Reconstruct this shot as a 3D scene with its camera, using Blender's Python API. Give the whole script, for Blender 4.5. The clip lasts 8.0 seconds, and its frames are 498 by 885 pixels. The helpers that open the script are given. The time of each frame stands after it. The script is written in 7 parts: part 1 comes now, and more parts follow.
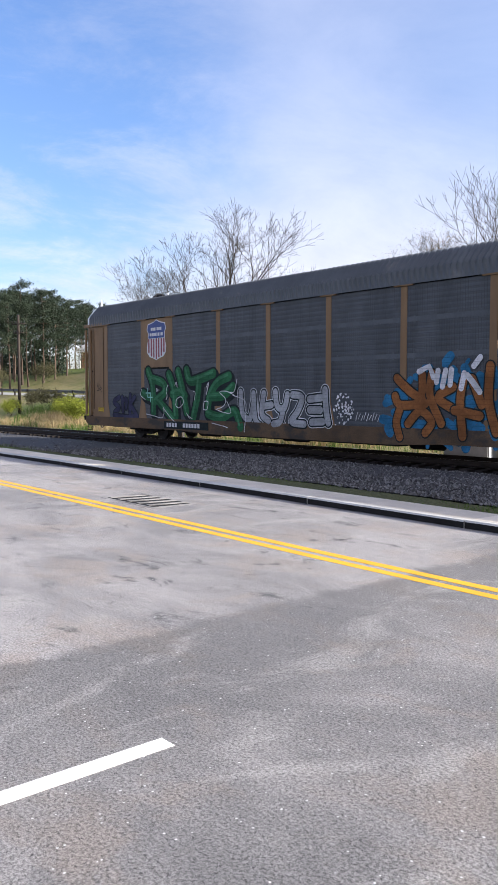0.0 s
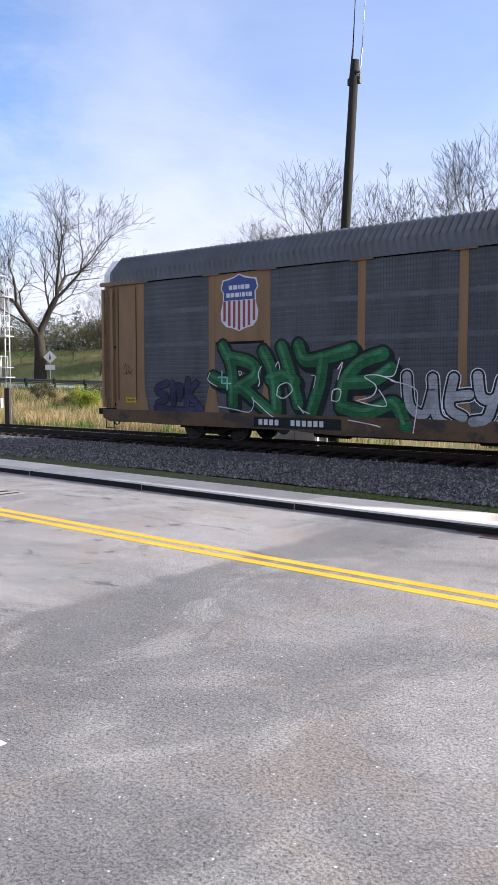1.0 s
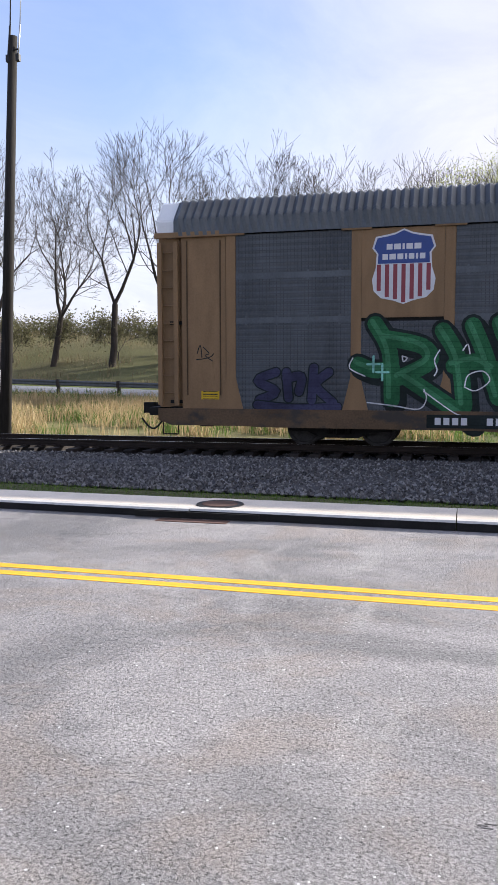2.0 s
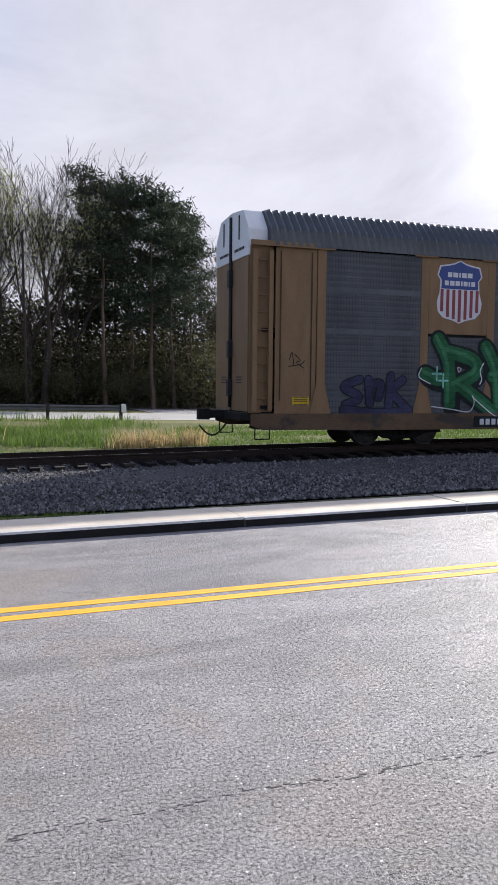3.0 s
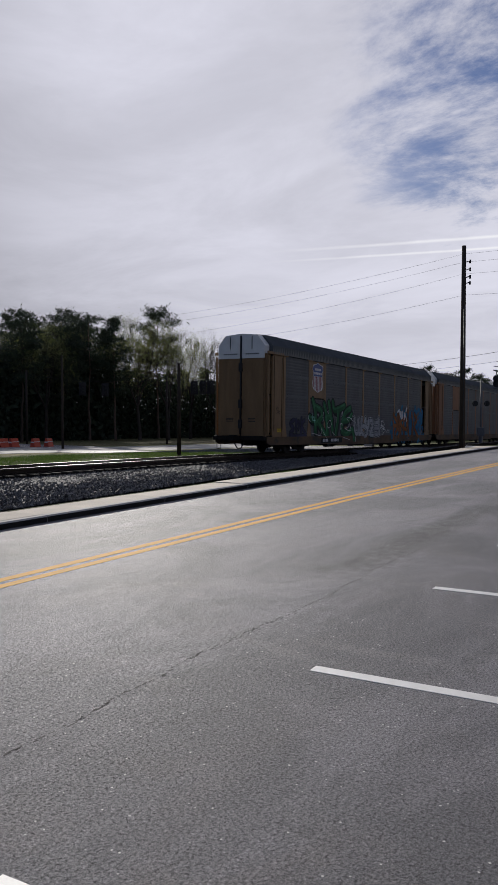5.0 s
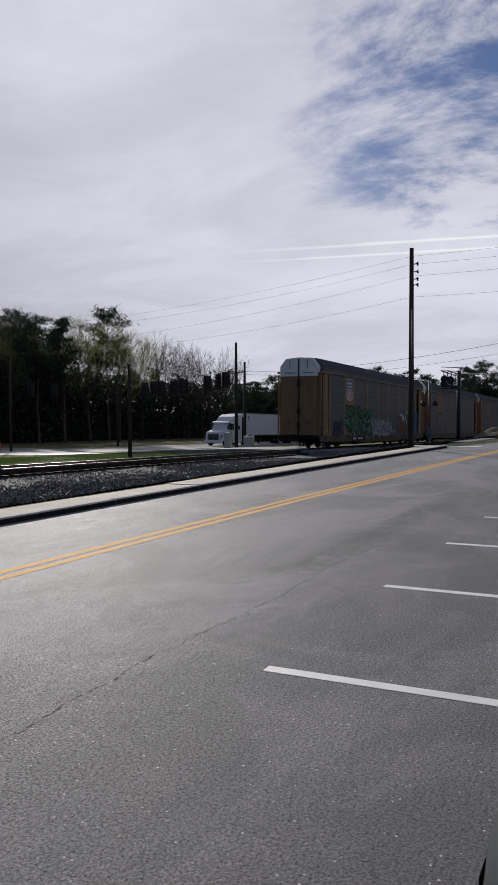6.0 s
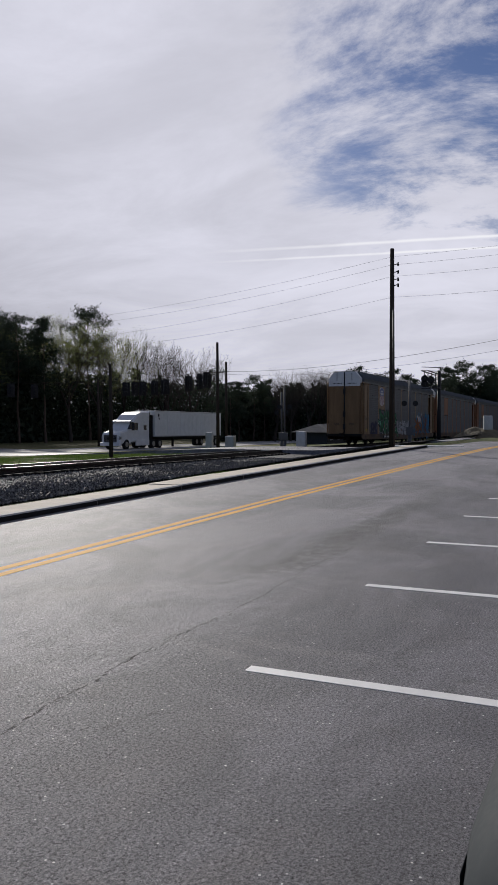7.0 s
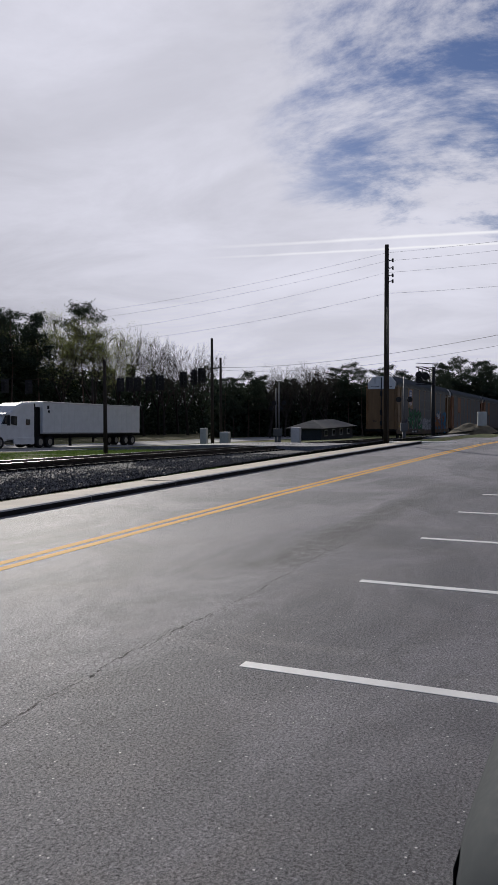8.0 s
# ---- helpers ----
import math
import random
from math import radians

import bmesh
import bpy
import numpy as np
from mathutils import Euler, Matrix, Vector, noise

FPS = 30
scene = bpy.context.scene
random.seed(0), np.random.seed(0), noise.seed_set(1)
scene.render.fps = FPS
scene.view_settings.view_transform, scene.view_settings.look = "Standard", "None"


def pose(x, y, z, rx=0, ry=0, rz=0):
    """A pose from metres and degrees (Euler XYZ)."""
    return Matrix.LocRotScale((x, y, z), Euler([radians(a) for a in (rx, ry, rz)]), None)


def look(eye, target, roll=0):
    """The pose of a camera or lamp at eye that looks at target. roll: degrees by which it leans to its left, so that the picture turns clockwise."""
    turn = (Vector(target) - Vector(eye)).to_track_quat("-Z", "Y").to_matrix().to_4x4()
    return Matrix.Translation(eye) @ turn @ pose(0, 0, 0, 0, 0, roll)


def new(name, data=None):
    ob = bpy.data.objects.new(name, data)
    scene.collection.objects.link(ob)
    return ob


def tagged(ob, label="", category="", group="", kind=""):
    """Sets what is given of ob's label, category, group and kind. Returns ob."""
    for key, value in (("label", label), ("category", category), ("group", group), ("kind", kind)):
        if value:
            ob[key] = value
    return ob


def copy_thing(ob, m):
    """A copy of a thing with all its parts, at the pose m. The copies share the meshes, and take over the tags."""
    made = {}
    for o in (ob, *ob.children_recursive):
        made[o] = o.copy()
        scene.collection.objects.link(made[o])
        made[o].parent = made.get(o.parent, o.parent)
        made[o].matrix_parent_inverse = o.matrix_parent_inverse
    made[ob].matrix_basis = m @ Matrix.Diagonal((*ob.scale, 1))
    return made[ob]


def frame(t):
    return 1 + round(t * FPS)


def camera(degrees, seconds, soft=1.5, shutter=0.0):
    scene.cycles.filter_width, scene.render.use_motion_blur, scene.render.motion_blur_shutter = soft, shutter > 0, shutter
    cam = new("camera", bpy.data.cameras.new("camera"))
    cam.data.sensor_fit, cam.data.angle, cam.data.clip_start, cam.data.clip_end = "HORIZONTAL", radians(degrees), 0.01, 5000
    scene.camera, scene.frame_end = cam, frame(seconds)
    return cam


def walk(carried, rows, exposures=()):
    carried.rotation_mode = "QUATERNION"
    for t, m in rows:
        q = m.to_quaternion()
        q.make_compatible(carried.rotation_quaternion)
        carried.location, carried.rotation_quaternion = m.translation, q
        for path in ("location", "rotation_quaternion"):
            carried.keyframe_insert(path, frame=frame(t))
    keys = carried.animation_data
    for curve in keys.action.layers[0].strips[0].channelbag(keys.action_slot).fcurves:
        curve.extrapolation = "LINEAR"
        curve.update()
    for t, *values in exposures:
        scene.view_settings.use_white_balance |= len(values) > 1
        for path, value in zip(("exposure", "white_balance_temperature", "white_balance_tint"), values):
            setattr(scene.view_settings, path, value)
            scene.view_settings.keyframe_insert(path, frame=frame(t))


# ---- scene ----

# ---------- camera ----------
EYE = (0.0, 0.0, 1.70)
cam = camera(34.6, 8.0, soft=1.3)
# seconds, yaw, pitch, roll
PAN = [
    (0.0, 49.61, -3.30, 0.0), (0.5, 44.90, -3.78, 0.0), (1.0, 37.73, -4.32, 0.10), (1.5, 27.86, -4.79, 0.0),
    (1.7, 22.95, -5.00, -0.1), (2.2, 8.6, -5.14, -0.25), (2.8, -12.31, -4.96, -0.4), (3.0, -19.54, -4.52, -0.25),
    (3.5, -35.85, -3.24, 0.0), (4.0, -48.65, -2.50, 0.2), (4.5, -56.19, -2.31, 0.07), (5.0, -60.53, -2.34, 0.0),
    (5.2, -61.56, -2.31, -0.1), (5.8, -63.55, -2.28, -0.25), (6.5, -64.85, -2.27, -0.3), (7.0, -65.33, -2.29, -0.33),
    (7.5, -65.56, -2.36, -0.29), (8.0, -65.72, -2.58, -0.28),
]
walk(cam, [(t, pose(*EYE, 90 + p, -r, y)) for t, y, p, r in PAN],
     exposures=[(0.0, 1.30), (1.0, 1.33), (1.7, 1.33), (2.8, 1.15), (3.2, 0.7), (3.5, 0.17), (4.0, -0.33), (5.0, -0.58), (8.0, -0.55)])

# ---------- sky and sun ----------
SUN_AZ, SUN_EL = -49.5, 20.6          # degrees: turn from +y to the left, height
world = bpy.data.worlds.new("sky")
scene.world = world
world.use_nodes = True


class Nodes:
    """A small hand for writing node trees."""

    def __init__(self, tree):
        self.tree = tree
        tree.nodes.clear()

    def add(self, kind, **sets):
        node = self.tree.nodes.new(kind)
        for key, value in sets.items():
            if key in node.inputs.keys():
                self.put(node.inputs[key], value)
        return node

    def put(self, socket, value):
        if isinstance(value, bpy.types.NodeSocket):
            self.tree.links.new(value, socket)
        elif isinstance(value, (tuple, list)) and socket.type == "RGBA":
            socket.default_value = (*value[:3], 1.0)
        else:
            socket.default_value = value

    def math(self, op, a, b=0.0, c=0.0, clamp=False):
        node = self.tree.nodes.new("ShaderNodeMath")
        node.operation, node.use_clamp = op, clamp
        for i, v in enumerate((a, b, c)):
            self.put(node.inputs[i], v)
        return node.outputs[0]

    def vmath(self, op, a, b=(0, 0, 0), out=0):
        node = self.tree.nodes.new("ShaderNodeVectorMath")
        node.operation = op
        self.put(node.inputs[0], a)
        self.put(node.inputs[1], b)
        return node.outputs[out]

    def mix(self, fac, a, b, how="MIX"):
        node = self.tree.nodes.new("ShaderNodeMix")
        node.data_type, node.blend_type = "RGBA", how
        self.put(node.inputs[0], fac)
        self.put(node.inputs[6], a)
        self.put(node.inputs[7], b)
        return node.outputs[2]

    def noise(self, vector, scale, detail=4.0, rough=0.55, distort=0.0):
        node = self.tree.nodes.new("ShaderNodeTexNoise")
        for key, v in (("Vector", vector), ("Scale", scale), ("Detail", detail), ("Roughness", rough), ("Distortion", distort)):
            self.put(node.inputs[key], v)
        return node.outputs[0]

    def ramp(self, value, lo, hi, a=0.0, b=1.0):
        node = self.tree.nodes.new("ShaderNodeMapRange")
        node.interpolation_type = "SMOOTHSTEP"
        for i, v in enumerate((value, lo, hi, a, b)):
            self.put(node.inputs[i], v)
        return node.outputs[0]

    def stretch(self, vector, scale):
        node = self.tree.nodes.new("ShaderNodeMapping")
        self.put(node.inputs["Vector"], vector)
        node.inputs["Scale"].default_value = scale
        return node.outputs[0]


def toward(az, el):
    a, e = radians(az), radians(el)
    return Vector((-math.sin(a) * math.cos(e), math.cos(a) * math.cos(e), math.sin(e)))


SUN_WAY = toward(SUN_AZ, SUN_EL)


def build_sky():
    n = Nodes(world.node_tree)
    sky = n.tree.nodes.new("ShaderNodeTexSky")
    sky.sky_type, sky.sun_disc = "NISHITA", False
    sky.sun_elevation, sky.sun_rotation = radians(SUN_EL), radians(-SUN_AZ)
    sky.air_density, sky.dust_density, sky.ozone_density = 1.3, 0.8, 2.5
    way = n.vmath("NORMALIZE", n.add("ShaderNodeTexCoord").outputs["Generated"])
    sep = n.add("ShaderNodeSeparateXYZ", Vector=way)
    # thin high cloud, laid out on a flat sheet overhead
    lift = n.math("ADD", n.math("MAXIMUM", sep.outputs[2], 0.0), 0.16)
    sheet = n.add("ShaderNodeCombineXYZ", X=n.math("DIVIDE", sep.outputs[0], lift), Y=n.math("DIVIDE", sep.outputs[1], lift)).outputs[0]
    east = n.ramp(sep.outputs[0], -0.2, 0.75)
    big = n.noise(n.stretch(sheet, (1.0, 0.7, 1.0)), 0.55, 3, 0.5, 0.4)
    fine = n.noise(n.stretch(sheet, (1.25, 0.85, 1.0)), 1.5, 10, 0.64, 0.5)
    blot = n.noise(n.stretch(sheet, (1.0, 0.8, 1.0)), 2.2, 10, 0.68, 0.3)
    near_sun = n.math("MAXIMUM", n.vmath("DOT_PRODUCT", way, tuple(SUN_WAY), out=1), 0.0)
    veil = n.ramp(near_sun, 0.35, 0.93, 0.0, 0.62)
    low = n.ramp(sep.outputs[2], 0.02, 0.40, 0.55, 0.0)
    cover = n.math("ADD", n.math("MULTIPLY", big, n.ramp(east, 0.0, 1.0, 0.5, 0.9)), n.math("MULTIPLY", fine, n.ramp(east, 0.0, 1.0, 0.22, 0.8)))
    gap = n.ramp(n.vmath("DOT_PRODUCT", way, tuple(toward(-82, 19)), out=1), 0.945, 0.997, 0.0, 1.0)
    gap = n.math("ADD", gap, n.ramp(n.vmath("DOT_PRODUCT", way, tuple(toward(76, 16)), out=1), 0.86, 0.995, 0.0, 0.62))
    gap = n.math("MULTIPLY", gap, n.ramp(blot, 0.31, 0.69, 1.25, 0.3))
    cover = n.math("SUBTRACT", n.math("ADD", n.math("ADD", cover, veil), low), gap)
    cover = n.ramp(cover, n.ramp(east, 0.0, 1.0, -0.05, 0.40), n.ramp(east, 0.0, 1.0, 1.12, 1.20))
    # two old vapour trails, low over the far end of the road
    trail = None
    for a, b_, soft in (((-64.08, 11.19), (-82.85, 11.58), 0.0028), ((-62.48, 10.41), (-82.86, 10.82), 0.0022)):
        flat = toward(*a).cross(toward(*b_)).normalized()
        off = n.math("ABSOLUTE", n.math("ADD", n.vmath("DOT_PRODUCT", way, tuple(flat), out=1), n.math("MULTIPLY", n.math("SUBTRACT", fine, 0.5), 0.004)))
        line = n.math("MULTIPLY", n.ramp(off, soft, 0.0), n.math("MULTIPLY", n.ramp(sep.outputs[0], 0.86, 0.93), n.ramp(fine, 0.3, 0.6, 0.45, 0.95)))
        line = n.math("MULTIPLY", line, n.ramp(sep.outputs[1], -0.3, 0.0))
        trail = line if trail is None else n.math("MAXIMUM", trail, line)
    # brightness of the cloud: forward scatter round the sun
    near_glow = n.math("MAXIMUM", n.vmath("DOT_PRODUCT", way, tuple(toward(SUN_AZ, SUN_EL + 6.0)), out=1), 0.0)
    near_mid = n.vmath("DOT_PRODUCT", way, tuple(toward(SUN_AZ - 22.0, SUN_EL)), out=1)
    glow = n.math("ADD", n.math("MULTIPLY", n.math("POWER", near_glow, 8.0), 0.3), n.math("MULTIPLY", n.math("POWER", near_glow, 90.0), 1.6))
    shade = n.ramp(n.math("ADD", n.math("MULTIPLY", big, 0.5), n.math("MULTIPLY", fine, 0.5)), 0.34, 0.66, 0.84, 1.10)
    shade = n.math("MULTIPLY", shade, n.ramp(sep.outputs[2], 0.0, 0.28, 1.09, 1.0))
    level = n.math("MULTIPLY", n.math("ADD", glow, n.ramp(near_mid, 0.75, 0.995, 4.7, 11.7)), shade)
    cloud = n.mix(1.0, (0.912, 0.914, 1.045), n.add("ShaderNodeCombineColor", Red=level, Green=level, Blue=level).outputs[0], "MULTIPLY")
    clear = n.mix(1.0, sky.outputs[0], (0.80, 0.90, 1.25), "MULTIPLY")
    clear = n.mix(n.ramp(near_sun, 0.45, 0.85), clear, n.mix(1.0, clear, (0.58, 0.60, 0.68), "MULTIPLY"))
    colour = n.mix(cover, clear, cloud)
    colour = n.mix(trail, colour, (14.5, 14.5, 15.2))
    back = n.add("ShaderNodeBackground", Color=colour, Strength=0.09)
    out = n.tree.nodes.new("ShaderNodeOutputWorld")
    n.tree.links.new(back.outputs[0], out.inputs[0])


build_sky()
sun = new("sun", bpy.data.lights.new("sun", "SUN"))
sun.data.energy, sun.data.angle, sun.data.color = 4.8, radians(0.6), (1.0, 0.95, 0.88)
sun.matrix_basis = look(SUN_WAY * 50, (0, 0, 0))

# ---------- materials ----------
def material(name):
    m = bpy.data.materials.new(name)
    m.use_nodes = True
    n = Nodes(m.node_tree)
    bsdf = n.tree.nodes.new("ShaderNodeBsdfPrincipled")
    out = n.tree.nodes.new("ShaderNodeOutputMaterial")
    n.tree.links.new(bsdf.outputs[0], out.inputs[0])
    return m, n, bsdf


def surface(name, colour, dark=0.75, light=1.15, scale=3.0, fine=60.0, rough=0.7, metal=0.0, bump=0.15, dirt=None, dirt_scale=1.2, dirt_at=0.6, spread=0.0, streak=(1, 1, 1), depth=0.004):
    """Colour varied at two scales, with bump, and stains where given."""
    m, n, b = material(name)
    p = n.add("ShaderNodeTexCoord").outputs["Object"]
    q = n.stretch(p, streak)
    big = n.noise(q, scale, 5, 0.6)
    small = n.noise(p, fine, 3, 0.6)
    v = n.math("ADD", n.math("MULTIPLY", big, 0.6), n.math("MULTIPLY", small, 0.4))
    if spread:
        r = n.add("ShaderNodeObjectInfo").outputs["Random"]
        v = n.math("ADD", v, n.math("MULTIPLY", n.math("SUBTRACT", r, 0.5), spread))
    lo, hi = [tuple(min(1, c * k) for c in colour) for k in (dark, light)]
    c = n.mix(n.ramp(v, 0.3, 0.7), lo, hi)
    if dirt:
        d = n.ramp(n.noise(n.stretch(p, streak), dirt_scale, 7, 0.65), dirt_at, dirt_at + 0.12)
        c = n.mix(d, c, dirt)
    n.put(b.inputs["Base Color"], c)
    n.put(b.inputs["Roughness"], n.ramp(small, 0.2, 0.8, max(0.02, rough - 0.08), min(1, rough + 0.08)))
    b.inputs["Metallic"].default_value = metal
    b.inputs["Specular IOR Level"].default_value = 0.5 if rough < 0.5 else 0.18
    if bump:
        h = n.add("ShaderNodeBump", Height=v, Strength=bump, Distance=depth)
        n.put(b.inputs["Normal"], h.outputs[0])
    return m


def asphalt():
    """Weathered paving: pale old road, a darker newer apron, open grain that throws its own small shadows."""
    m, n, b = material("asphalt")
    p = n.add("ShaderNodeTexCoord").outputs["Object"]
    sep = n.add("ShaderNodeSeparateXYZ", Vector=p)
    along, side = sep.outputs[0], sep.outputs[1]
    patch = n.noise(n.stretch(p, (0.6, 1.0, 1.0)), 0.5, 6, 0.62, 0.8)
    wear = n.noise(n.stretch(p, (0.22, 1.5, 1.0)), 1.4, 7, 0.65, 0.5)
    mid = n.noise(p, 7.0, 6, 0.7)
    edge = n.math("MULTIPLY", n.math("SUBTRACT", n.noise(p, 1.6, 5, 0.65), 0.5), 0.55)
    c = n.mix(n.ramp(patch, 0.38, 0.62), (0.168, 0.162, 0.160), (0.285, 0.270, 0.262))
    c = n.mix(n.math("MULTIPLY", n.ramp(wear, 0.5, 0.72), 0.35), c, (0.34, 0.322, 0.312))
    c = n.mix(n.math("MULTIPLY", n.ramp(mid, 0.36, 0.62), 0.30), c, (0.160, 0.154, 0.153))
    # brownish oil and soil stains on the apron
    soil = n.noise(n.stretch(p, (1.0, 1.3, 1.0)), 0.9, 6, 0.66, 0.6)
    c = n.mix(n.math("MULTIPLY", n.ramp(soil, 0.48, 0.64), n.ramp(along, 4.0, 0.0, 0.12, 0.58)), c, (0.245, 0.208, 0.180))
    c = n.mix(n.ramp(along, -1.0, 3.0), c, n.mix(1.0, c, (0.865, 0.885, 0.975), "MULTIPLY"))
    # older, paler surface past the cross joint and in the running lanes, there partly painted glare
    u = n.math("ADD", along, edge)
    old = n.math("MAXIMUM", n.ramp(u, -4.72, -4.9), n.math("MULTIPLY", n.ramp(n.math("ADD", side, edge), 2.85, 3.3), 0.45))
    c = n.mix(n.math("MULTIPLY", old, 0.75), c, n.mix(1.0, c, (1.34, 1.33, 1.33), "MULTIPLY"))
    band = n.math("MULTIPLY", n.ramp(u, -4.84, -4.70), n.ramp(u, -2.6, -4.4))
    c = n.mix(n.math("MULTIPLY", band, n.ramp(patch, 0.3, 0.6, 0.25, 0.55)), c, (0.105, 0.103, 0.103))
    # apron darker towards +x: contrast with the lanes' glare put into the colour
    c = n.mix(n.math("MULTIPLY", n.ramp(along, 0.5, 4.0), n.ramp(n.math("ADD", side, edge), 3.1, 2.7)), c, n.mix(1.0, c, (0.86, 0.86, 0.87), "MULTIPLY"))
    # dark smear along the paving seam and sooty scrapes on the old lanes
    smear = n.math("MULTIPLY", n.ramp(n.math("ABSOLUTE", n.math("SUBTRACT", n.math("ADD", side, n.math("MULTIPLY", edge, 0.7)), 3.24)), 0.42, 0.08), n.math("MULTIPLY", n.ramp(along, 6.8, 8.6), n.ramp(along, 21.0, 12.0)))
    c = n.mix(n.math("MULTIPLY", smear, n.ramp(mid, 0.35, 0.6, 0.35, 0.8)), c, (0.062, 0.062, 0.064))
    scrape = n.noise(n.stretch(p, (0.75, 1.5, 1.0)), 1.25, 9, 0.74, 1.4)
    c = n.mix(n.math("MULTIPLY", n.math("MULTIPLY", n.ramp(scrape, 0.555, 0.625), n.ramp(mid, 0.35, 0.55)), n.ramp(u, -2.5, -6.0, 0.30, 0.85)), c, (0.075, 0.074, 0.076))
    dust = n.noise(n.stretch(p, (1.4, 0.7, 1.0)), 0.8, 7, 0.7, 0.9)
    c = n.mix(n.math("MULTIPLY", n.ramp(dust, 0.52, 0.66), n.ramp(along, 3.0, -1.0, 0.12, 0.5)), c, (0.36, 0.345, 0.328))
    # grain: dark pits, pale chips and sparkles, brighter specks painted as glints towards +x
    speck = n.noise(p, 70.0, 5, 0.8)
    c = n.mix(1.0, c, n.mix(n.ramp(speck, 0.40, 0.60), (0.60, 0.60, 0.605), (1.30, 1.29, 1.29)), "MULTIPLY")
    glint = n.math("MULTIPLY", n.ramp(n.noise(p, 52.0, 3, 0.7), 0.56, 0.66), n.ramp(along, -1.0, 3.0, 0.15, 0.55))
    c = n.mix(glint, c, n.mix(1.0, c, (1.9, 1.88, 1.88), "MULTIPLY"))
    pits = n.noise(p, 47.0, 4, 0.75)
    c = n.mix(n.math("MULTIPLY", n.ramp(pits, 0.43, 0.36), 0.62), c, (0.030, 0.030, 0.032))
    chip_cell = n.add("ShaderNodeTexVoronoi", Vector=p, Scale=62.0)
    chip = n.ramp(n.add("ShaderNodeSeparateColor", Color=chip_cell.outputs["Color"]).outputs[0], 0.984, 0.992)
    c = n.mix(n.math("MULTIPLY", chip, n.ramp(chip_cell.outputs["Distance"], 0.42, 0.3)), c, (0.60, 0.59, 0.58))
    n.put(b.inputs["Base Color"], c)
    n.put(b.inputs["Roughness"], n.ramp(speck, 0.35, 0.65, 0.84, 0.58))
    b.inputs["Specular IOR Level"].default_value = 0.25
    h = n.math("ADD", n.math("MULTIPLY", speck, 1.1), n.math("MULTIPLY", n.ramp(pits, 0.34, 0.48), 0.9))
    n.put(b.inputs["Normal"], n.add("ShaderNodeBump", Height=h, Strength=0.75, Distance=0.006).outputs[0])
    return m


def paint(name, colour, worn=(0.12, 0.115, 0.11), at=0.66, rough=0.78, gloss=0.28):
    m, n, b = material(name)
    p = n.add("ShaderNodeTexCoord").outputs["Object"]
    chips = n.ramp(n.noise(p, 38.0, 6, 0.7), at, at + 0.07)
    c = n.mix(n.ramp(n.noise(p, 2.5, 5, 0.6), 0.3, 0.7), tuple(x * 0.85 for x in colour), colour)
    n.put(b.inputs["Base Color"], n.mix(chips, c, worn))
    b.inputs["Roughness"].default_value = rough
    b.inputs["Specular IOR Level"].default_value = gloss
    n.put(b.inputs["Normal"], n.add("ShaderNodeBump", Height=n.noise(p, 120.0, 2), Strength=0.4, Distance=0.003).outputs[0])
    return m


def glowing(name, colour, strength):
    m, n, b = material(name)
    b.inputs["Emission Color"].default_value = (*colour, 1)
    b.inputs["Emission Strength"].default_value = strength
    b.inputs["Base Color"].default_value = (*colour, 1)
    return m


def glass(name, colour=(0.02, 0.025, 0.03)):
    m, n, b = material(name)
    b.inputs["Base Color"].default_value = (*colour, 1)
    b.inputs["Roughness"].default_value = 0.06
    b.inputs["Specular IOR Level"].default_value = 0.9
    return m


def grassland():
    m, n, b = material("grassland")
    p = n.add("ShaderNodeTexCoord").outputs["Object"]
    big = n.noise(p, 0.06, 5, 0.6)
    mid = n.noise(p, 0.8, 6, 0.65)
    fine = n.noise(p, 14.0, 4, 0.7)
    c = n.mix(n.ramp(big, 0.40, 0.62), (0.21, 0.18, 0.085), (0.10, 0.14, 0.035))
    c = n.mix(n.math("MULTIPLY", n.ramp(mid, 0.42, 0.68), 0.6), c, (0.09, 0.12, 0.03))
    side = n.add("ShaderNodeSeparateXYZ", Vector=p).outputs[1]
    c = n.mix(n.ramp(side, 13.0, 11.5, 0.0, 0.85), c, (0.060, 0.068, 0.034))
    along = n.add("ShaderNodeSeparateXYZ", Vector=p).outputs[0]
    c = n.mix(n.math("MULTIPLY", n.ramp(along, -6.0, 3.0, 0.0, 0.8), n.ramp(side, 42.0, 38.0)), c, n.mix(n.ramp(mid, 0.42, 0.60), (0.042, 0.078, 0.018), (0.105, 0.100, 0.045)))
    c = n.mix(n.math("MULTIPLY", n.ramp(along, -75.0, -60.0, 0.0, 0.7), n.ramp(side, 54.0, 57.0)), c, (0.095, 0.082, 0.048))
    c = n.mix(n.math("MULTIPLY", n.ramp(fine, 0.4, 0.7), 0.35), c, (0.26, 0.23, 0.12))
    bed = n.math("MULTIPLY", n.ramp(side, 24.2, 23.6), n.ramp(side, 11.2, 11.6))
    bed = n.math("MAXIMUM", bed, n.math("MULTIPLY", n.math("MULTIPLY", n.ramp(side, 24.2, 23.6), n.ramp(side, 9.6, 9.9)), n.ramp(along, 0.0, 4.0)))
    c = n.mix(bed, c, n.mix(n.ramp(fine, 0.35, 0.65), (0.018, 0.018, 0.019), (0.085, 0.083, 0.085)))
    n.put(b.inputs["Base Color"], c)
    b.inputs["Roughness"].default_value = 0.95
    b.inputs["Specular IOR Level"].default_value = 0.1
    n.put(b.inputs["Normal"], n.add("ShaderNodeBump", Height=fine, Strength=0.9, Distance=0.06).outputs[0])
    return m


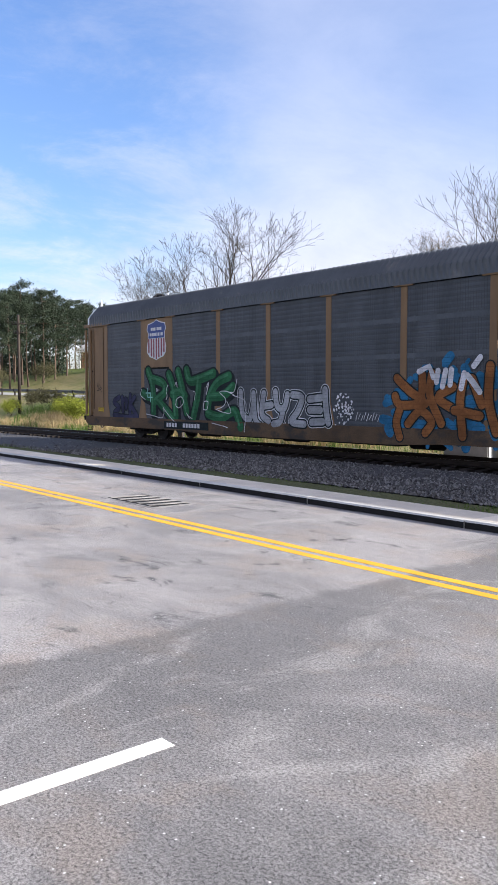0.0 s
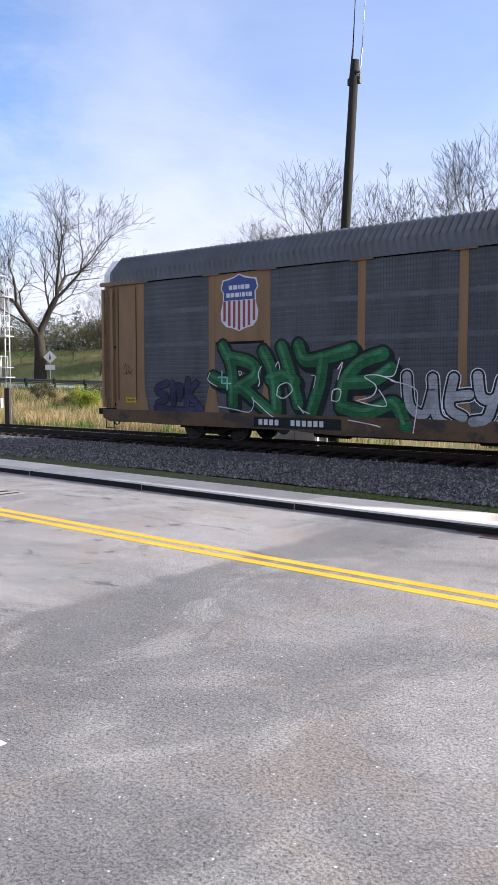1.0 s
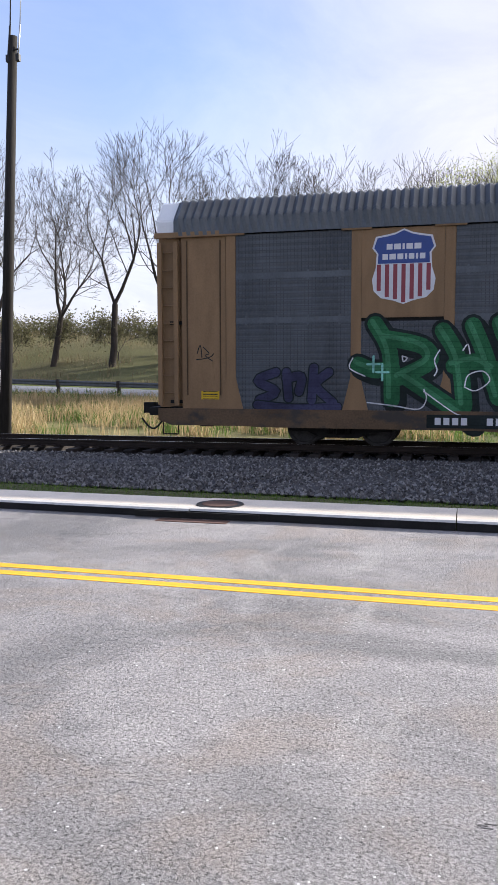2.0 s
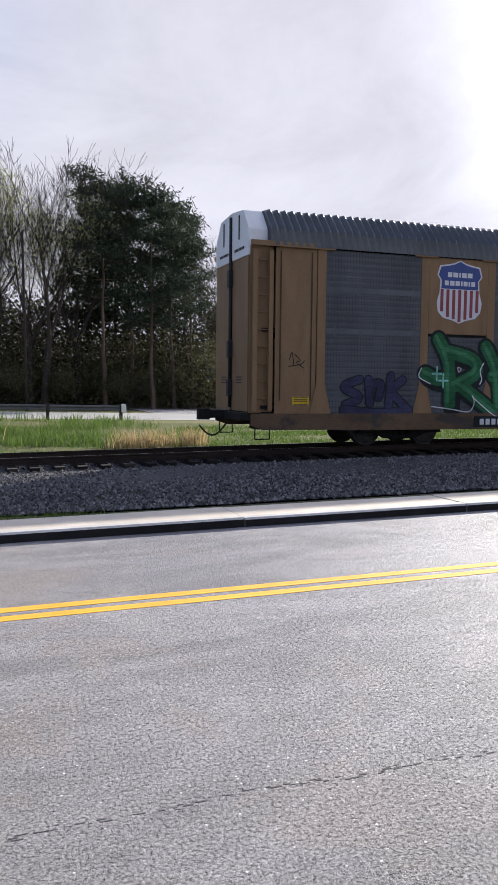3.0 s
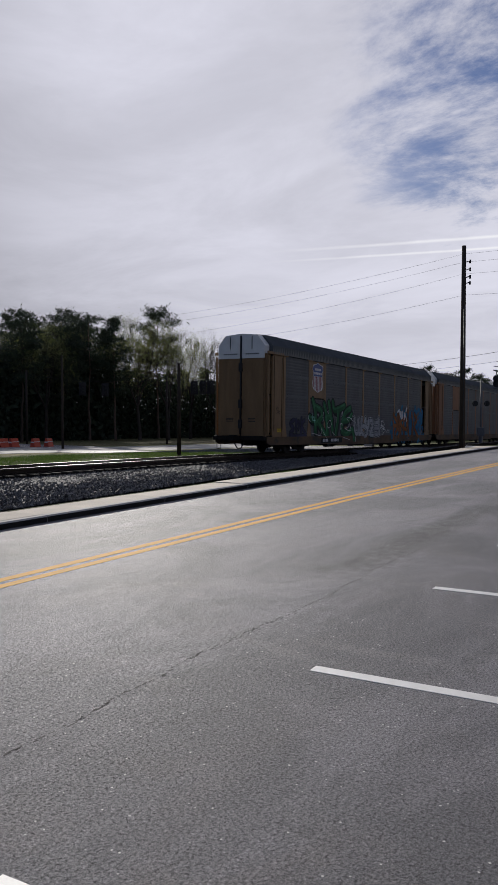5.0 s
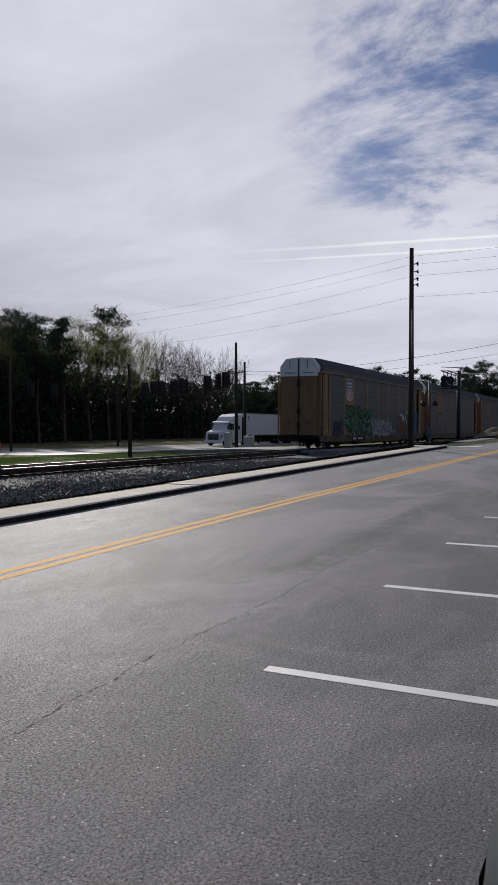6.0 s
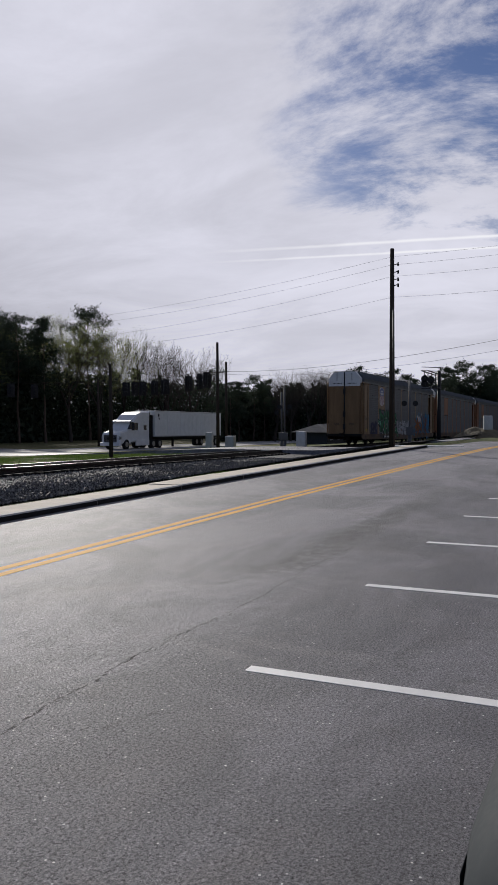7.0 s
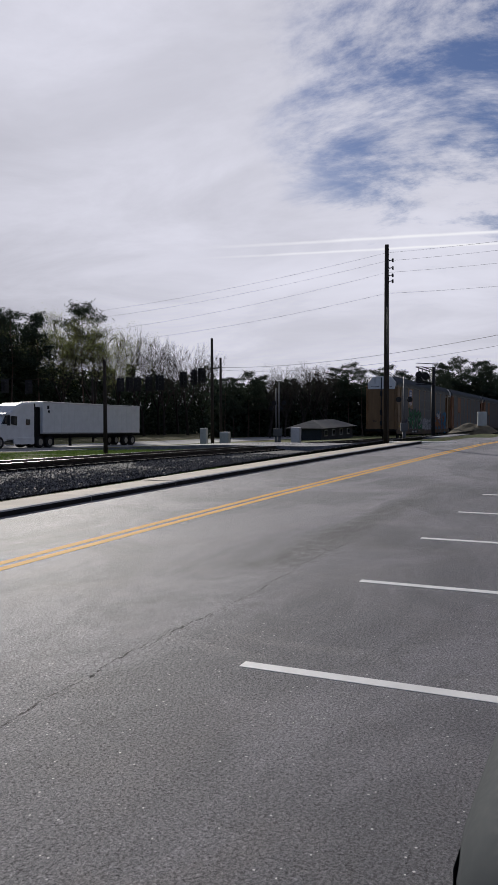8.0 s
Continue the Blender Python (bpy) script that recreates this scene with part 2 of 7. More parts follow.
ASPHALT = asphalt()
HIGHWAY = surface("old_road", (0.34, 0.33, 0.32), 0.85, 1.1, 0.3, 20, 0.8)
YELLOW = paint("yellow_paint", (0.83, 0.41, 0.03), at=0.70)
WHITE_PAINT = paint("white_paint", (0.93, 0.91, 0.87), at=0.70, rough=0.52, gloss=0.5)
CONCRETE = surface("concrete", (0.64, 0.565, 0.47), 0.8, 1.15, 1.4, 40, 0.85, dirt=(0.22, 0.2, 0.18), dirt_at=0.62, spread=0.25)
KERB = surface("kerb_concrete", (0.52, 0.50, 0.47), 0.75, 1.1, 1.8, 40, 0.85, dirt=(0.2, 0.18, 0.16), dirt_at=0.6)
# near-black for the kerb's road side: its shade is put into the colour
KERB_FACE = surface("shaded_kerb_face", (0.016, 0.015, 0.015), 0.5, 1.5, 2.5, 40, 0.85)
# bed beneath the loose stones, coloured dark for the shade in their gaps
BALLAST = surface("gap_shade_ballast", (0.04, 0.039, 0.041), 0.45, 1.7, 6.0, 50, 0.85, bump=0.4, spread=0.9)
GRASS = grassland()
RAIL = surface("rail_steel", (0.03, 0.022, 0.018), 0.7, 1.3, 4, 60, 0.6, 0.5)
RAIL_TOP = surface("worn_rail_head", (0.5, 0.49, 0.48), 0.9, 1.1, 4, 60, 0.25, 1.0, 0.02)
TIE = surface("creosoted_timber", (0.022, 0.018, 0.016), 0.6, 1.6, 3, 40, 0.9, streak=(1, 6, 1), spread=0.4)
TAN = surface("tan_paint", (0.228, 0.14, 0.072), 0.78, 1.1, 1.2, 30, 0.5, dirt=(0.16, 0.10, 0.05), dirt_at=0.64, streak=(2.5, 2.5, 0.5))
GALV = surface("weathered_galvanized_steel", (0.098, 0.107, 0.118), 0.72, 1.2, 0.9, 22, 0.55, 0.35, dirt=(0.10, 0.10, 0.105), dirt_at=0.60, streak=(2.0, 2.0, 0.45))
ROOF = surface("galvanized_roof_steel", (0.085, 0.093, 0.102), 0.8, 1.2, 0.8, 20, 0.45, 0.6, dirt=(0.13, 0.13, 0.13), dirt_at=0.62)
DARK = surface("dark_undergear", (0.014, 0.013, 0.012), 0.6, 1.5, 4, 40, 0.75, 0.2)
BLACKMETAL = surface("black_painted_metal", (0.025, 0.025, 0.027), 0.8, 1.3, 5, 60, 0.5)
WHITE = surface("white_enamel", (0.74, 0.74, 0.74), 0.88, 1.05, 1.5, 40, 0.45, dirt=(0.4, 0.38, 0.36), dirt_at=0.68)
GALV_LIGHT = surface("pale_galvanized_steel", (0.48, 0.49, 0.50), 0.85, 1.1, 3, 40, 0.45, 0.7)
POLE_WOOD = surface("weathered_pole_wood", (0.045, 0.036, 0.03), 0.6, 1.5, 3, 40, 0.9, streak=(8, 8, 0.6))

# ---------- helpers for meshes ----------
def finish(name, bm, mats, parent=None, label="", smooth=False, **tags):
    me = bpy.data.meshes.new(name)
    bm.normal_update()
    bm.to_mesh(me)
    bm.free()
    for m in mats if isinstance(mats, (list, tuple)) else [mats]:
        me.materials.append(m)
    if smooth:
        for f in me.polygons:
            f.use_smooth = True
    ob = new(name, me)
    if parent is not None:
        ob.parent = parent
    return tagged(ob, label=label, **tags)


def part(name, bm, mat, parent, label="", smooth=False):
    return finish(name, bm, mat, parent, label, smooth)


def thing(name, label, category, at=None, group="", kind=""):
    ob = tagged(new(name), label, category, group, kind)
    ob.matrix_basis = at if at is not None else Matrix()
    return ob


def box(bm, x0, x1, y0, y1, z0, z1, mat=0, bevel=0.0):
    r = bmesh.ops.create_cube(bm, size=1.0, matrix=Matrix.Translation(((x0 + x1) / 2, (y0 + y1) / 2, (z0 + z1) / 2)) @ Matrix.Diagonal((x1 - x0, y1 - y0, z1 - z0, 1)))
    vs = r["verts"]
    faces = {f for v in vs for f in v.link_faces}
    for f in faces:
        f.material_index = mat
    if bevel:
        es = {e for v in vs for e in v.link_edges}
        rb = bmesh.ops.bevel(bm, geom=list(es), offset=bevel, segments=2, affect="EDGES", profile=0.6)
        for f in rb["faces"]:
            f.material_index = mat
    return vs


def tube(bm, a, b, r0, r1=None, seg=8, mat=0, caps=True):
    a, b = Vector(a), Vector(b)
    r1 = r0 if r1 is None else r1
    q = (b - a).to_track_quat("Z", "Y").to_matrix()
    rings = []
    for c, r in ((a, r0), (b, r1)):
        rings.append([bm.verts.new(c + q @ Vector((r * math.cos(i * math.tau / seg), r * math.sin(i * math.tau / seg), 0))) for i in range(seg)])
    for i in range(seg):
        f = bm.faces.new((rings[0][i], rings[0][(i + 1) % seg], rings[1][(i + 1) % seg], rings[1][i]))
        f.material_index, f.smooth = mat, True
    if caps:
        bm.faces.new(rings[0][::-1]).material_index = mat
        bm.faces.new(rings[1]).material_index = mat


def pipe(bm, pts, r, seg=6, mat=0):
    for a, b in zip(pts, pts[1:]):
        tube(bm, a, b, r, r, seg, mat)


def prism(bm, outline, axis, lo, hi, mat=0):
    """A flat outline of (u, v) pushed along axis 'x', 'y' or 'z' from lo to hi."""
    def at(u, v, w):
        return {"x": (w, u, v), "y": (u, w, v), "z": (u, v, w)}[axis]
    a = [bm.verts.new(at(u, v, lo)) for u, v in outline]
    b = [bm.verts.new(at(u, v, hi)) for u, v in outline]
    k = len(outline)
    fs = [bm.faces.new(a), bm.faces.new(b[::-1])]
    for i in range(k):
        fs.append(bm.faces.new((a[i], b[i], b[(i + 1) % k], a[(i + 1) % k])))
    for f in fs:
        f.material_index = mat
    bmesh.ops.recalc_face_normals(bm, faces=fs)
    return fs


def lerp(x, xs, ys):
    return float(np.interp(x, xs, ys))


def ease(x, lo, hi):
    t = min(1, max(0, (x - lo) / (hi - lo)))
    return t * t * (3 - 2 * t)


# ---------- lie of the land ----------
def road_z(x):
    return -0.012 * max(0.0, x - 36) if x < 200 else -1.968


def rail_z(x):
    """Top of the rails."""
    u = max(0.0, min(x, 260) - 12)
    return -0.09 - 0.0235 * u * u / (u + 6)


def highway_z(x):
    return lerp(x, (-300, -120, -40, 0, 27, 68, 150, 300), (5.0, 2.3, 0.9, -0.2, -1.0, -2.2, -4.0, -6.0))


HW_LO, HW_HI = 43.0, 53.0


def bed_line(x):
    """Where the stone bed ends towards the sidewalk."""
    return lerp(x, (-60, -10, -4, 2, 20, 30, 60), (11.6, 10.65, 10.3, 9.95, 9.8, 9.75, 9.7))


def ground_z(x, y):
    rz, tz, hz = road_z(x), rail_z(x) - 0.42, highway_z(x) - 0.02
    y = y - max(-2.5, min(1.2, bend(x))) * ease(14 - y, 0, 4)
    if y < 9.2:
        z = rz - 0.05
    elif y < 15.5:
        z = rz + 0.075 - 0.03 * ease(y, 9.2, 11.0)
        z += (tz - z) * ease(y, bed_line(x) - 0.2, bed_line(x) + 1.6)
    elif y < 24:
        z = tz
    elif y < HW_LO - 1:
        z = tz + (hz - tz) * ease(y, 24, HW_LO - 1)
    elif y < HW_HI + 1:
        z = hz
    else:
        u = y - HW_HI - 1
        z = hz + (4.2 * ease(u, 0, 26) + 0.02 * min(u, 160)) * ease(-x, -6, 30)
    return z


def ground_sheet():
    xs = sorted({*[float(v) for v in range(-120, 181, 2)], *[s * v for s in (-1, 1) for v in (200, 240, 300, 420, 600, 1000, 1800, 3000)]})
    ys = sorted({*[float(v) for v in range(-30, 10, 5)], *[7.6 + 0.2 * k for k in range(18)], 11.5, 12.2, 13, 14, 15, 15.5, *[v * 1.5 for v in range(11, 46)], *range(70, 200, 8), 230, 300, 420, 600, 1000, 1800, 3000, -60, -120, -300, -800, -2000})
    bm = bmesh.new()
    rows = [[bm.verts.new((x, y, ground_z(x, y) + (0.10 * noise.noise((x * 0.3, y * 0.3, 0)) if 24 < y < 42 else 0))) for y in ys] for x in xs]
    for a, b in zip(rows, rows[1:]):
        for i in range(len(ys) - 1):
            bm.faces.new((a[i], b[i], b[i + 1], a[i + 1]))
    return finish("ground", bm, GRASS, smooth=True, label="mown spring grass with dry straw-coloured patches", category="ground", kind="structure")


def bend(x):
    """How far the road swings away from a straight line."""
    return lerp(x, (-120, -60, -22, -14, -10, -5.5, 0, 9.6, 14, 19, 25, 30, 36, 60, 120), (4.2, 2.1, 0.72, 0.45, 0.28, 0.10, 0.0, -0.04, -0.10, -0.23, -0.43, -0.62, -0.92, -2.4, -8.0))


def strip(name, y0, y1, lift, zfun, mat, x0=-300.0, x1=400.0, step=4.0, thick=0.3, swing=(False, False), **tags):
    """A long slab along x that follows a height."""
    bm = bmesh.new()
    n = int((x1 - x0) / step)
    prev = None
    for i in range(n + 1):
        x = x0 + (x1 - x0) * i / n
        z = zfun(x) + lift
        a, b = y0 + bend(x) * swing[0], y1 + bend(x) * swing[1]
        ring = [bm.verts.new(v) for v in ((x, a, z), (x, b, z), (x, b, z - thick), (x, a, z - thick))]
        if prev:
            for k in range(4):
                bm.faces.new((prev[k], prev[(k + 1) % 4], ring[(k + 1) % 4], ring[k]))
        prev = ring
    bmesh.ops.recalc_face_normals(bm, faces=bm.faces)
    return finish(name, bm, mat, **tags)


STALL_Y, STALL_X, STALL_W = 2.19, 4.73, 2.74
KERB_Y = 8.63
ground_sheet()
strip("road", -14, KERB_Y, 0.0, road_z, ASPHALT, step=2.0, swing=(False, True), label="worn grey asphalt road with patches and fine cracks", category="road", kind="structure")
TRACK_Y, RAILS = 19.85, (19.13, 20.57)
WALK_Y0, WALK_Y1 = KERB_Y + 0.15, KERB_Y + 0.86


COLLAR = surface("worn_collar_concrete", (0.30, 0.285, 0.275), 0.7, 1.2, 3.0, 40, 0.9, dirt=(0.14, 0.135, 0.13), dirt_at=0.5)
SEAM = surface("worn_seam_filler", (0.075, 0.073, 0.072), 0.5, 1.6, 9.0, 60, 0.9)


def road_marks():
    for y in (5.86, 6.08):
        strip("road_line", y - 0.062, y + 0.062, 0.0022, road_z, YELLOW, step=2.0, thick=0.006, swing=(True, True), label="solid yellow centre line painted on asphalt", category="road line", group="double yellow centre line", kind="structure")
    for x in [-3.19, -0.60] + [STALL_X + i * STALL_W for i in range(-1, 8)]:
        bm = bmesh.new()
        box(bm, x - 0.055, x + 0.055, -3.2, STALL_Y, -0.002, 0.003)
        finish("stall_line", bm, WHITE_PAINT, label="white painted parking stall line on asphalt", category="road line", group="parking stall lines", kind="structure")
    # stop bar and cross street beyond the kerb's end
    bm = bmesh.new()
    box(bm, 37.2, 37.7, 6.4, 9.6, -0.3, 0.012)
    finish("stop_bar", bm, WHITE_PAINT, label="white stop bar painted across the road", category="road line", kind="structure")
    # long joint between two lanes of paving, as thin broken lips of filler
    bm = bmesh.new()
    rnd = random.Random(5)
    x = 0.1
    while x < 9.5:
        w = rnd.uniform(0.012, 0.05)
        y = 2.97 + 0.03 * math.sin(x * 1.7) + 0.014 * math.sin(x * 7.3) + rnd.gauss(0, 0.010)
        box(bm, x, x + w, y - rnd.uniform(0.001, 0.007), y + rnd.uniform(0.001, 0.005), -0.002, 0.0012)
        x += w * rnd.choice((0.3, 0.8, 1.2, 2.4))
    finish("seam", bm, SEAM, label="thin dark paving seam with broken edges", category="road seam", kind="structure")


def crack(pts, seed):
    rnd = random.Random(seed)
    bm = bmesh.new()
    for (xa, ya), (xb, yb) in zip(pts, pts[1:]):
        k = max(2, int(math.hypot(xb - xa, yb - ya) / 0.12))
        last = None
        for i in range(k + 1):
            f = i / k
            c = Vector((xa + (xb - xa) * f + rnd.gauss(0, 0.015), ya + (yb - ya) * f + rnd.gauss(0, 0.015), 0.0035))
            n = Vector((-(yb - ya), xb - xa, 0)).normalized() * rnd.uniform(0.002, 0.007)
            row = (bm.verts.new(c + n), bm.verts.new(c - n))
            if last:
                bm.faces.new((last[0], last[1], row[1], row[0]))
            last = row
    bmesh.ops.recalc_face_normals(bm, faces=bm.faces)
    for f in bm.faces:
        if f.normal.z < 0:
            f.normal_flip()
    finish("road_crack", bm, TAR, label="hairline crack in the worn asphalt", category="road crack", kind="structure")


def kerbstones():
    """Kerb and sidewalk in poured sections with open joints."""
    rnd = random.Random(3)
    top = thing("kerb", "pale concrete kerb with its shaded road side coloured dark", "kerb", kind="structure")
    walk_ = thing("pavement", "narrow pale concrete sidewalk with cut joints", "pavement", kind="structure")
    meshes = {}
    def section(kind):
        if kind not in meshes:
            bm = bmesh.new()
            if kind == "kerb_stone":
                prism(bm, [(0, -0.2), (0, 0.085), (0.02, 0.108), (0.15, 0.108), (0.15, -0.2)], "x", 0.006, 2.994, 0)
                # sides turned to the road take the painted shade colour
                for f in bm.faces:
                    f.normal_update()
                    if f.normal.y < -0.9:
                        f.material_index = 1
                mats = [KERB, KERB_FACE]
            else:
                prism(bm, [(0, -0.1), (0, 0.104), (0.71, 0.10), (0.71, -0.1)], "x", 0.008, 2.992, 0)
                mats = [CONCRETE]
            me = bpy.data.meshes.new(kind)
            bm.to_mesh(me)
            bm.free()
            for m in mats:
                me.materials.append(m)
            meshes[kind] = me
        return meshes[kind]
    for i in range(-26, 12):
        x = i * 3.0
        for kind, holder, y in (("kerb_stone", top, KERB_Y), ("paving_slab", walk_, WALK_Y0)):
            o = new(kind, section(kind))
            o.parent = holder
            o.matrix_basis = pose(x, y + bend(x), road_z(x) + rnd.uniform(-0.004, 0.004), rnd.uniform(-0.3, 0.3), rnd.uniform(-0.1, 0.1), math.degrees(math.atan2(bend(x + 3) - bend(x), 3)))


def gutter_things():
    g = thing("storm_grate", "cast iron storm drain grate set in a concrete collar", "drain grate", pose(-10.95, 7.15, 0, 0, 0, -2))
    bm = bmesh.new()
    box(bm, -0.86, 0.82, -0.40, 0.40, -0.05, 0.004)
    part("collar", bm, COLLAR, g, "pale worn concrete collar")
    bm = bmesh.new()
    box(bm, -0.72, 0.72, -0.34, 0.34, -0.05, 0.009)
    part("well", bm, DARK, g)
    for i in range(5):
        bm = bmesh.new()
        x = -0.70 + i * 0.30
        prism(bm, [(x, -0.33), (x + 0.08, -0.33), (x + 0.16, 0.33), (x + 0.08, 0.33)], "z", 0.0, 0.02)
        part("bar", bm, COLLAR, g)
    m = thing("manhole_cover", "round cast iron manhole cover in the sidewalk", "manhole cover", pose(-2.75, 9.1, 0.10))
    bm = bmesh.new()
    bmesh.ops.create_cone(bm, cap_ends=True, segments=32, radius1=0.29, radius2=0.285, depth=0.02)
    part("lid", bm, IRON, m)
    bm = bmesh.new()
    bmesh.ops.create_cone(bm, cap_ends=True, segments=32, radius1=0.22, radius2=0.215, depth=0.03)
    part("tread", bm, RUST, m)
    n = thing("kerb_inlet", "dark kerb inlet with a rusty gutter plate", "drain inlet", pose(-2.9, KERB_Y - 0.012, 0))
    bm = bmesh.new()
    box(bm, -0.75, 0.75, -0.004, 0.02, 0.008, 0.08)
    part("mouth", bm, DARK, n)
    bm = bmesh.new()
    box(bm, -0.42, 0.42, -0.20, -0.02, -0.02, 0.006)
    part("gutter_plate", bm, RUST, n)


def ballast_edge(x):
    return bed_line(x) + 0.12 * noise.noise((x * 0.8, 0.0, 1.0))


def ballast_bed():
    bm = bmesh.new()
    prof = [(10.9, 0.0), (11.6, 0.02), (12.6, 0.0), (14.5, 0.0), (17.0, 0.02), (18.3, 0.02), (18.5, 0.0), (19.85, -0.02), (21.3, 0.0), (22.6, -0.02), (23.6, -0.22), (24.4, -0.34)]
    prev = None
    for i in range(-100, 131):
        x = i * 2.0
        row = []
        for y, d in prof:
            y = y if y > 13 else ballast_edge(x) + (y - 10.9) * (13 - ballast_edge(x)) / 2.1
            t = ease(y, ballast_edge(x), ballast_edge(x) + 1.9)
            z = (road_z(x) + 0.062) * (1 - t) + (rail_z(x) - 0.285) * t + d * t + 0.03 * noise.noise((x * 0.5, y * 0.8, 3))
            row.append(bm.verts.new((x, y, z)))
        if prev:
            for k in range(len(prof) - 1):
                bm.faces.new((prev[k], row[k], row[k + 1], prev[k + 1])).smooth = True
        prev = row
    finish("ballast", bm, BALLAST, label="grey crushed stone railway ballast", category="ballast", kind="structure")
    # loose stones on it
    rnd = np.random.default_rng(4)
    n = 150000
    x = np.concatenate([rnd.uniform(-28, 40, n - 18000), rnd.uniform(-60, 70, 18000)])
    y = rnd.uniform(10.95, 18.55, n)
    y = np.where(rnd.random(n) < 0.22, rnd.uniform(10.92, 13.0, n), y)
    y = np.where(rnd.random(n) < 0.10, rnd.uniform(19.2, 22.8, n), y)
    z = np.empty(n)
    for i in range(n):
        e = ballast_edge(x[i])
        if y[i] < 13:
            y[i] = e + (y[i] - 10.9) * (13 - e) / 2.1
        t = ease(y[i], e, e + 1.9)
        z[i] = (road_z(x[i]) + 0.062) * (1 - t) + (rail_z(x[i]) - 0.275) * t
    base = np.array([(1, 0, 0), (-1, 0, 0), (0, 1, 0), (0, -1, 0), (0, 0, 1), (0, 0, -1)], float)
    tri = np.array([(0, 2, 4), (2, 1, 4), (1, 3, 4), (3, 0, 4), (2, 0, 5), (1, 2, 5), (3, 1, 5), (0, 3, 5)])
    size = rnd.uniform(0.018, 0.044, n)
    ang = rnd.uniform(0, math.tau, n)
    v = base[None] * (size[:, None, None] * rnd.uniform(0.6, 1.25, (n, 6, 1)))
    v += rnd.normal(0, 0.22, (n, 6, 3)) * size[:, None, None]
    c, s = np.cos(ang)[:, None], np.sin(ang)[:, None]
    vx, vy = v[:, :, 0] * c - v[:, :, 1] * s, v[:, :, 0] * s + v[:, :, 1] * c
    pts = np.stack([vx + x[:, None], vy + y[:, None], v[:, :, 2] + z[:, None]], 2).reshape(-1, 3)
    faces = (tri[None] + (np.arange(n) * 6)[:, None, None]).reshape(-1, 3)
    me = bpy.data.meshes.new("ballast_stones")
    me.from_pydata(pts.tolist(), [], faces.tolist())
    me.materials.append(STONES)
    tagged(new("ballast_stones", me), "loose grey crushed stones of mixed size", "stones", kind="stuff")


def rail_track():
    for y in RAILS:
        bm = bmesh.new()
        prof = [(-0.075, -0.172), (0.075, -0.172), (0.075, -0.160), (0.012, -0.140), (0.012, -0.045), (0.036, -0.034), (0.036, -0.006), (0.030, 0.0), (-0.030, 0.0), (-0.036, -0.006), (-0.036, -0.034), (-0.012, -0.045), (-0.012, -0.140), (-0.075, -0.160)]
        prev = None
        for i in range(-75, 101):
            x = i * 3.0
            row = [bm.verts.new((x, y + u, rail_z(x) + v)) for u, v in prof]
            if prev:
                for k in range(len(prof)):
                    f = bm.faces.new((prev[k], prev[(k + 1) % 14], row[(k + 1) % 14], row[k]))
                    f.material_index = 1 if k == 7 else 0
            prev = row
        bmesh.ops.recalc_face_normals(bm, faces=bm.faces)
        finish("rail", bm, [RAIL, RAIL_TOP], label="rusty steel rail with a polished running head", category="rail", group="running rails", kind="structure")
    bm = bmesh.new()
    box(bm, -0.115, 0.115, -1.30, 1.30, -0.20, 0.0, 0, 0.008)
    for y in (-0.72, 0.72):
        box(bm, -0.09, 0.09, y - 0.17, y + 0.17, 0.0, 0.018, 1)
        for sx in (-1, 1):
            box(bm, sx * 0.06 - 0.012, sx * 0.06 + 0.012, y - 0.105, y - 0.078, 0.018, 0.045, 1)
            box(bm, sx * 0.06 - 0.012, sx * 0.06 + 0.012, y + 0.078, y + 0.105, 0.018, 0.045, 1)
    first = finish("railway_tie", bm, [TIE, RAIL], label="dark creosoted timber tie with steel tie plates", category="railway tie", group="ties under the rails")
    rnd = random.Random(8)
    first.matrix_basis = pose(-60, TRACK_Y, rail_z(-60) - 0.192)
    for i in range(1, 290):
        x = -60 + i * 0.53
        slope = math.degrees(math.atan2(rail_z(x - 1) - rail_z(x + 1), 2))
        copy_thing(first, pose(x + rnd.uniform(-0.03, 0.03), TRACK_Y + rnd.uniform(-0.04, 0.04), rail_z(x) - 0.192, 0, slope, rnd.uniform(-1.2, 1.2)))


TAR = surface("road_tar", (0.095, 0.093, 0.093), 0.7, 1.4, 6, 80, 0.7)
IRON = surface("cast_iron", (0.045, 0.042, 0.04), 0.6, 1.6, 6, 60, 0.6, 0.4)
RUST = surface("rusty_plate", (0.11, 0.065, 0.05), 0.6, 1.4, 4, 50, 0.8)


def stones_material():
    m, n, b = material("loose_stone")
    r = n.add("ShaderNodeNewGeometry").outputs["Random Per Island"]
    p = n.add("ShaderNodeTexCoord").outputs["Object"]
    c = n.mix(n.math("POWER", r, 1.8), (0.014, 0.014, 0.016), (0.27, 0.265, 0.265))
    c = n.mix(n.math("MULTIPLY", n.noise(p, 1.1, 4), 0.5), c, (0.15, 0.135, 0.125))
    n.put(b.inputs["Base Color"], c)
    b.inputs["Roughness"].default_value = 0.85
    b.inputs["Specular IOR Level"].default_value = 0.12
    n.put(b.inputs["Normal"], n.add("ShaderNodeBump", Height=n.noise(p, 60.0, 3), Strength=0.4, Distance=0.01).outputs[0])
    return m


STONES = stones_material()
strip("highway", HW_LO, HW_HI, 0.0, highway_z, HIGHWAY, x0=-420, x1=500, label="sunlit pale highway beyond the tracks", category="road", kind="structure")
road_marks()
kerbstones()
gutter_things()
for k, pts in enumerate([[(-4.4, 7.4), (-3.2, 7.7), (-2.6, 8.4)], [(-7.5, 3.4), (-6.6, 4.1)]]):
    crack(pts, k)
ballast_bed()
rail_track()


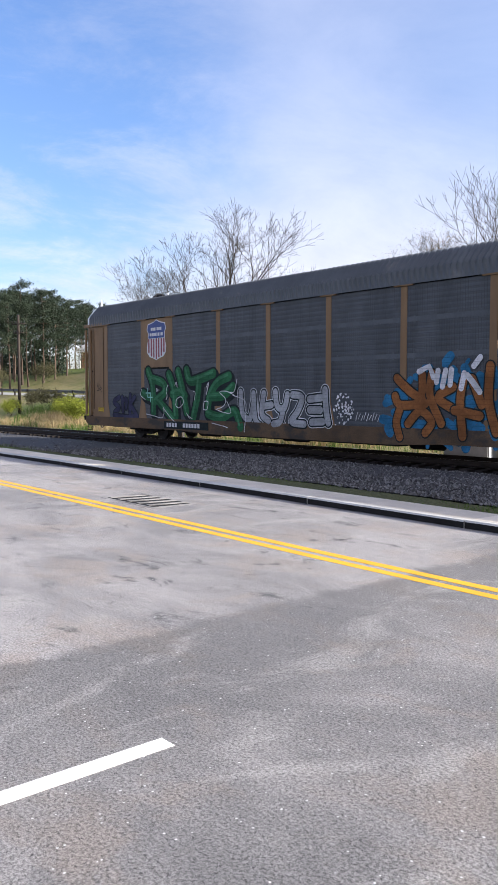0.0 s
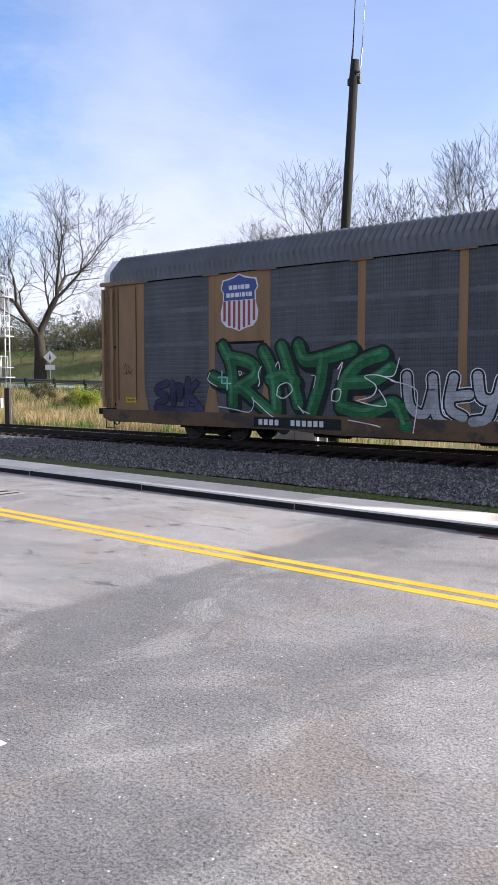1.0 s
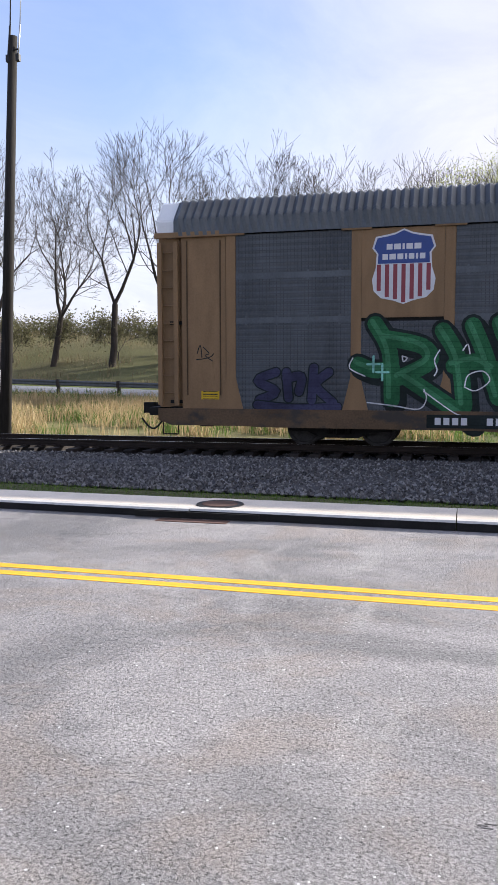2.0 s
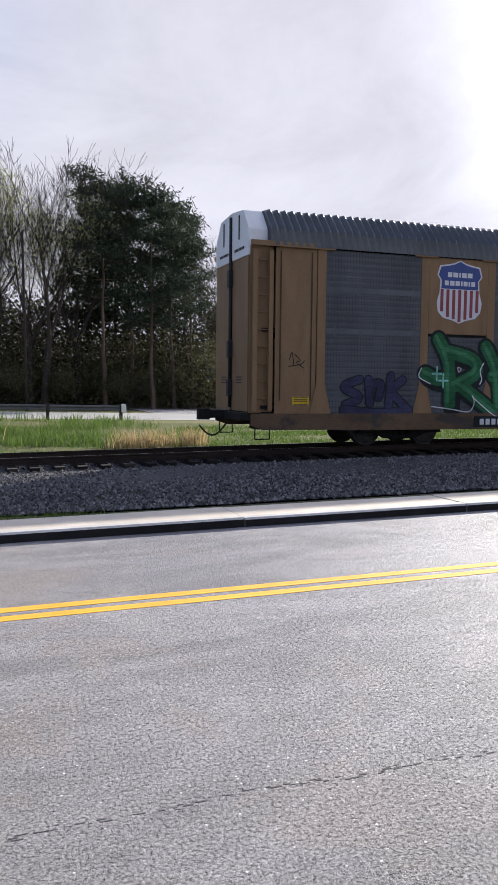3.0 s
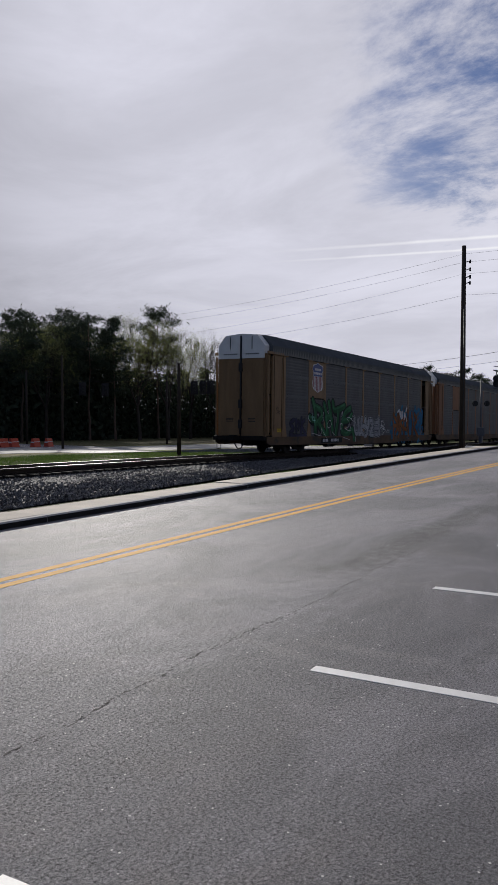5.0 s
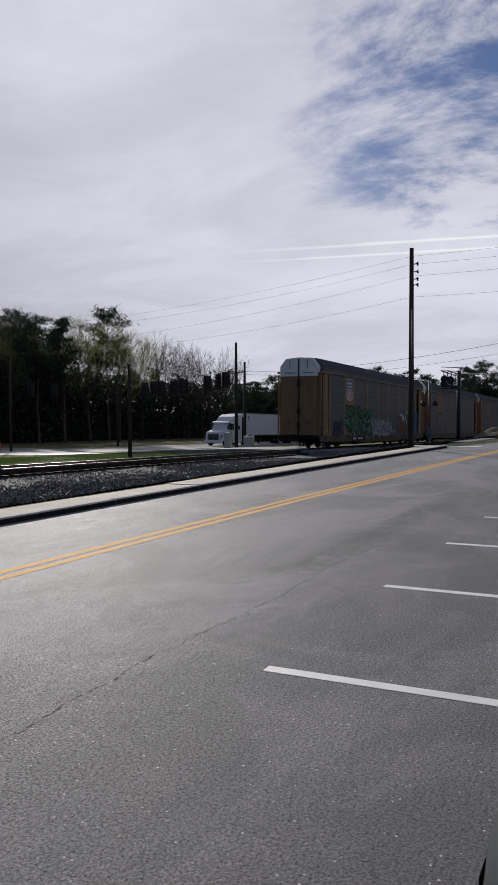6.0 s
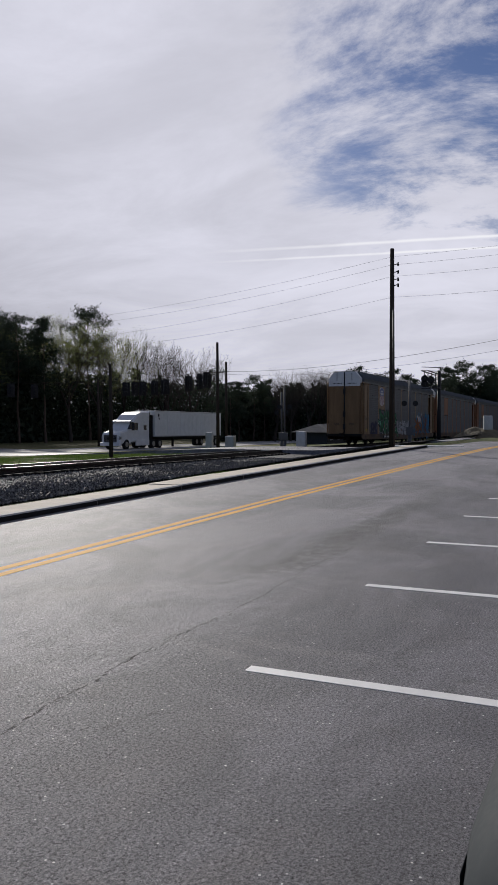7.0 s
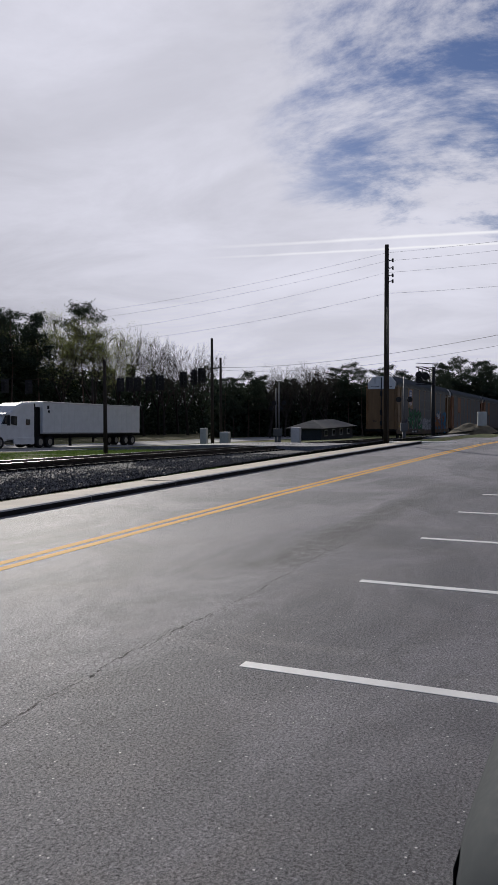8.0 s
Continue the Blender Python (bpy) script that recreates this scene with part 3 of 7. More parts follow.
def cross_street():
    bm = bmesh.new()
    prev = None
    for i in range(0, 37):
        y = KERB_Y + 0.0 + i * (HW_LO - KERB_Y) / 36
        row = []
        for x in (46.5, 51.0, 55.5):
            a, b_, c = road_z(x), rail_z(x) - 0.012, highway_z(x)
            z = a + (b_ - a) * ease(y, 9, 17.5) if y < 22 else b_ + (c - b_) * ease(y, 22.2, 42.5)
            row.append(bm.verts.new((x, y, z + 0.006)))
        if prev:
            for k in range(2):
                bm.faces.new((prev[k], prev[k + 1], row[k + 1], row[k]))
        prev = row
    r = bmesh.ops.extrude_face_region(bm, geom=list(bm.faces))
    bmesh.ops.translate(bm, verts=[v for v in r["geom"] if isinstance(v, bmesh.types.BMVert)], vec=(0, 0, -0.35))
    bmesh.ops.recalc_face_normals(bm, faces=bm.faces)
    finish("cross_street", bm, ASPHALT, label="asphalt street that crosses the tracks on the level", category="road", kind="structure")


cross_street()

# ---------- the train ----------
def panel_steel():
    """Perforated galvanized screen: rows of small holes over weathered zinc."""
    m, n, b = material("perforated_galvanized_steel")
    p = n.add("ShaderNodeTexCoord").outputs["Object"]
    s = n.add("ShaderNodeSeparateXYZ", Vector=p)
    fx = n.math("FRACT", n.math("MULTIPLY", s.outputs[0], 12.0))
    fz = n.math("FRACT", n.math("MULTIPLY", s.outputs[2], 14.0))
    hole = n.math("MULTIPLY", n.ramp(n.math("ABSOLUTE", n.math("SUBTRACT", fx, 0.5)), 0.12, 0.05), n.ramp(n.math("ABSOLUTE", n.math("SUBTRACT", fz, 0.5)), 0.36, 0.28))
    group = n.ramp(n.noise(n.stretch(p, (3.1, 1, 0.9)), 1.0, 2), 0.36, 0.52)
    hole = n.math("MULTIPLY", hole, group)
    stain = n.noise(n.stretch(p, (1.6, 1, 0.5)), 0.8, 6, 0.62)
    grit = n.noise(p, 18.0, 4, 0.6)
    c = n.mix(n.ramp(stain, 0.3, 0.7), (0.036, 0.041, 0.048), (0.074, 0.083, 0.093))
    c = n.mix(n.math("MULTIPLY", n.ramp(grit, 0.4, 0.7), 0.35), c, (0.10, 0.10, 0.105))
    c = n.mix(n.math("MULTIPLY", hole, 0.85), c, (0.02, 0.02, 0.022))
    seam = n.ramp(n.math("ABSOLUTE", n.math("SUBTRACT", n.math("FRACT", n.math("MULTIPLY", s.outputs[2], 7.0)), 0.5)), 0.40, 0.48)
    c = n.mix(n.math("MULTIPLY", seam, n.ramp(stain, 0.35, 0.65, 0.2, 0.6)), c, (0.018, 0.018, 0.02))
    n.put(b.inputs["Base Color"], c)
    b.inputs["Metallic"].default_value = 0.1
    b.inputs["Roughness"].default_value = 0.55
    b.inputs["Specular IOR Level"].default_value = 0.4
    return m


def spray(name, colour, alpha_rows=True):
    m, n, b = material(name)
    p = n.add("ShaderNodeTexCoord").outputs["Object"]
    s = n.add("ShaderNodeSeparateXYZ", Vector=p)
    rows = n.math("ABSOLUTE", n.math("SUBTRACT", n.math("FRACT", n.math("MULTIPLY", s.outputs[2], 7.0)), 0.5))
    c = n.mix(n.ramp(n.noise(p, 1.7, 5, 0.6), 0.3, 0.7), tuple(x * 0.62 for x in colour), tuple(min(1, x * 1.2) for x in colour))
    c = n.mix(n.math("MULTIPLY", n.ramp(rows, 0.42, 0.49), 0.55), c, tuple(x * 0.3 for x in colour))
    dots = n.math("MULTIPLY", n.ramp(n.noise(p, 24.0, 3, 0.6), 0.52, 0.66), 0.5)
    n.put(b.inputs["Base Color"], n.mix(dots, c, tuple(x * 0.4 for x in colour)))
    b.inputs["Roughness"].default_value = 0.7
    b.inputs["Specular IOR Level"].default_value = 0.15
    return m


PANEL = panel_steel()
RED_TAN = surface("rusty_brown_paint", (0.24, 0.115, 0.06), 0.7, 1.2, 1.2, 30, 0.6, dirt=(0.12, 0.07, 0.045), streak=(2.5, 2.5, 0.5))
BLUE = surface("blue_decal", (0.015, 0.045, 0.20), 0.9, 1.1, 3, 40, 0.45)
RED = surface("red_decal", (0.22, 0.025, 0.04), 0.85, 1.1, 3, 40, 0.45)
DECAL_WHITE = surface("white_decal", (0.56, 0.56, 0.58), 0.9, 1.05, 3, 40, 0.45)
SAFETY_YELLOW = surface("yellow_reflective_mark", (0.55, 0.36, 0.02), 0.8, 1.1, 5, 40, 0.5)
HOSE = surface("black_rubber", (0.02, 0.02, 0.02), 0.8, 1.2, 6, 60, 0.6)

LENGTH, HALF, SILL0, SILL1, EAVE = 27.3, 1.5, 0.47, 0.88, 4.96
POSTS = (1.85, 4.81, 6.87, 9.92, 12.70, 15.57, 18.56, 21.5, 24.55)


def roof_profile(s=1.0):
    pts = [(1.53, 4.98), (1.53, 5.36), (1.50, 5.42), (1.08, 5.86), (1.02, 5.89), (0.5, 5.94), (0.0, 5.96)]
    return pts + [(-u, v) for u, v in pts[-2::-1]]


def bogie(parent, x):
    """Side frames, bolster and two axles of wheels."""
    b = new("truck")
    b.parent = parent
    b.matrix_basis = pose(x, 0, 0)
    wheels = []
    for sy in (-1, 1):
        bm = bmesh.new()
        prism(bm, [(-1.25, 0.36), (-1.15, 0.58), (-0.55, 0.66), (-0.35, 0.80), (0.35, 0.80), (0.55, 0.66), (1.15, 0.58), (1.25, 0.36), (0.75, 0.34), (0.45, 0.20), (-0.45, 0.20), (-0.75, 0.34)], "y", sy * 1.0 - 0.08, sy * 1.0 + 0.08)
        for k in (-0.2, 0, 0.2):
            tube(bm, (k, sy * 1.10, 0.3), (k, sy * 1.10, 0.62), 0.07, seg=8)
        part("side_frame", bm, DARK, b)
    bm = bmesh.new()
    box(bm, -0.22, 0.22, -1.05, 1.05, 0.45, 0.72)
    part("bolster", bm, DARK, b)
    for ax in (-0.89, 0.89):
        bm = bmesh.new()
        tube(bm, (0, -0.95, 0), (0, 0.95, 0), 0.085, seg=10)
        for sy in (-1, 1):
            for y0, y1, r0, r1 in ((0.66, 0.69, 0.45, 0.45), (0.69, 0.80, 0.425, 0.42), (0.80, 0.805, 0.36, 0.34), (0.72, 0.84, 0.16, 0.15)):
                tube(bm, (0, sy * y0, 0), (0, sy * y1, 0), r0, r1, 24)
            for k in range(5):
                a = k * math.tau / 5
                tube(bm, (0.27 * math.cos(a), sy * 0.80, 0.27 * math.sin(a)), (0.27 * math.cos(a), sy * 0.812, 0.27 * math.sin(a)), 0.03, seg=6)
        w = part("wheelset", bm, IRON, b)
        w.matrix_basis = pose(ax, 0, 0.42)
        wheels.append((w, ax))
    return wheels


def coupler(parent, x, way):
    bm = bmesh.new()
    box(bm, min(x, x + way * 0.55), max(x, x + way * 0.55), -0.09, 0.09, 0.72, 0.92, 0, 0.02)
    prism(bm, [(x + way * 0.5, -0.16), (x + way * 0.78, -0.13), (x + way * 0.80, 0.02), (x + way * 0.66, 0.05), (x + way * 0.68, 0.17), (x + way * 0.5, 0.17)], "z", 0.68, 0.96)
    part("coupler", bm, DARK, parent)
    bm = bmesh.new()
    pts = [(x + way * (0.1 + 0.10 * i), -0.35 + 0.02 * i, 0.62 - 0.30 * math.sin(i / 7 * math.pi) - 0.01 * i) for i in range(8)]
    pipe(bm, pts, 0.025)
    part("air_hose", bm, HOSE, parent)


def autorack(paint_mat, label):
    car = thing("autorack_car", label, "railcar", group="cars of the train")
    for sy in (-1, 1):
        # posts with gusset feet and caps
        for i, px in enumerate(POSTS):
            bm = bmesh.new()
            box(bm, px - 0.115, px + 0.115, sy * 1.44 - 0.028, sy * 1.44 + 0.028, SILL1 - 0.02, EAVE, 0, 0.006)
            foot = [(px - 0.30, SILL1 - 0.02), (px + 0.30, SILL1 - 0.02), (px + 0.117, SILL1 + 0.75), (px - 0.117, SILL1 + 0.75)]
            prism(bm, foot, "y", sy * 1.463 - 0.007, sy * 1.463 + 0.007)
            box(bm, px - 0.34, px + 0.34, sy * 1.49 - 0.03, sy * 1.49 + 0.025, EAVE - 0.02, EAVE + 0.09, 0, 0.008)
            part("post", bm, paint_mat, car)
        # perforated screens between posts
        for i, (a, b) in enumerate(zip(POSTS, POSTS[1:])):
            x0, x1 = a + 0.12, b - 0.12
            for lo, hi in ((SILL1, 2.90), (3.02, 3.93), (4.05, EAVE)):
                if i == 1 and hi > 3.0:
                    continue
                bm = bmesh.new()
                rows = max(4, int((hi - lo) / 0.143))
                line = []
                for k in range(rows * 4 + 1):
                    z = lo + (hi - lo) * k / (rows * 4)
                    line.append((z, (0.0, 0.005, 0.007, 0.005)[k % 4]))
                vs = [[bm.verts.new((x, sy * (1.453 + d), z)) for z, d in line] for x in (x0, (2 * x0 + x1) / 3, (x0 + 2 * x1) / 3, x1)]
                for u, v in zip(vs, vs[1:]):
                    for k in range(len(line) - 1):
                        bm.faces.new((u[k], v[k], v[k + 1], u[k + 1]))
                bmesh.ops.recalc_face_normals(bm, faces=bm.faces)
                part("screen_panel", bm, PANEL, car)
            if i == 1:
                bm = bmesh.new()
                box(bm, x0, x1, sy * 1.45 - 0.015, sy * 1.45 + 0.015, 2.98, EAVE)
                for u in (x0 + 0.12, x1 - 0.12):
                    for v in (3.35, 4.55):
                        tube(bm, (u, sy * 1.45, v), (u, sy * 1.475, v), 0.025, seg=8)
                part("placard_panel", bm, paint_mat, car)
            else:
                for z in (2.96, 3.99):
                    bm = bmesh.new()
                    box(bm, x0, x1, sy * 1.446 - 0.02, sy * 1.446 + 0.02, z - 0.07, z + 0.07, 0)
                    for k in range(4):
                        for dz in (-0.09, 0.09):
                            u = x0 + (x1 - x0) * (k + 0.35) / 3.7
                            tube(bm, (u, sy * 1.44, z + dz), (u, sy * 1.469, z + dz), 0.028, seg=6)
                    part("rub_rail", bm, GALV, car)
        # end bays: flat steel doors and ladders
        for x0, x1, e in ((0.62, 1.72, 0.0), (LENGTH - 1.72, LENGTH - 0.62, LENGTH)):
            bm = bmesh.new()
            box(bm, x0, x1 - 0.0, sy * 1.43 - 0.015, sy * 1.43 + 0.015, SILL1, EAVE, 0, 0.004)
            for z in (4.15, 4.22, 4.29):
                box(bm, x0 + 0.5, x0 + 0.8, sy * 1.447, sy * 1.452, z - 0.008, z + 0.008, 0)
            part("corner_panel", bm, paint_mat, car)
            bm = bmesh.new()
            box(bm, x0 + 0.12, x0 + 0.15, sy * 1.45 - 0.012, sy * 1.45 + 0.012, 1.2, EAVE - 0.1)
            box(bm, x0 + 0.95, x0 + 0.98, sy * 1.45 - 0.012, sy * 1.45 + 0.012, 1.2, EAVE - 0.1)
            part("door_seam", bm, BROWN, car)
            bm = bmesh.new()
            la, lb = (e + 0.02, e + 0.54) if e == 0 else (e - 0.54, e - 0.02)
            for u in (la, lb - 0.11):
                box(bm, u, u + 0.11, sy * 1.47 - 0.05, sy * 1.47 + 0.03, 0.95, EAVE - 0.12, 0, 0.006)
            part("ladder_rail", bm, paint_mat, car)
            for k in range(9):
                bm = bmesh.new()
                z = 1.25 + k * 0.42
                tube(bm, (la + 0.06, sy * 1.44, z), (lb - 0.06, sy * 1.44, z), 0.018, seg=6)
                part("rung", bm, paint_mat, car)
            bm = bmesh.new()
            box(bm, la - 0.06, lb + 1.1 if e == 0 else lb + 0.06, sy * 1.49 - 0.04, sy * 1.49 + 0.03, EAVE - 0.02, EAVE + 0.11, 0, 0.01) if e == 0 else box(bm, la - 1.1, lb + 0.06, sy * 1.49 - 0.04, sy * 1.49 + 0.03, EAVE - 0.02, EAVE + 0.11, 0, 0.01)
            part("top_rail", bm, paint_mat, car)
            bm = bmesh.new()
            box(bm, la, lb, sy * 1.33 - 0.01, sy * 1.33 + 0.01, 0.9, EAVE)
            part("recess_back", bm, paint_mat, car)
        # sill beam
        bm = bmesh.new()
        prism(bm, [(0.0, SILL0 + 0.12), (0.35, SILL0), (2.2, SILL0), (2.6, SILL0 - 0.02), (7.5, SILL0 - 0.02), (9.0, SILL0 - 0.10), (18.3, SILL0 - 0.10), (19.8, SILL0 - 0.02), (LENGTH - 0.35, SILL0), (LENGTH, SILL0 + 0.12), (LENGTH, SILL1), (0.0, SILL1)], "y", sy * 1.44 - 0.04, sy * 1.44 + 0.029)
        part("side_sill", bm, SILL, car)
        for u in (1.15, 5.05, 10.6, 12.2, 14.5, 17.6, 21.0, 25.6):
            bm = bmesh.new()
            box(bm, u, u + 0.48, min(sy * 1.467, sy * 1.4735), max(sy * 1.467, sy * 1.4735), 0.66, 0.76)
            part("reflector", bm, SAFETY_YELLOW, car)
        # step under the corner
        for u in (0.12, LENGTH - 0.5):
            bm = bmesh.new()
            pipe(bm, [(u, sy * 1.45, 0.55), (u, sy * 1.45, 0.25), (u + 0.38, sy * 1.45, 0.25), (u + 0.38, sy * 1.45, 0.55)], 0.018)
            part("step", bm, DARK, car)
    # decks, floor and underframe
    for z in (1.0, 2.9):
        bm = bmesh.new()
        box(bm, 0.3, LENGTH - 0.3, -1.42, 1.42, z, z + 0.08)
        part("deck", bm, DARK, car)
    bm = bmesh.new()
    box(bm, 0.3, LENGTH - 0.3, -1.38, 1.38, 0.74, 0.92)
    box(bm, 0.6, LENGTH - 0.6, -0.3, 0.3, 0.42, 0.80)
    prism(bm, [(7.0, 0.75), (9.0, 0.32), (18.3, 0.32), (20.3, 0.75)], "y", -1.30, 1.30)
    for u in (8.2, 13.0, 18.5):
        tube(bm, (u, -0.9, 0.42), (u + 1.1, -0.9, 0.42), 0.18, seg=12)
    part("underframe", bm, DARK, car)
    # corrugated roof
    bm = bmesh.new()
    prof = roof_profile()
    prev = None
    n = int(LENGTH / 0.21)
    for i in range(n * 2 + 1):
        x = 0.48 + (LENGTH - 0.96) * i / (n * 2)
        d = 0.032 if i % 2 else -0.026
        row = [bm.verts.new((x, u * (1 + (d * 0.55 if k not in (0, len(prof) - 1) else 0)), v + (d if 0 < k < len(prof) - 1 else 0))) for k, (u, v) in enumerate(prof)]
        if prev:
            for k in range(len(prof) - 1):
                bm.faces.new((prev[k], row[k], row[k + 1], prev[k + 1]))
        prev = row
    bmesh.ops.recalc_face_normals(bm, faces=bm.faces)
    part("roof", bm, ROOF, car)
    for x0 in (0.45, LENGTH - 0.49):
        bm = bmesh.new()
        prism(bm, [(u * 0.99, v - 0.02) for u, v in prof], "x", x0, x0 + 0.04)
        part("roof_end", bm, ROOF, car)
    # end doors, folded panels about a dark centre gap, white above
    for e, way in ((0.0, -1), (LENGTH, 1)):
        for sy in (-1, 1):
            bm = bmesh.new()
            pts = [(sy * 0.05, 0.92), (sy * 0.62, 0.92), (sy * 1.26, 0.92), (sy * 1.26, 4.735), (sy * 0.05, 4.735)]
            prism(bm, pts, "x", e - 0.03 if way < 0 else e - 0.05, e + 0.05 if way < 0 else e + 0.03)
            for z in (3.06, 1.9):
                box(bm, e + way * 0.034 - 0.004, e + way * 0.034 + 0.004, min(sy * 0.08, sy * 1.24), max(sy * 0.08, sy * 1.24), z - 0.012, z + 0.012)
            part("end_door", bm, paint_mat, car)
            bm = bmesh.new()
            prism(bm, [(sy * 0.05, 4.74), (sy * 1.31, 4.74), (sy * 1.31, 5.38), (sy * 0.93, 5.85), (sy * 0.88, 5.88), (sy * 0.05, 5.955)], "x", e - 0.05 if way < 0 else e - 0.05, e + 0.05 if way < 0 else e + 0.05)
            part("end_door_top", bm, WHITE, car, "white painted door top")
            bm = bmesh.new()
            y0 = sy * 0.62
            box(bm, e + way * 0.06 - 0.012, e + way * 0.06 + 0.012, y0 - 0.018, y0 + 0.018, 5.2, 5.8)
            for k in range(7):
                box(bm, e + way * 0.056 - 0.004, e + way * 0.056 + 0.004, y0 - 0.38 + k * 0.11, y0 - 0.31 + k * 0.11, 4.92, 4.99)
            part("hinge", bm, BLACKMETAL, car)
            bm = bmesh.new()
            for k in range(3):
                box(bm, e + way * 0.034 - 0.003, e + way * 0.034 + 0.003, y0 - 0.2, y0 + 0.2, 1.62 + k * 0.07, 1.65 + k * 0.07)
            part("marking", bm, BLACKMETAL, car)
            bm = bmesh.new()
            box(bm, min(e, e - way * 0.6), max(e, e - way * 0.6), sy * 1.30 - 0.02, sy * 1.30 + 0.02, 0.9, EAVE)
            part("corner_post", bm, paint_mat, car)
        bm = bmesh.new()
        tube(bm, (e + way * 0.07, 0.0, 1.0), (e + way * 0.07, 0.0, 5.85), 0.045, seg=8)
        for z in (1.5, 2.5, 4.3):
            box(bm, e + way * 0.08 - 0.06, e + way * 0.08 + 0.06, -0.09, 0.09, z - 0.22, z + 0.22, 0, 0.02)
        part("lock_rod", bm, BLACKMETAL, car)
        bm = bmesh.new()
        box(bm, min(e, e + way * 0.25), max(e, e + way * 0.25), -1.45, 1.45, 0.70, 0.90, 0, 0.02)
        part("end_sill", bm, DARK, car)
        coupler(car, e + way * 0.15, way)
        # gap between roof and doors closed by a hood
        bm = bmesh.new()
        outer = [(u * 0.86, v - 0.01) for u, v in roof_profile()]
        inner = [(u * 0.78, v - 0.11) for u, v in roof_profile()]
        x0, x1 = (e, e + 0.44) if way < 0 else (e - 0.44, e)
        rows = [[bm.verts.new((x, *p)) for x, p in ((x0, o), (x1, o), (x1, q), (x0, q))] for o, q in zip(outer, inner)]
        for a, b in zip(rows, rows[1:]):
            for k in range(4):
                bm.faces.new((a[k], b[k], b[(k + 1) % 4], a[(k + 1) % 4]))
        bm.faces.new(rows[0])
        bm.faces.new(rows[-1][::-1])
        bmesh.ops.recalc_face_normals(bm, faces=bm.faces)
        part("roof_hood", bm, WHITE, car, "white painted roof end")
    wheels = bogie(car, 4.4) + bogie(car, LENGTH - 4.4)
    return car, wheels


BROWN = surface("shadowed_brown_steel", (0.07, 0.045, 0.025), 0.7, 1.3, 2, 30, 0.7)
SILL = surface("grimy_tan_sill", (0.11, 0.07, 0.04), 0.45, 1.3, 1.0, 25, 0.65, dirt=(0.05, 0.042, 0.036), dirt_at=0.5, streak=(0.7, 1, 1))


def ribbon(bm, pts, width, y, mat=0, seg=6):
    """A flat brush stroke with round ends through points of (along, up), as one clean strip."""
    path = [Vector(p) for p in pts]
    path = [p for i, p in enumerate(path) if i == 0 or (p - path[i - 1]).length > 1e-4]
    if len(path) == 1:
        ring = [bm.verts.new((path[0].x + width / 2 * math.cos(k * math.tau / 8), y, path[0].y + width / 2 * math.sin(k * math.tau / 8))) for k in range(8)]
        bm.faces.new(ring).material_index = mat
        return
    rows = []
    for i, p in enumerate(path):
        d = (path[min(i + 1, len(path) - 1)] - path[max(i - 1, 0)]).normalized()
        n = Vector((-d.y, d.x)) * width / 2
        y -= 0.000012
        rows.append((bm.verts.new((p.x + n.x, y, p.y + n.y)), bm.verts.new((p.x - n.x, y, p.y - n.y)), d))
    for a, b in zip(rows, rows[1:]):
        bm.faces.new((a[0], b[0], b[1], a[1])).material_index = mat
    for row, p, s in ((rows[0], path[0], -1), (rows[-1], path[-1], 1)):
        d, n = row[2] * s, Vector((-row[2].y, row[2].x))
        arc = [bm.verts.new((p.x + width / 2 * (n.x * math.cos(t) + d.x * math.sin(t)), y, p.y + width / 2 * (n.y * math.cos(t) + d.y * math.sin(t)))) for t in [math.pi * k / seg for k in range(1, seg)]]
        bm.faces.new((row[0], *arc, row[1])).material_index = mat


def curve_through(pts, k=5):
    """Rounded path through a few points."""
    out = []
    p = [pts[0], *pts, pts[-1]]
    for i in range(1, len(p) - 2):
        a, b, c, d = (Vector(q) for q in p[i - 1:i + 3])
        for j in range(k):
            t = j / k
            out.append(tuple(0.5 * ((2 * b) + (c - a) * t + (2 * a - 5 * b + 4 * c - d) * t * t + (3 * b - 3 * c + d - a) * t ** 3)))
    return out + [pts[-1]]


def graffiti(car, name, strokes, fill, width, outline=0.08, edge=None, label="", level=0, round_=True):
    """Layered spray paint on the near side: dark outline, fill, thin bright rim."""
    y0 = -1.4715 - 0.006 * level
    for k, (w, mat, tag) in enumerate(((width + outline * 2 + (0.05 if edge else 0), edge, "rim"), (width + outline * 2, SPRAY_BLACK, "outline"), (width, fill, "fill"))):
        if mat is None:
            continue
        bm = bmesh.new()
        for j, s in enumerate(strokes):
            ribbon(bm, curve_through(s) if round_ else s, w, y0 - 0.0022 * k - 0.00016 * j)
        for f in bm.faces:
            f.normal_update()
            if f.normal.y > 0:
                f.normal_flip()
        part(name + "_" + tag, bm, mat, car, label if k == 2 else "")


SPRAY_BLACK = spray("black_spray_paint", (0.018, 0.025, 0.024))
SPRAY_GREEN = spray("green_spray_paint", (0.026, 0.125, 0.052))
SPRAY_LEAF = spray("pale_green_spray_paint", (0.055, 0.20, 0.095))
SPRAY_SILVER = spray("silver_spray_paint", (0.36, 0.37, 0.39))
SPRAY_WHITE = spray("white_spray_paint", (0.72, 0.72, 0.74))
SPRAY_ORANGE = spray("orange_spray_paint", (0.27, 0.105, 0.035))
SPRAY_BLUE = spray("blue_spray_paint", (0.03, 0.16, 0.30))
SPRAY_PURPLE = spray("violet_spray_paint", (0.046, 0.045, 0.088))
SPRAY_AQUA = spray("aqua_spray_paint", (0.28, 0.62, 0.52))


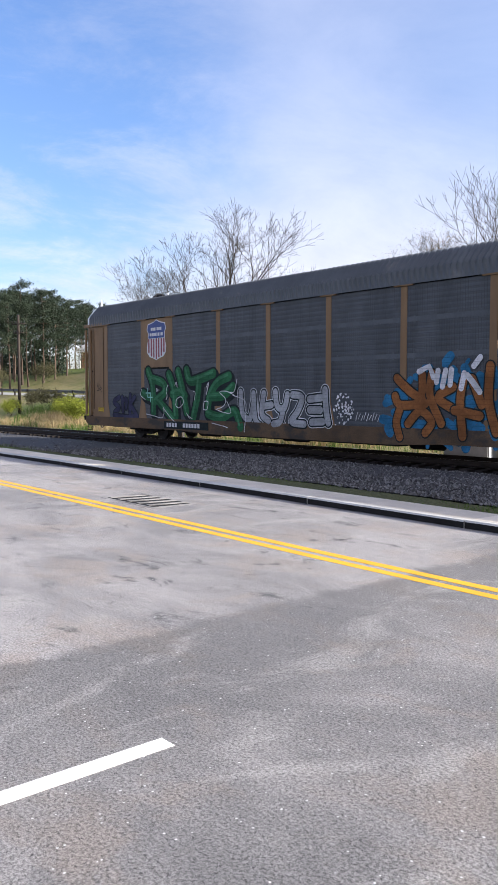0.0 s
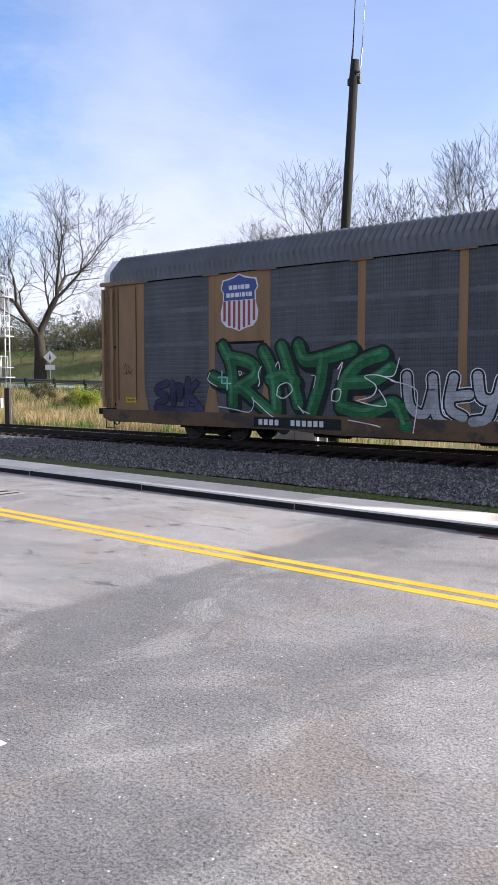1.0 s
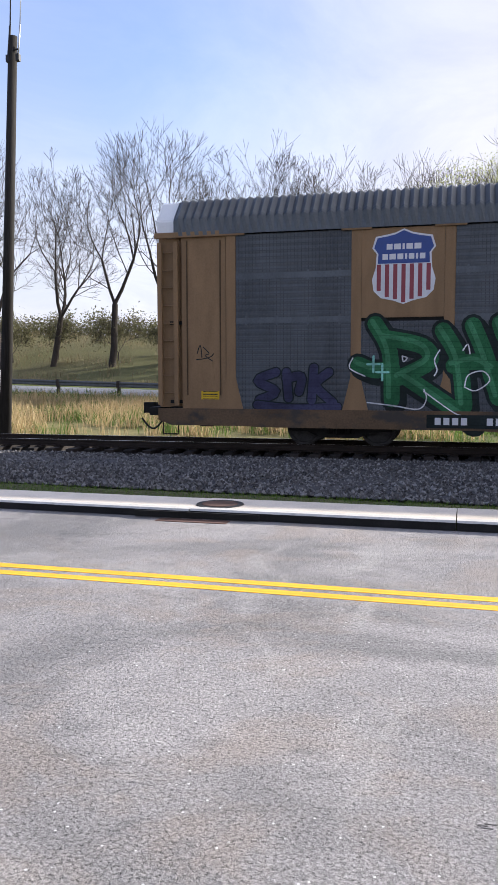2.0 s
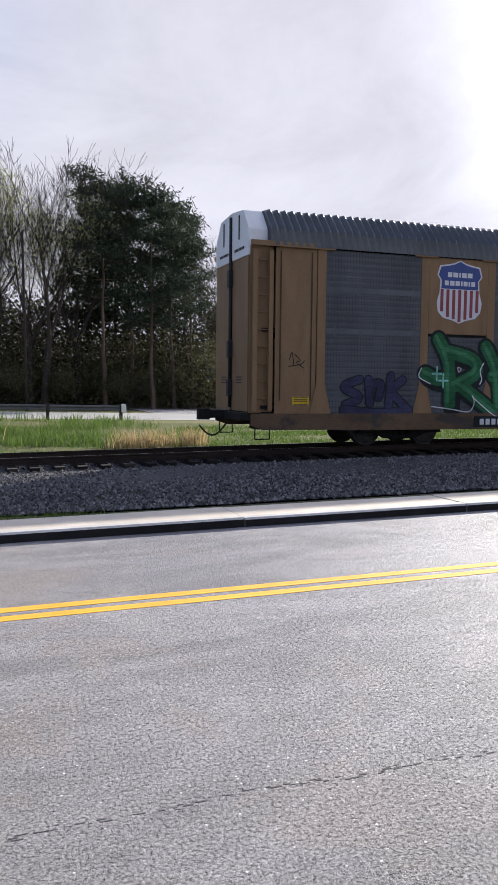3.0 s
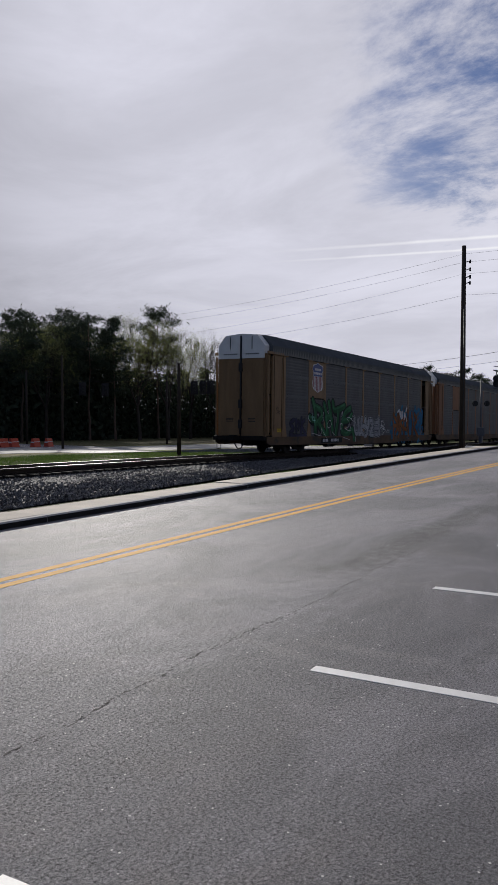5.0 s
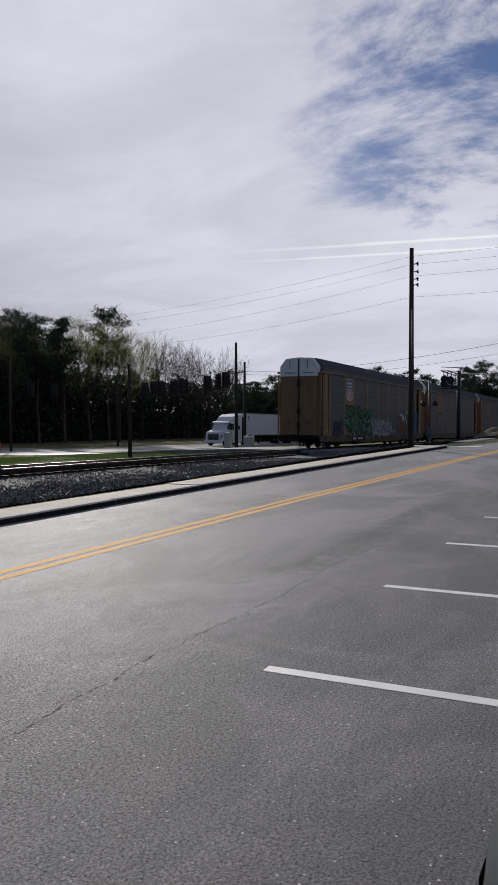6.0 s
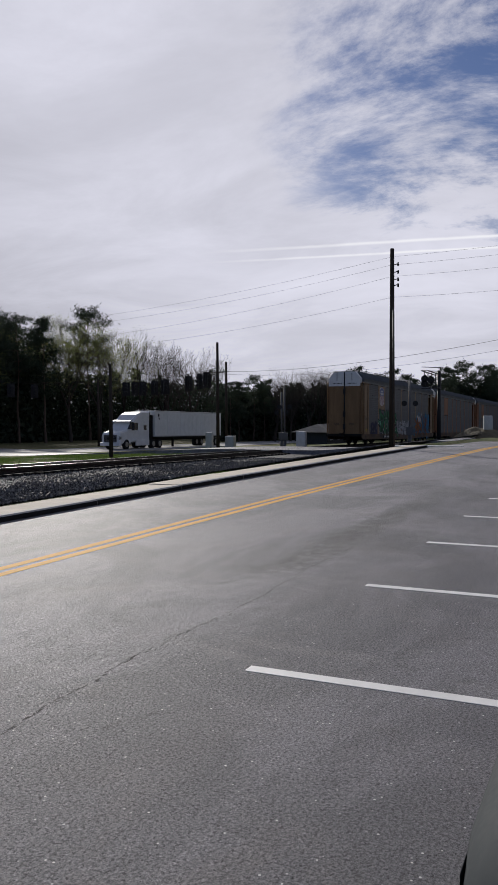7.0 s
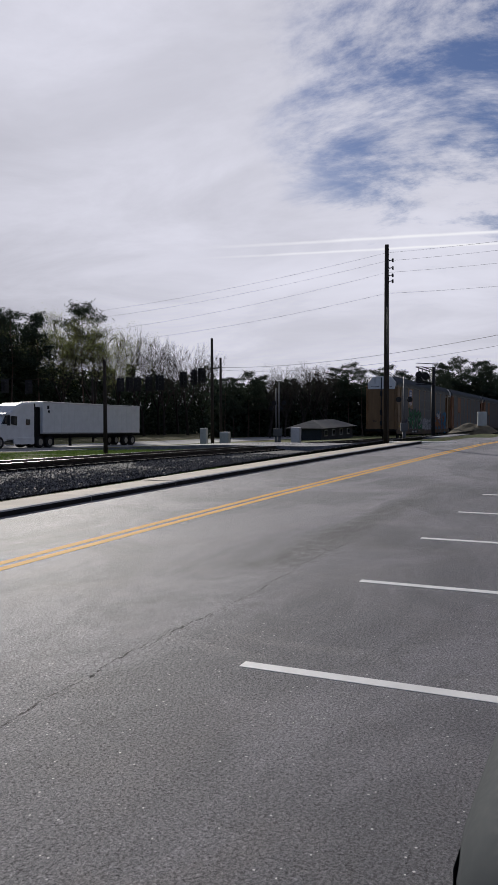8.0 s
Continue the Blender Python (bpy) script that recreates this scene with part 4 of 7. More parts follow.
def shield(car):
    """Blue chief over red and white stripes, with a white border."""
    def outline(s, grow=0.0):
        half = [(0.0, 0.86), (0.18, 0.78), (0.36, 0.74), (0.62, 0.70), (0.70, 0.45), (0.60, 0.32), (0.62, 0.0), (0.70, -0.25), (0.66, -0.50), (0.50, -0.66), (0.22, -0.72), (0.0, -0.80)]
        half = [(u * s + (grow if u > 0.05 else 0), v * s + grow * (1 if v > 0 else -1)) for u, v in half]
        return half + [(-u, v) for u, v in half[-2:0:-1]]
    cx, cz, y = 5.86, 4.07, -1.466
    bm = bmesh.new()
    prism(bm, [(cx + u, cz + v) for u, v in outline(1.0)], "y", y - 0.004, y)
    s = part("shield", bm, DECAL_WHITE, car, "shield emblem of blue, red and white")
    bm = bmesh.new()
    top = [(0.0, 0.82), (0.18, 0.74), (0.36, 0.70), (0.585, 0.665), (0.655, 0.45), (0.56, 0.32), (0.57, 0.10)]
    prism(bm, [(cx + u, cz + v) for u, v in top + [(-u, v) for u, v in top[:0:-1]]], "y", y - 0.008, y - 0.004)
    part("blue_field", bm, BLUE, s)
    for i in range(-3, 4):
        u = i * 0.182
        low = {0: -0.76, 1: -0.69, 2: -0.64, 3: -0.50}[abs(i)]
        bm = bmesh.new()
        prism(bm, [(cx + u - 0.046, cz + low), (cx + u + 0.046, cz + low), (cx + u + 0.046, cz + 0.085), (cx + u - 0.046, cz + 0.085)], "y", y - 0.008, y - 0.004)
        part("red_stripe", bm, RED, s)
    for row, widths in ((0.47, (0.13, 0.15, 0.05, 0.14, 0.15)), (0.25, (0.12, 0.14, 0.13, 0.05, 0.12, 0.05, 0.12))):
        total = sum(widths) + 0.035 * (len(widths) - 1)
        u = cx - total / 2
        for w in widths:
            bm = bmesh.new()
            box(bm, u, u + w, y - 0.011, y - 0.008, cz + row - 0.062, cz + row + 0.062)
            part("bar", bm, DECAL_WHITE, s)
            u += w + 0.035


def paint_last_car(car):
    shield(car)
    # plate with bars where the car's marks are
    bm = bmesh.new()
    box(bm, 6.42, 9.35, -1.4935, -1.4680, 0.50, 0.80)
    plate = part("number_board", bm, SPRAY_BLACK, car)
    for u, w in [(6.60 + k * 0.19, 0.13) for k in range(4)] + [(7.72 + k * 0.19, 0.13) for k in range(6)]:
        bm = bmesh.new()
        box(bm, u, u + w, -1.4965, -1.4935, 0.57, 0.73)
        part("bar", bm, DECAL_WHITE, plate)
    R = [[(5.25, 2.84), (5.58, 2.2), (5.64, 1.13)], [(5.47, 2.52), (6.3, 2.33), (6.46, 1.98), (5.8, 1.62)], [(5.97, 1.62), (6.68, 1.15), (7.38, 0.66)], [(4.87, 1.93), (5.25, 1.79), (5.64, 1.84)]]
    A = [[(6.74, 2.67), (7.09, 2.02), (7.23, 1.0)], [(7.38, 2.77), (7.66, 2.1), (7.95, 1.19)], [(6.99, 1.89), (7.47, 1.98), (7.85, 1.81)]]
    T = [[(7.95, 2.81), (8.19, 2.39), (8.9, 2.47), (9.66, 2.65)], [(8.76, 2.43), (8.66, 1.78), (8.38, 0.95)]]
    E = [[(10.57, 2.52), (9.9, 2.3), (9.42, 1.78), (9.33, 1.14)], [(9.47, 1.78), (10.23, 1.83), (10.81, 2.14)], [(9.33, 1.14), (10.14, 1.01), (10.9, 1.26), (11.24, 0.7)]]
    backing = bmesh.new()
    for k, s in enumerate(R + A + T + E):
        ribbon(backing, curve_through([(u + 0.08, v - 0.09) for u, v in s]), 0.52, -1.4706 - 0.00005 * k)
    part("dark_shadow", backing, SPRAY_BLACK, car)
    for k, s in enumerate((R, A, T, E)):
        graffiti(car, "green_letter", s, SPRAY_GREEN, 0.36, 0.07, None, "green spray-painted letter with dark outline", 0.2 * k)
        for q in s:
            shine = bmesh.new()
            ribbon(shine, [(u - 0.07, v + 0.06) for u, v in curve_through(q)], 0.11, -1.4715 - 0.0012 * k - 0.0062)
            part("pale_green_fade", shine, SPRAY_LEAF, car, "paler green spray fade")
    thin = [[(6.68, 2.24), (6.57, 2.02), (6.63, 1.8), (6.57, 1.67)], [(7.23, 1.42), (7.3, 1.68), (7.61, 1.77), (7.76, 1.56), (7.47, 1.34), (7.23, 1.42)], [(7.18, 2.23), (7.28, 2.36), (7.33, 2.15)], [(8.47, 1.65), (8.52, 1.94), (8.4, 1.98)], [(9.04, 1.3), (9.09, 1.58), (9.33, 1.58), (9.26, 1.3), (9.04, 1.3)], [(9.23, 2.14), (9.38, 2.32), (9.23, 1.86)], [(9.81, 1.31), (10.28, 1.44), (10.38, 1.71), (10.04, 1.94), (10.43, 1.98), (10.9, 1.83)], [(9.81, 1.31), (10.23, 1.21), (10.66, 1.18), (10.66, 1.33), (10.47, 1.6)], [(10.66, 1.94), (10.9, 1.98), (11.04, 2.4)], [(10.81, 1.83), (11.47, 1.65), (11.55, 1.27), (11.45, 0.52)], [(4.75, 2.07), (4.68, 1.84), (5.03, 1.66)], [(5.09, 1.06), (5.69, 0.99), (6.24, 0.92), (6.41, 1.15), (6.35, 1.36)], [(6.35, 1.32), (6.99, 0.86), (7.23, 0.78)], [(8.14, 0.94), (7.95, 1.15), (8.09, 1.02), (8.33, 0.93)], [(5.86, 2.11), (5.97, 2.07), (5.89, 1.98), (5.86, 2.11)], [(9.57, 0.79), (10.23, 0.7), (10.52, 0.64)]]
    for s in thin:
        bm = bmesh.new()
        ribbon(bm, curve_through(s, 4), 0.028, -1.4840, seg=6)
        part("highlight", bm, SPRAY_WHITE, car)
    bm = bmesh.new()
    for c in ((5.22, 1.93), (5.42, 1.75)):
        for d in ((0.14, 0), (0, 0.18)):
            ribbon(bm, [(c[0] - d[0], c[1] - d[1]), (c[0] + d[0], c[1] + d[1])], 0.05, -1.4845, seg=6)
    part("star_highlights", bm, SPRAY_AQUA, car)
    W = [[(11.25, 1.95), (11.35, 1.2), (11.75, 1.0), (11.95, 1.55)], [(11.95, 1.9), (12.05, 1.0), (12.35, 0.75)], [(12.5, 1.9), (12.4, 1.2), (12.75, 0.95)], [(12.5, 1.45), (12.9, 1.5)], [(13.1, 1.95), (13.2, 1.45), (13.55, 1.4), (13.7, 1.85)], [(13.5, 1.4), (13.35, 0.95), (13.0, 0.85)], [(13.95, 1.85), (14.4, 1.75), (14.2, 1.3), (13.9, 0.95), (14.5, 0.88)], [(14.75, 1.7), (15.3, 1.75)], [(14.75, 1.35), (15.25, 1.35)], [(14.85, 0.95), (15.35, 0.98)], [(15.45, 2.0), (15.5, 1.4), (15.6, 0.95)]]
    for k, s in enumerate((W[:2], W[2:4], W[4:6], W[6:7], W[7:10], W[10:])):
        graffiti(car, "silver_letter", s, SPRAY_SILVER, 0.24, 0.05, SPRAY_WHITE, "silver block letter with black outline", 0.6 + 0.2 * k)
    bm = bmesh.new()
    rnd = random.Random(2)
    for i in range(90):
        a, r = rnd.uniform(0, math.tau), rnd.uniform(0, 1) ** 0.5
        ribbon(bm, [(16.25 + 0.42 * r * math.cos(a), 1.4 + 0.5 * r * math.sin(a))] * 2, rnd.uniform(0.03, 0.09), -1.4715 - 0.00005 * i, seg=6)
    tagged(part("silver_speckle", bm, SPRAY_WHITE, car), "silver spray specks", kind="stuff")
    for k in range(9):
        bm = bmesh.new()
        u = 16.75 + k * 0.11
        ribbon(bm, [(u, 1.05 + 0.05 * (k % 2)), (u + 0.08, 1.30 - 0.04 * (k % 3))], 0.025, -1.4715 - 0.0002 * k, seg=5)
        part("tag_stroke", bm, SPRAY_WHITE, car)
    for u, lo in ((11.6, 0.5), (12.4, 0.62), (13.6, 0.55), (14.6, 0.6), (15.9, 0.5)):
        bm = bmesh.new()
        ribbon(bm, [(u, 0.9), (u + 0.02, lo)], 0.05, -1.4716, seg=5)
        part("paint_drip", bm, SPRAY_WHITE, car)
    # orange piece on a blue cloud
    bm = bmesh.new()
    for i in range(260):
        u, v = rnd.uniform(17.9, 25.0), rnd.uniform(0.5, 2.75)
        if u < 18.6 and v > 2.3 and rnd.random() < 0.7:
            continue
        ribbon(bm, [(u, v), (u + rnd.uniform(-0.3, 0.3), v + rnd.uniform(-0.25, 0.25))], rnd.uniform(0.10, 0.30), -1.4705 - 0.00004 * i, seg=5)
    part("blue_cloud", bm, SPRAY_BLUE, car, "hazy blue spray paint")
    O = [[(18.35, 2.32), (18.65, 2.07), (19.08, 1.8), (19.68, 1.7)], [(18.29, 1.8), (18.5, 1.54), (19.38, 1.59)], [(18.47, 1.42), (18.35, 1.04), (18.47, 0.61)], [(18.77, 1.0), (19.2, 1.38), (19.59, 1.08), (19.38, 0.76)], [(19.26, 2.38), (19.26, 1.91)], [(19.59, 2.43), (19.53, 1.81), (19.92, 1.04)], [(20.29, 2.04), (19.8, 1.76), (20.29, 1.45)], [(20.62, 2.21), (20.53, 1.66), (20.62, 0.71)], [(20.89, 2.26), (21.2, 1.57)], [(21.44, 2.59), (21.41, 1.67), (21.65, 0.85)], [(20.35, 1.41), (21.14, 1.27)]]
    O += [[(22.3, 2.5), (22.5, 1.7), (22.4, 0.8)], [(22.9, 2.4), (23.5, 2.0), (22.9, 1.5), (23.7, 0.8)]]
    for k, s in enumerate((O[:3], O[3:5], O[5:7], O[7:9], O[9:11], O[11:])):
        graffiti(car, "orange_letter", s, SPRAY_ORANGE, 0.25, 0.04, None, "orange angular letter over blue spray paint", 2 + 0.2 * k)
    for k, s in enumerate([[(19.15, 2.49), (19.5, 2.63), (19.65, 2.32)], [(19.8, 2.5), (19.75, 2.19)], [(20.05, 2.5), (19.95, 2.06)], [(20.24, 2.52), (20.2, 2.11)], [(20.65, 2.41), (20.56, 2.01)], [(20.95, 2.6), (21.14, 2.82)], [(20.74, 2.36), (20.89, 2.21), (21.14, 1.91)]]):
        bm = bmesh.new()
        ribbon(bm, s, 0.17, -1.4985 - 0.0002 * k, seg=6)
        part("white_top", bm, SPRAY_WHITE, car)
    P = [[(2.95, 1.75), (2.5, 1.55), (2.95, 1.3), (2.55, 1.1)], [(3.2, 1.75), (3.25, 1.15)], [(3.2, 1.6), (3.55, 1.65), (3.5, 1.3)], [(3.85, 1.85), (3.8, 1.1)], [(4.2, 1.75), (3.9, 1.45), (4.3, 1.05)], [(2.5, 0.98), (3.4, 0.9), (4.4, 0.95)]]
    for k, s in enumerate((P[:1], P[1:3], P[3:5], P[5:])):
        graffiti(car, "violet_letter", s, SPRAY_PURPLE, 0.20, 0.03, None, "faded violet spray-painted letter", 0.2 * k)
    bm = bmesh.new()
    for s in ([(1.0, 2.2), (1.08, 2.4), (1.12, 2.1)], [(1.15, 2.35), (1.3, 2.2), (1.2, 2.15), (1.38, 2.02)], [(0.98, 2.05), (1.3, 2.1), (1.42, 2.2)]):
        ribbon(bm, curve_through(s, 4), 0.022, -1.4485, seg=5)
    part("black_tag", bm, SPRAY_BLACK, car)
    bm = bmesh.new()
    box(bm, 1.10, 1.55, -1.4505, -1.4455, 1.10, 1.30)
    sign = part("warning_label", bm, SAFETY_YELLOW, car, "yellow warning label with black border")
    bm = bmesh.new()
    for z0, z1 in ((1.105, 1.12), (1.28, 1.295), (1.17, 1.185), (1.21, 1.235)):
        box(bm, 1.14, 1.51, -1.4525, -1.4505, z0, z1)
    part("bar", bm, BLACKMETAL, sign)


def car_x(t):
    s = t - 3
    return 6.55 + 13.78 * s + 0.09 * s * s - 0.025 * s ** 3


PITCH = 28.65
last_car, wheels_a = autorack(TAN, "tall galvanized autorack railcar with tan posts and sprayed graffiti")
middle_car, wheels_b = autorack(RED_TAN, "tall galvanized autorack railcar with rusty brown posts")
CARS = [(last_car, wheels_a), (middle_car, wheels_b)]
for k in range(2):
    CARS.append((copy_thing(middle_car, pose(0, TRACK_Y, 0)), []))
paint_last_car(last_car)

# ---------- trees and grass ----------
def foliage(name, lo, hi, thinness=0.4):
    m, n, b = material(name)
    r = n.add("ShaderNodeNewGeometry").outputs["Random Per Island"]
    o = n.add("ShaderNodeObjectInfo").outputs["Random"]
    c = n.mix(n.math("ADD", n.math("MULTIPLY", r, 0.75), n.math("MULTIPLY", o, 0.25)), lo, hi)
    n.put(b.inputs["Base Color"], c)
    b.inputs["Roughness"].default_value = 0.7
    b.inputs["Specular IOR Level"].default_value = 0.2
    thin = n.add("ShaderNodeBsdfTranslucent", Color=c)
    blend = n.tree.nodes.new("ShaderNodeMixShader")
    blend.inputs[0].default_value = thinness
    n.tree.links.new(b.outputs[0], blend.inputs[1])
    n.tree.links.new(thin.outputs[0], blend.inputs[2])
    n.tree.links.new(blend.outputs[0], [k for k in n.tree.nodes if k.bl_idname == "ShaderNodeOutputMaterial"][0].inputs[0])
    return m


BARK = surface("grey_bark", (0.046, 0.038, 0.032), 0.6, 1.4, 2, 20, 0.95, streak=(3, 3, 0.6), spread=0.3)
PINE_BARK = surface("pine_bark", (0.09, 0.065, 0.05), 0.6, 1.4, 2, 20, 0.95, streak=(3, 3, 0.6), spread=0.3)
NEEDLES = foliage("pine_needles", (0.014, 0.024, 0.016), (0.056, 0.075, 0.046), 0.25)
BUDS = foliage("spring_buds", (0.22, 0.24, 0.08), (0.42, 0.46, 0.16), 0.6)
FRESH = foliage("fresh_leaves", (0.15, 0.18, 0.02), (0.36, 0.40, 0.06))
# darker scrub leaf, the shade between the trunks mixed into its colour
SHADE_LEAF = foliage("shaded_undergrowth_leaves", (0.022, 0.024, 0.015), (0.085, 0.08, 0.048), 0.25)
SCRUB = foliage("scrub_leaves", (0.05, 0.05, 0.025), (0.15, 0.14, 0.07))
RUSTLEAF = foliage("tan_buds", (0.16, 0.11, 0.06), (0.30, 0.22, 0.13))
STRAW = foliage("dry_straw", (0.28, 0.20, 0.10), (0.55, 0.43, 0.24))
DULL_STRAW = foliage("dull_bank_straw", (0.10, 0.08, 0.045), (0.27, 0.22, 0.13))
GREENBLADE = foliage("green_blades", (0.045, 0.09, 0.018), (0.15, 0.22, 0.048))


def frustum_mesh(name, segs, mat):
    """Tapered limbs from (a, b, ra, rb, sides)."""
    pts, faces = [], []
    for a, b, ra, rb, k in segs:
        q = (b - a).to_track_quat("Z", "Y").to_matrix()
        i0 = len(pts)
        for c, r in ((a, ra), (b, rb)):
            for i in range(k):
                t = i * math.tau / k
                pts.append(tuple(c + q @ Vector((r * math.cos(t), r * math.sin(t), 0))))
        faces += [(i0 + i, i0 + (i + 1) % k, i0 + k + (i + 1) % k, i0 + k + i) for i in range(k)]
    me = bpy.data.meshes.new(name)
    me.from_pydata(pts, [], faces)
    me.polygons.foreach_set("use_smooth", [True] * len(faces))
    me.materials.append(mat)
    return me


def leaf_mesh(name, centres, per, spread, size, mat, seed, flat=1.0, slim=0.45):
    """Small two-sided leaves scattered round centres."""
    rnd = np.random.default_rng(seed)
    c = np.repeat(np.array([tuple(p) for p in centres]), per, axis=0)
    n = len(c)
    c = c + rnd.normal(0, 1, (n, 3)) * np.array([spread, spread, spread * flat])
    u = rnd.normal(0, 1, (n, 3))
    u /= np.linalg.norm(u, axis=1)[:, None]
    v = np.cross(u, rnd.normal(0, 1, (n, 3)))
    v /= np.linalg.norm(v, axis=1)[:, None]
    s = (size * rnd.uniform(0.5, 1.3, n))[:, None]
    pts = np.stack([c - u * s, c + v * s * slim, c + u * s, c - v * s * slim], 1).reshape(-1, 3)
    f = (np.arange(n)[:, None] * 4 + np.arange(4)[None]).tolist()
    me = bpy.data.meshes.new(name)
    me.from_pydata(pts.tolist(), [], f)
    me.materials.append(mat)
    return me


def limbs(seed, height, trunk=0.35, spread=0.62, radius=0.30, depth=6, first=0.9):
    """A branching skeleton; returns limb segments and twig tips."""
    rnd = random.Random(seed)
    segs, tips = [], []

    def grow(p, d, length, r, level):
        k = 7 if level == 0 else 5 if level < 3 else 3
        steps = 3 if level < 5 else 2
        for i in range(steps):
            d = (d + Vector((rnd.gauss(0, 0.06 + 0.018 * level), rnd.gauss(0, 0.06 + 0.018 * level), rnd.gauss(0.06, 0.06)))).normalized()
            q = p + d * (length / steps)
            r2 = max(0.009, r * (0.92 if level == 0 else 0.9))
            segs.append((p, q, r, r2, k))
            p, r = q, r2
            if 1 <= level <= depth - 2 and rnd.random() < 0.75:
                side = d.orthogonal().normalized()
                side.rotate(Matrix.Rotation(rnd.uniform(0, math.tau), 3, d))
                grow(p, (d * 0.6 + side * 0.75 + Vector((0, 0, 0.15))).normalized(), length * rnd.uniform(0.5, 0.7), max(0.008, r * 0.42), min(depth, level + 2))
        if level >= depth:
            tips.append(p)
            return
        n = rnd.choice((2, 3, 3)) if level < depth - 1 else 3
        turn = rnd.uniform(0, math.tau)
        for i in range(n):
            a = turn + i * math.tau / n + rnd.uniform(-0.4, 0.4)
            side = d.orthogonal().normalized()
            side.rotate(Matrix.Rotation(a, 3, d))
            tilt = spread * rnd.uniform(0.6, 1.35)
            nd = (d * math.cos(tilt) + side * math.sin(tilt) + Vector((0, 0, 0.10))).normalized()
            grow(p, nd, length * rnd.uniform(0.62, 0.86), max(0.009, r * rnd.uniform(0.54, 0.72)), level + 1)

    grow(Vector((0, 0, -0.2)), Vector((rnd.gauss(0, 0.04), rnd.gauss(0, 0.04), 1)).normalized(), height * trunk * first, radius, 0)
    top = max(t.z for t in tips)
    f = height / top
    segs = [(a * f, b * f, ra, rb, k) for a, b, ra, rb, k in segs]
    return segs, [t * f for t in tips]


def pine_shape(seed, height, bare=0.45, radius=0.22):
    rnd = random.Random(seed)
    segs, tips = [], []
    p, r = Vector((0, 0, -0.2)), radius
    n = 12
    for i in range(n):
        q = Vector((p.x + rnd.gauss(0, 0.07), p.y + rnd.gauss(0, 0.07), height * (i + 1) / n))
        segs.append((p, q, r, r * 0.86, 6))
        p, r = q, r * 0.86
        f = (i + 1) / n
        if f > bare:
            g = (f - bare) / (1 - bare)
            reach = height * 0.15 * (0.55 + 0.9 * math.sin(math.pi * (0.15 + 0.75 * g))) * rnd.uniform(0.75, 1.2)
            for k in range(rnd.randint(4, 6)):
                a = rnd.uniform(0, math.tau)
                e = p + Vector((math.cos(a) * reach, math.sin(a) * reach, reach * rnd.uniform(0.0, 0.5))) * rnd.uniform(0.6, 1.0)
                segs.append((p, e, r * 0.4, 0.015, 3))
                for h in (0.45, 0.65, 0.85, 1.0):
                    tips.append(p.lerp(e, h) + Vector((rnd.gauss(0, 0.25), rnd.gauss(0, 0.25), rnd.gauss(0.1, 0.2))))
        elif rnd.random() < 0.5:
            a = rnd.uniform(0, math.tau)
            segs.append((p, p + Vector((math.cos(a), math.sin(a), 0.15)) * rnd.uniform(0.5, 1.4), 0.03, 0.008, 3))
    tips.append(p)
    return segs, tips


def plant(name, label, category, trunk_me, crown_me, group=""):
    t = thing(name, label, category, group=group)
    o = new("trunk", trunk_me)
    o.parent = t
    if crown_me:
        o = new("crown", crown_me)
        o.parent = t
    return t


def make_bare(seed, height, label, buds=None, per=3, size=0.05, **kw):
    segs, tips = limbs(seed, height, **kw)
    crown = leaf_mesh("crown", tips, per, 0.36, size, buds, seed) if buds else None
    return plant("tree", label, "tree", frustum_mesh("trunk", segs, BARK), crown)


def make_pine(seed, height, bare=0.45):
    segs, tips = pine_shape(seed, height, bare)
    return plant("pine_tree", "tall dark green pine with a bare lower trunk", "tree", frustum_mesh("trunk", segs, PINE_BARK), leaf_mesh("crown", tips, 42, 0.38, 0.25, NEEDLES, seed, 0.6, 0.18), "pines of the wood")


BIG_OAK = make_bare(11, 16.0, "large old leafless shade tree with spreading limbs", depth=7, trunk=0.22, spread=0.58, radius=0.55)
BARES = [make_bare(20 + i, 15.0, "leafless tree with fine upright twigs", depth=6, trunk=0.36, spread=0.46, radius=0.24) for i in range(3)]
BUDDED = [make_bare(40 + i, 13.0, "budding tree with tan spring twigs", RUSTLEAF, 5, 0.05, depth=6, trunk=0.3, spread=0.55, radius=0.24) for i in range(2)]
SPRING = [make_bare(60 + i, 15.0, "spring tree with thin olive new leaves", BUDS, 8, 0.055, depth=6, trunk=0.28, spread=0.34, radius=0.26) for i in range(2)]
PINES = [make_pine(80 + i, 16.0, (0.42, 0.5, 0.35)[i]) for i in range(3)]
LEAFY = make_bare(70, 12.0, "slender tree in bright yellow-green new leaf", FRESH, 30, 0.09, depth=6, trunk=0.22, spread=0.30, radius=0.18)
USED = set()


def put_tree(tree, x, y, height=None, turn=None, dz=0.0, own=16.0):
    """Moves the first use of a kind, and copies it afterwards."""
    rnd = random.Random(int(x * 31 + y * 17))
    s = (height or own) / own
    m = pose(x, y, ground_z(x, y) + dz, 0, 0, rnd.uniform(0, 360) if turn is None else turn)
    if tree in USED:
        o = copy_thing(tree, m)
    else:
        USED.add(tree)
        o = tree
        o.matrix_basis = m
    o.scale = (s, s, s)
    return o


def place(az, dist):
    a = radians(az)
    return -math.sin(a) * dist, math.cos(a) * dist


def put_el(tree, own, az, dist, el, dz=0.0, turn=None):
    """A tree at a bearing and distance whose top stands at that height angle."""
    x, y = place(az, dist)
    h = EYE[2] + math.tan(radians(el)) * dist - ground_z(x, y) - dz
    return put_tree(tree, x, y, max(2.0, h), turn, dz, own)


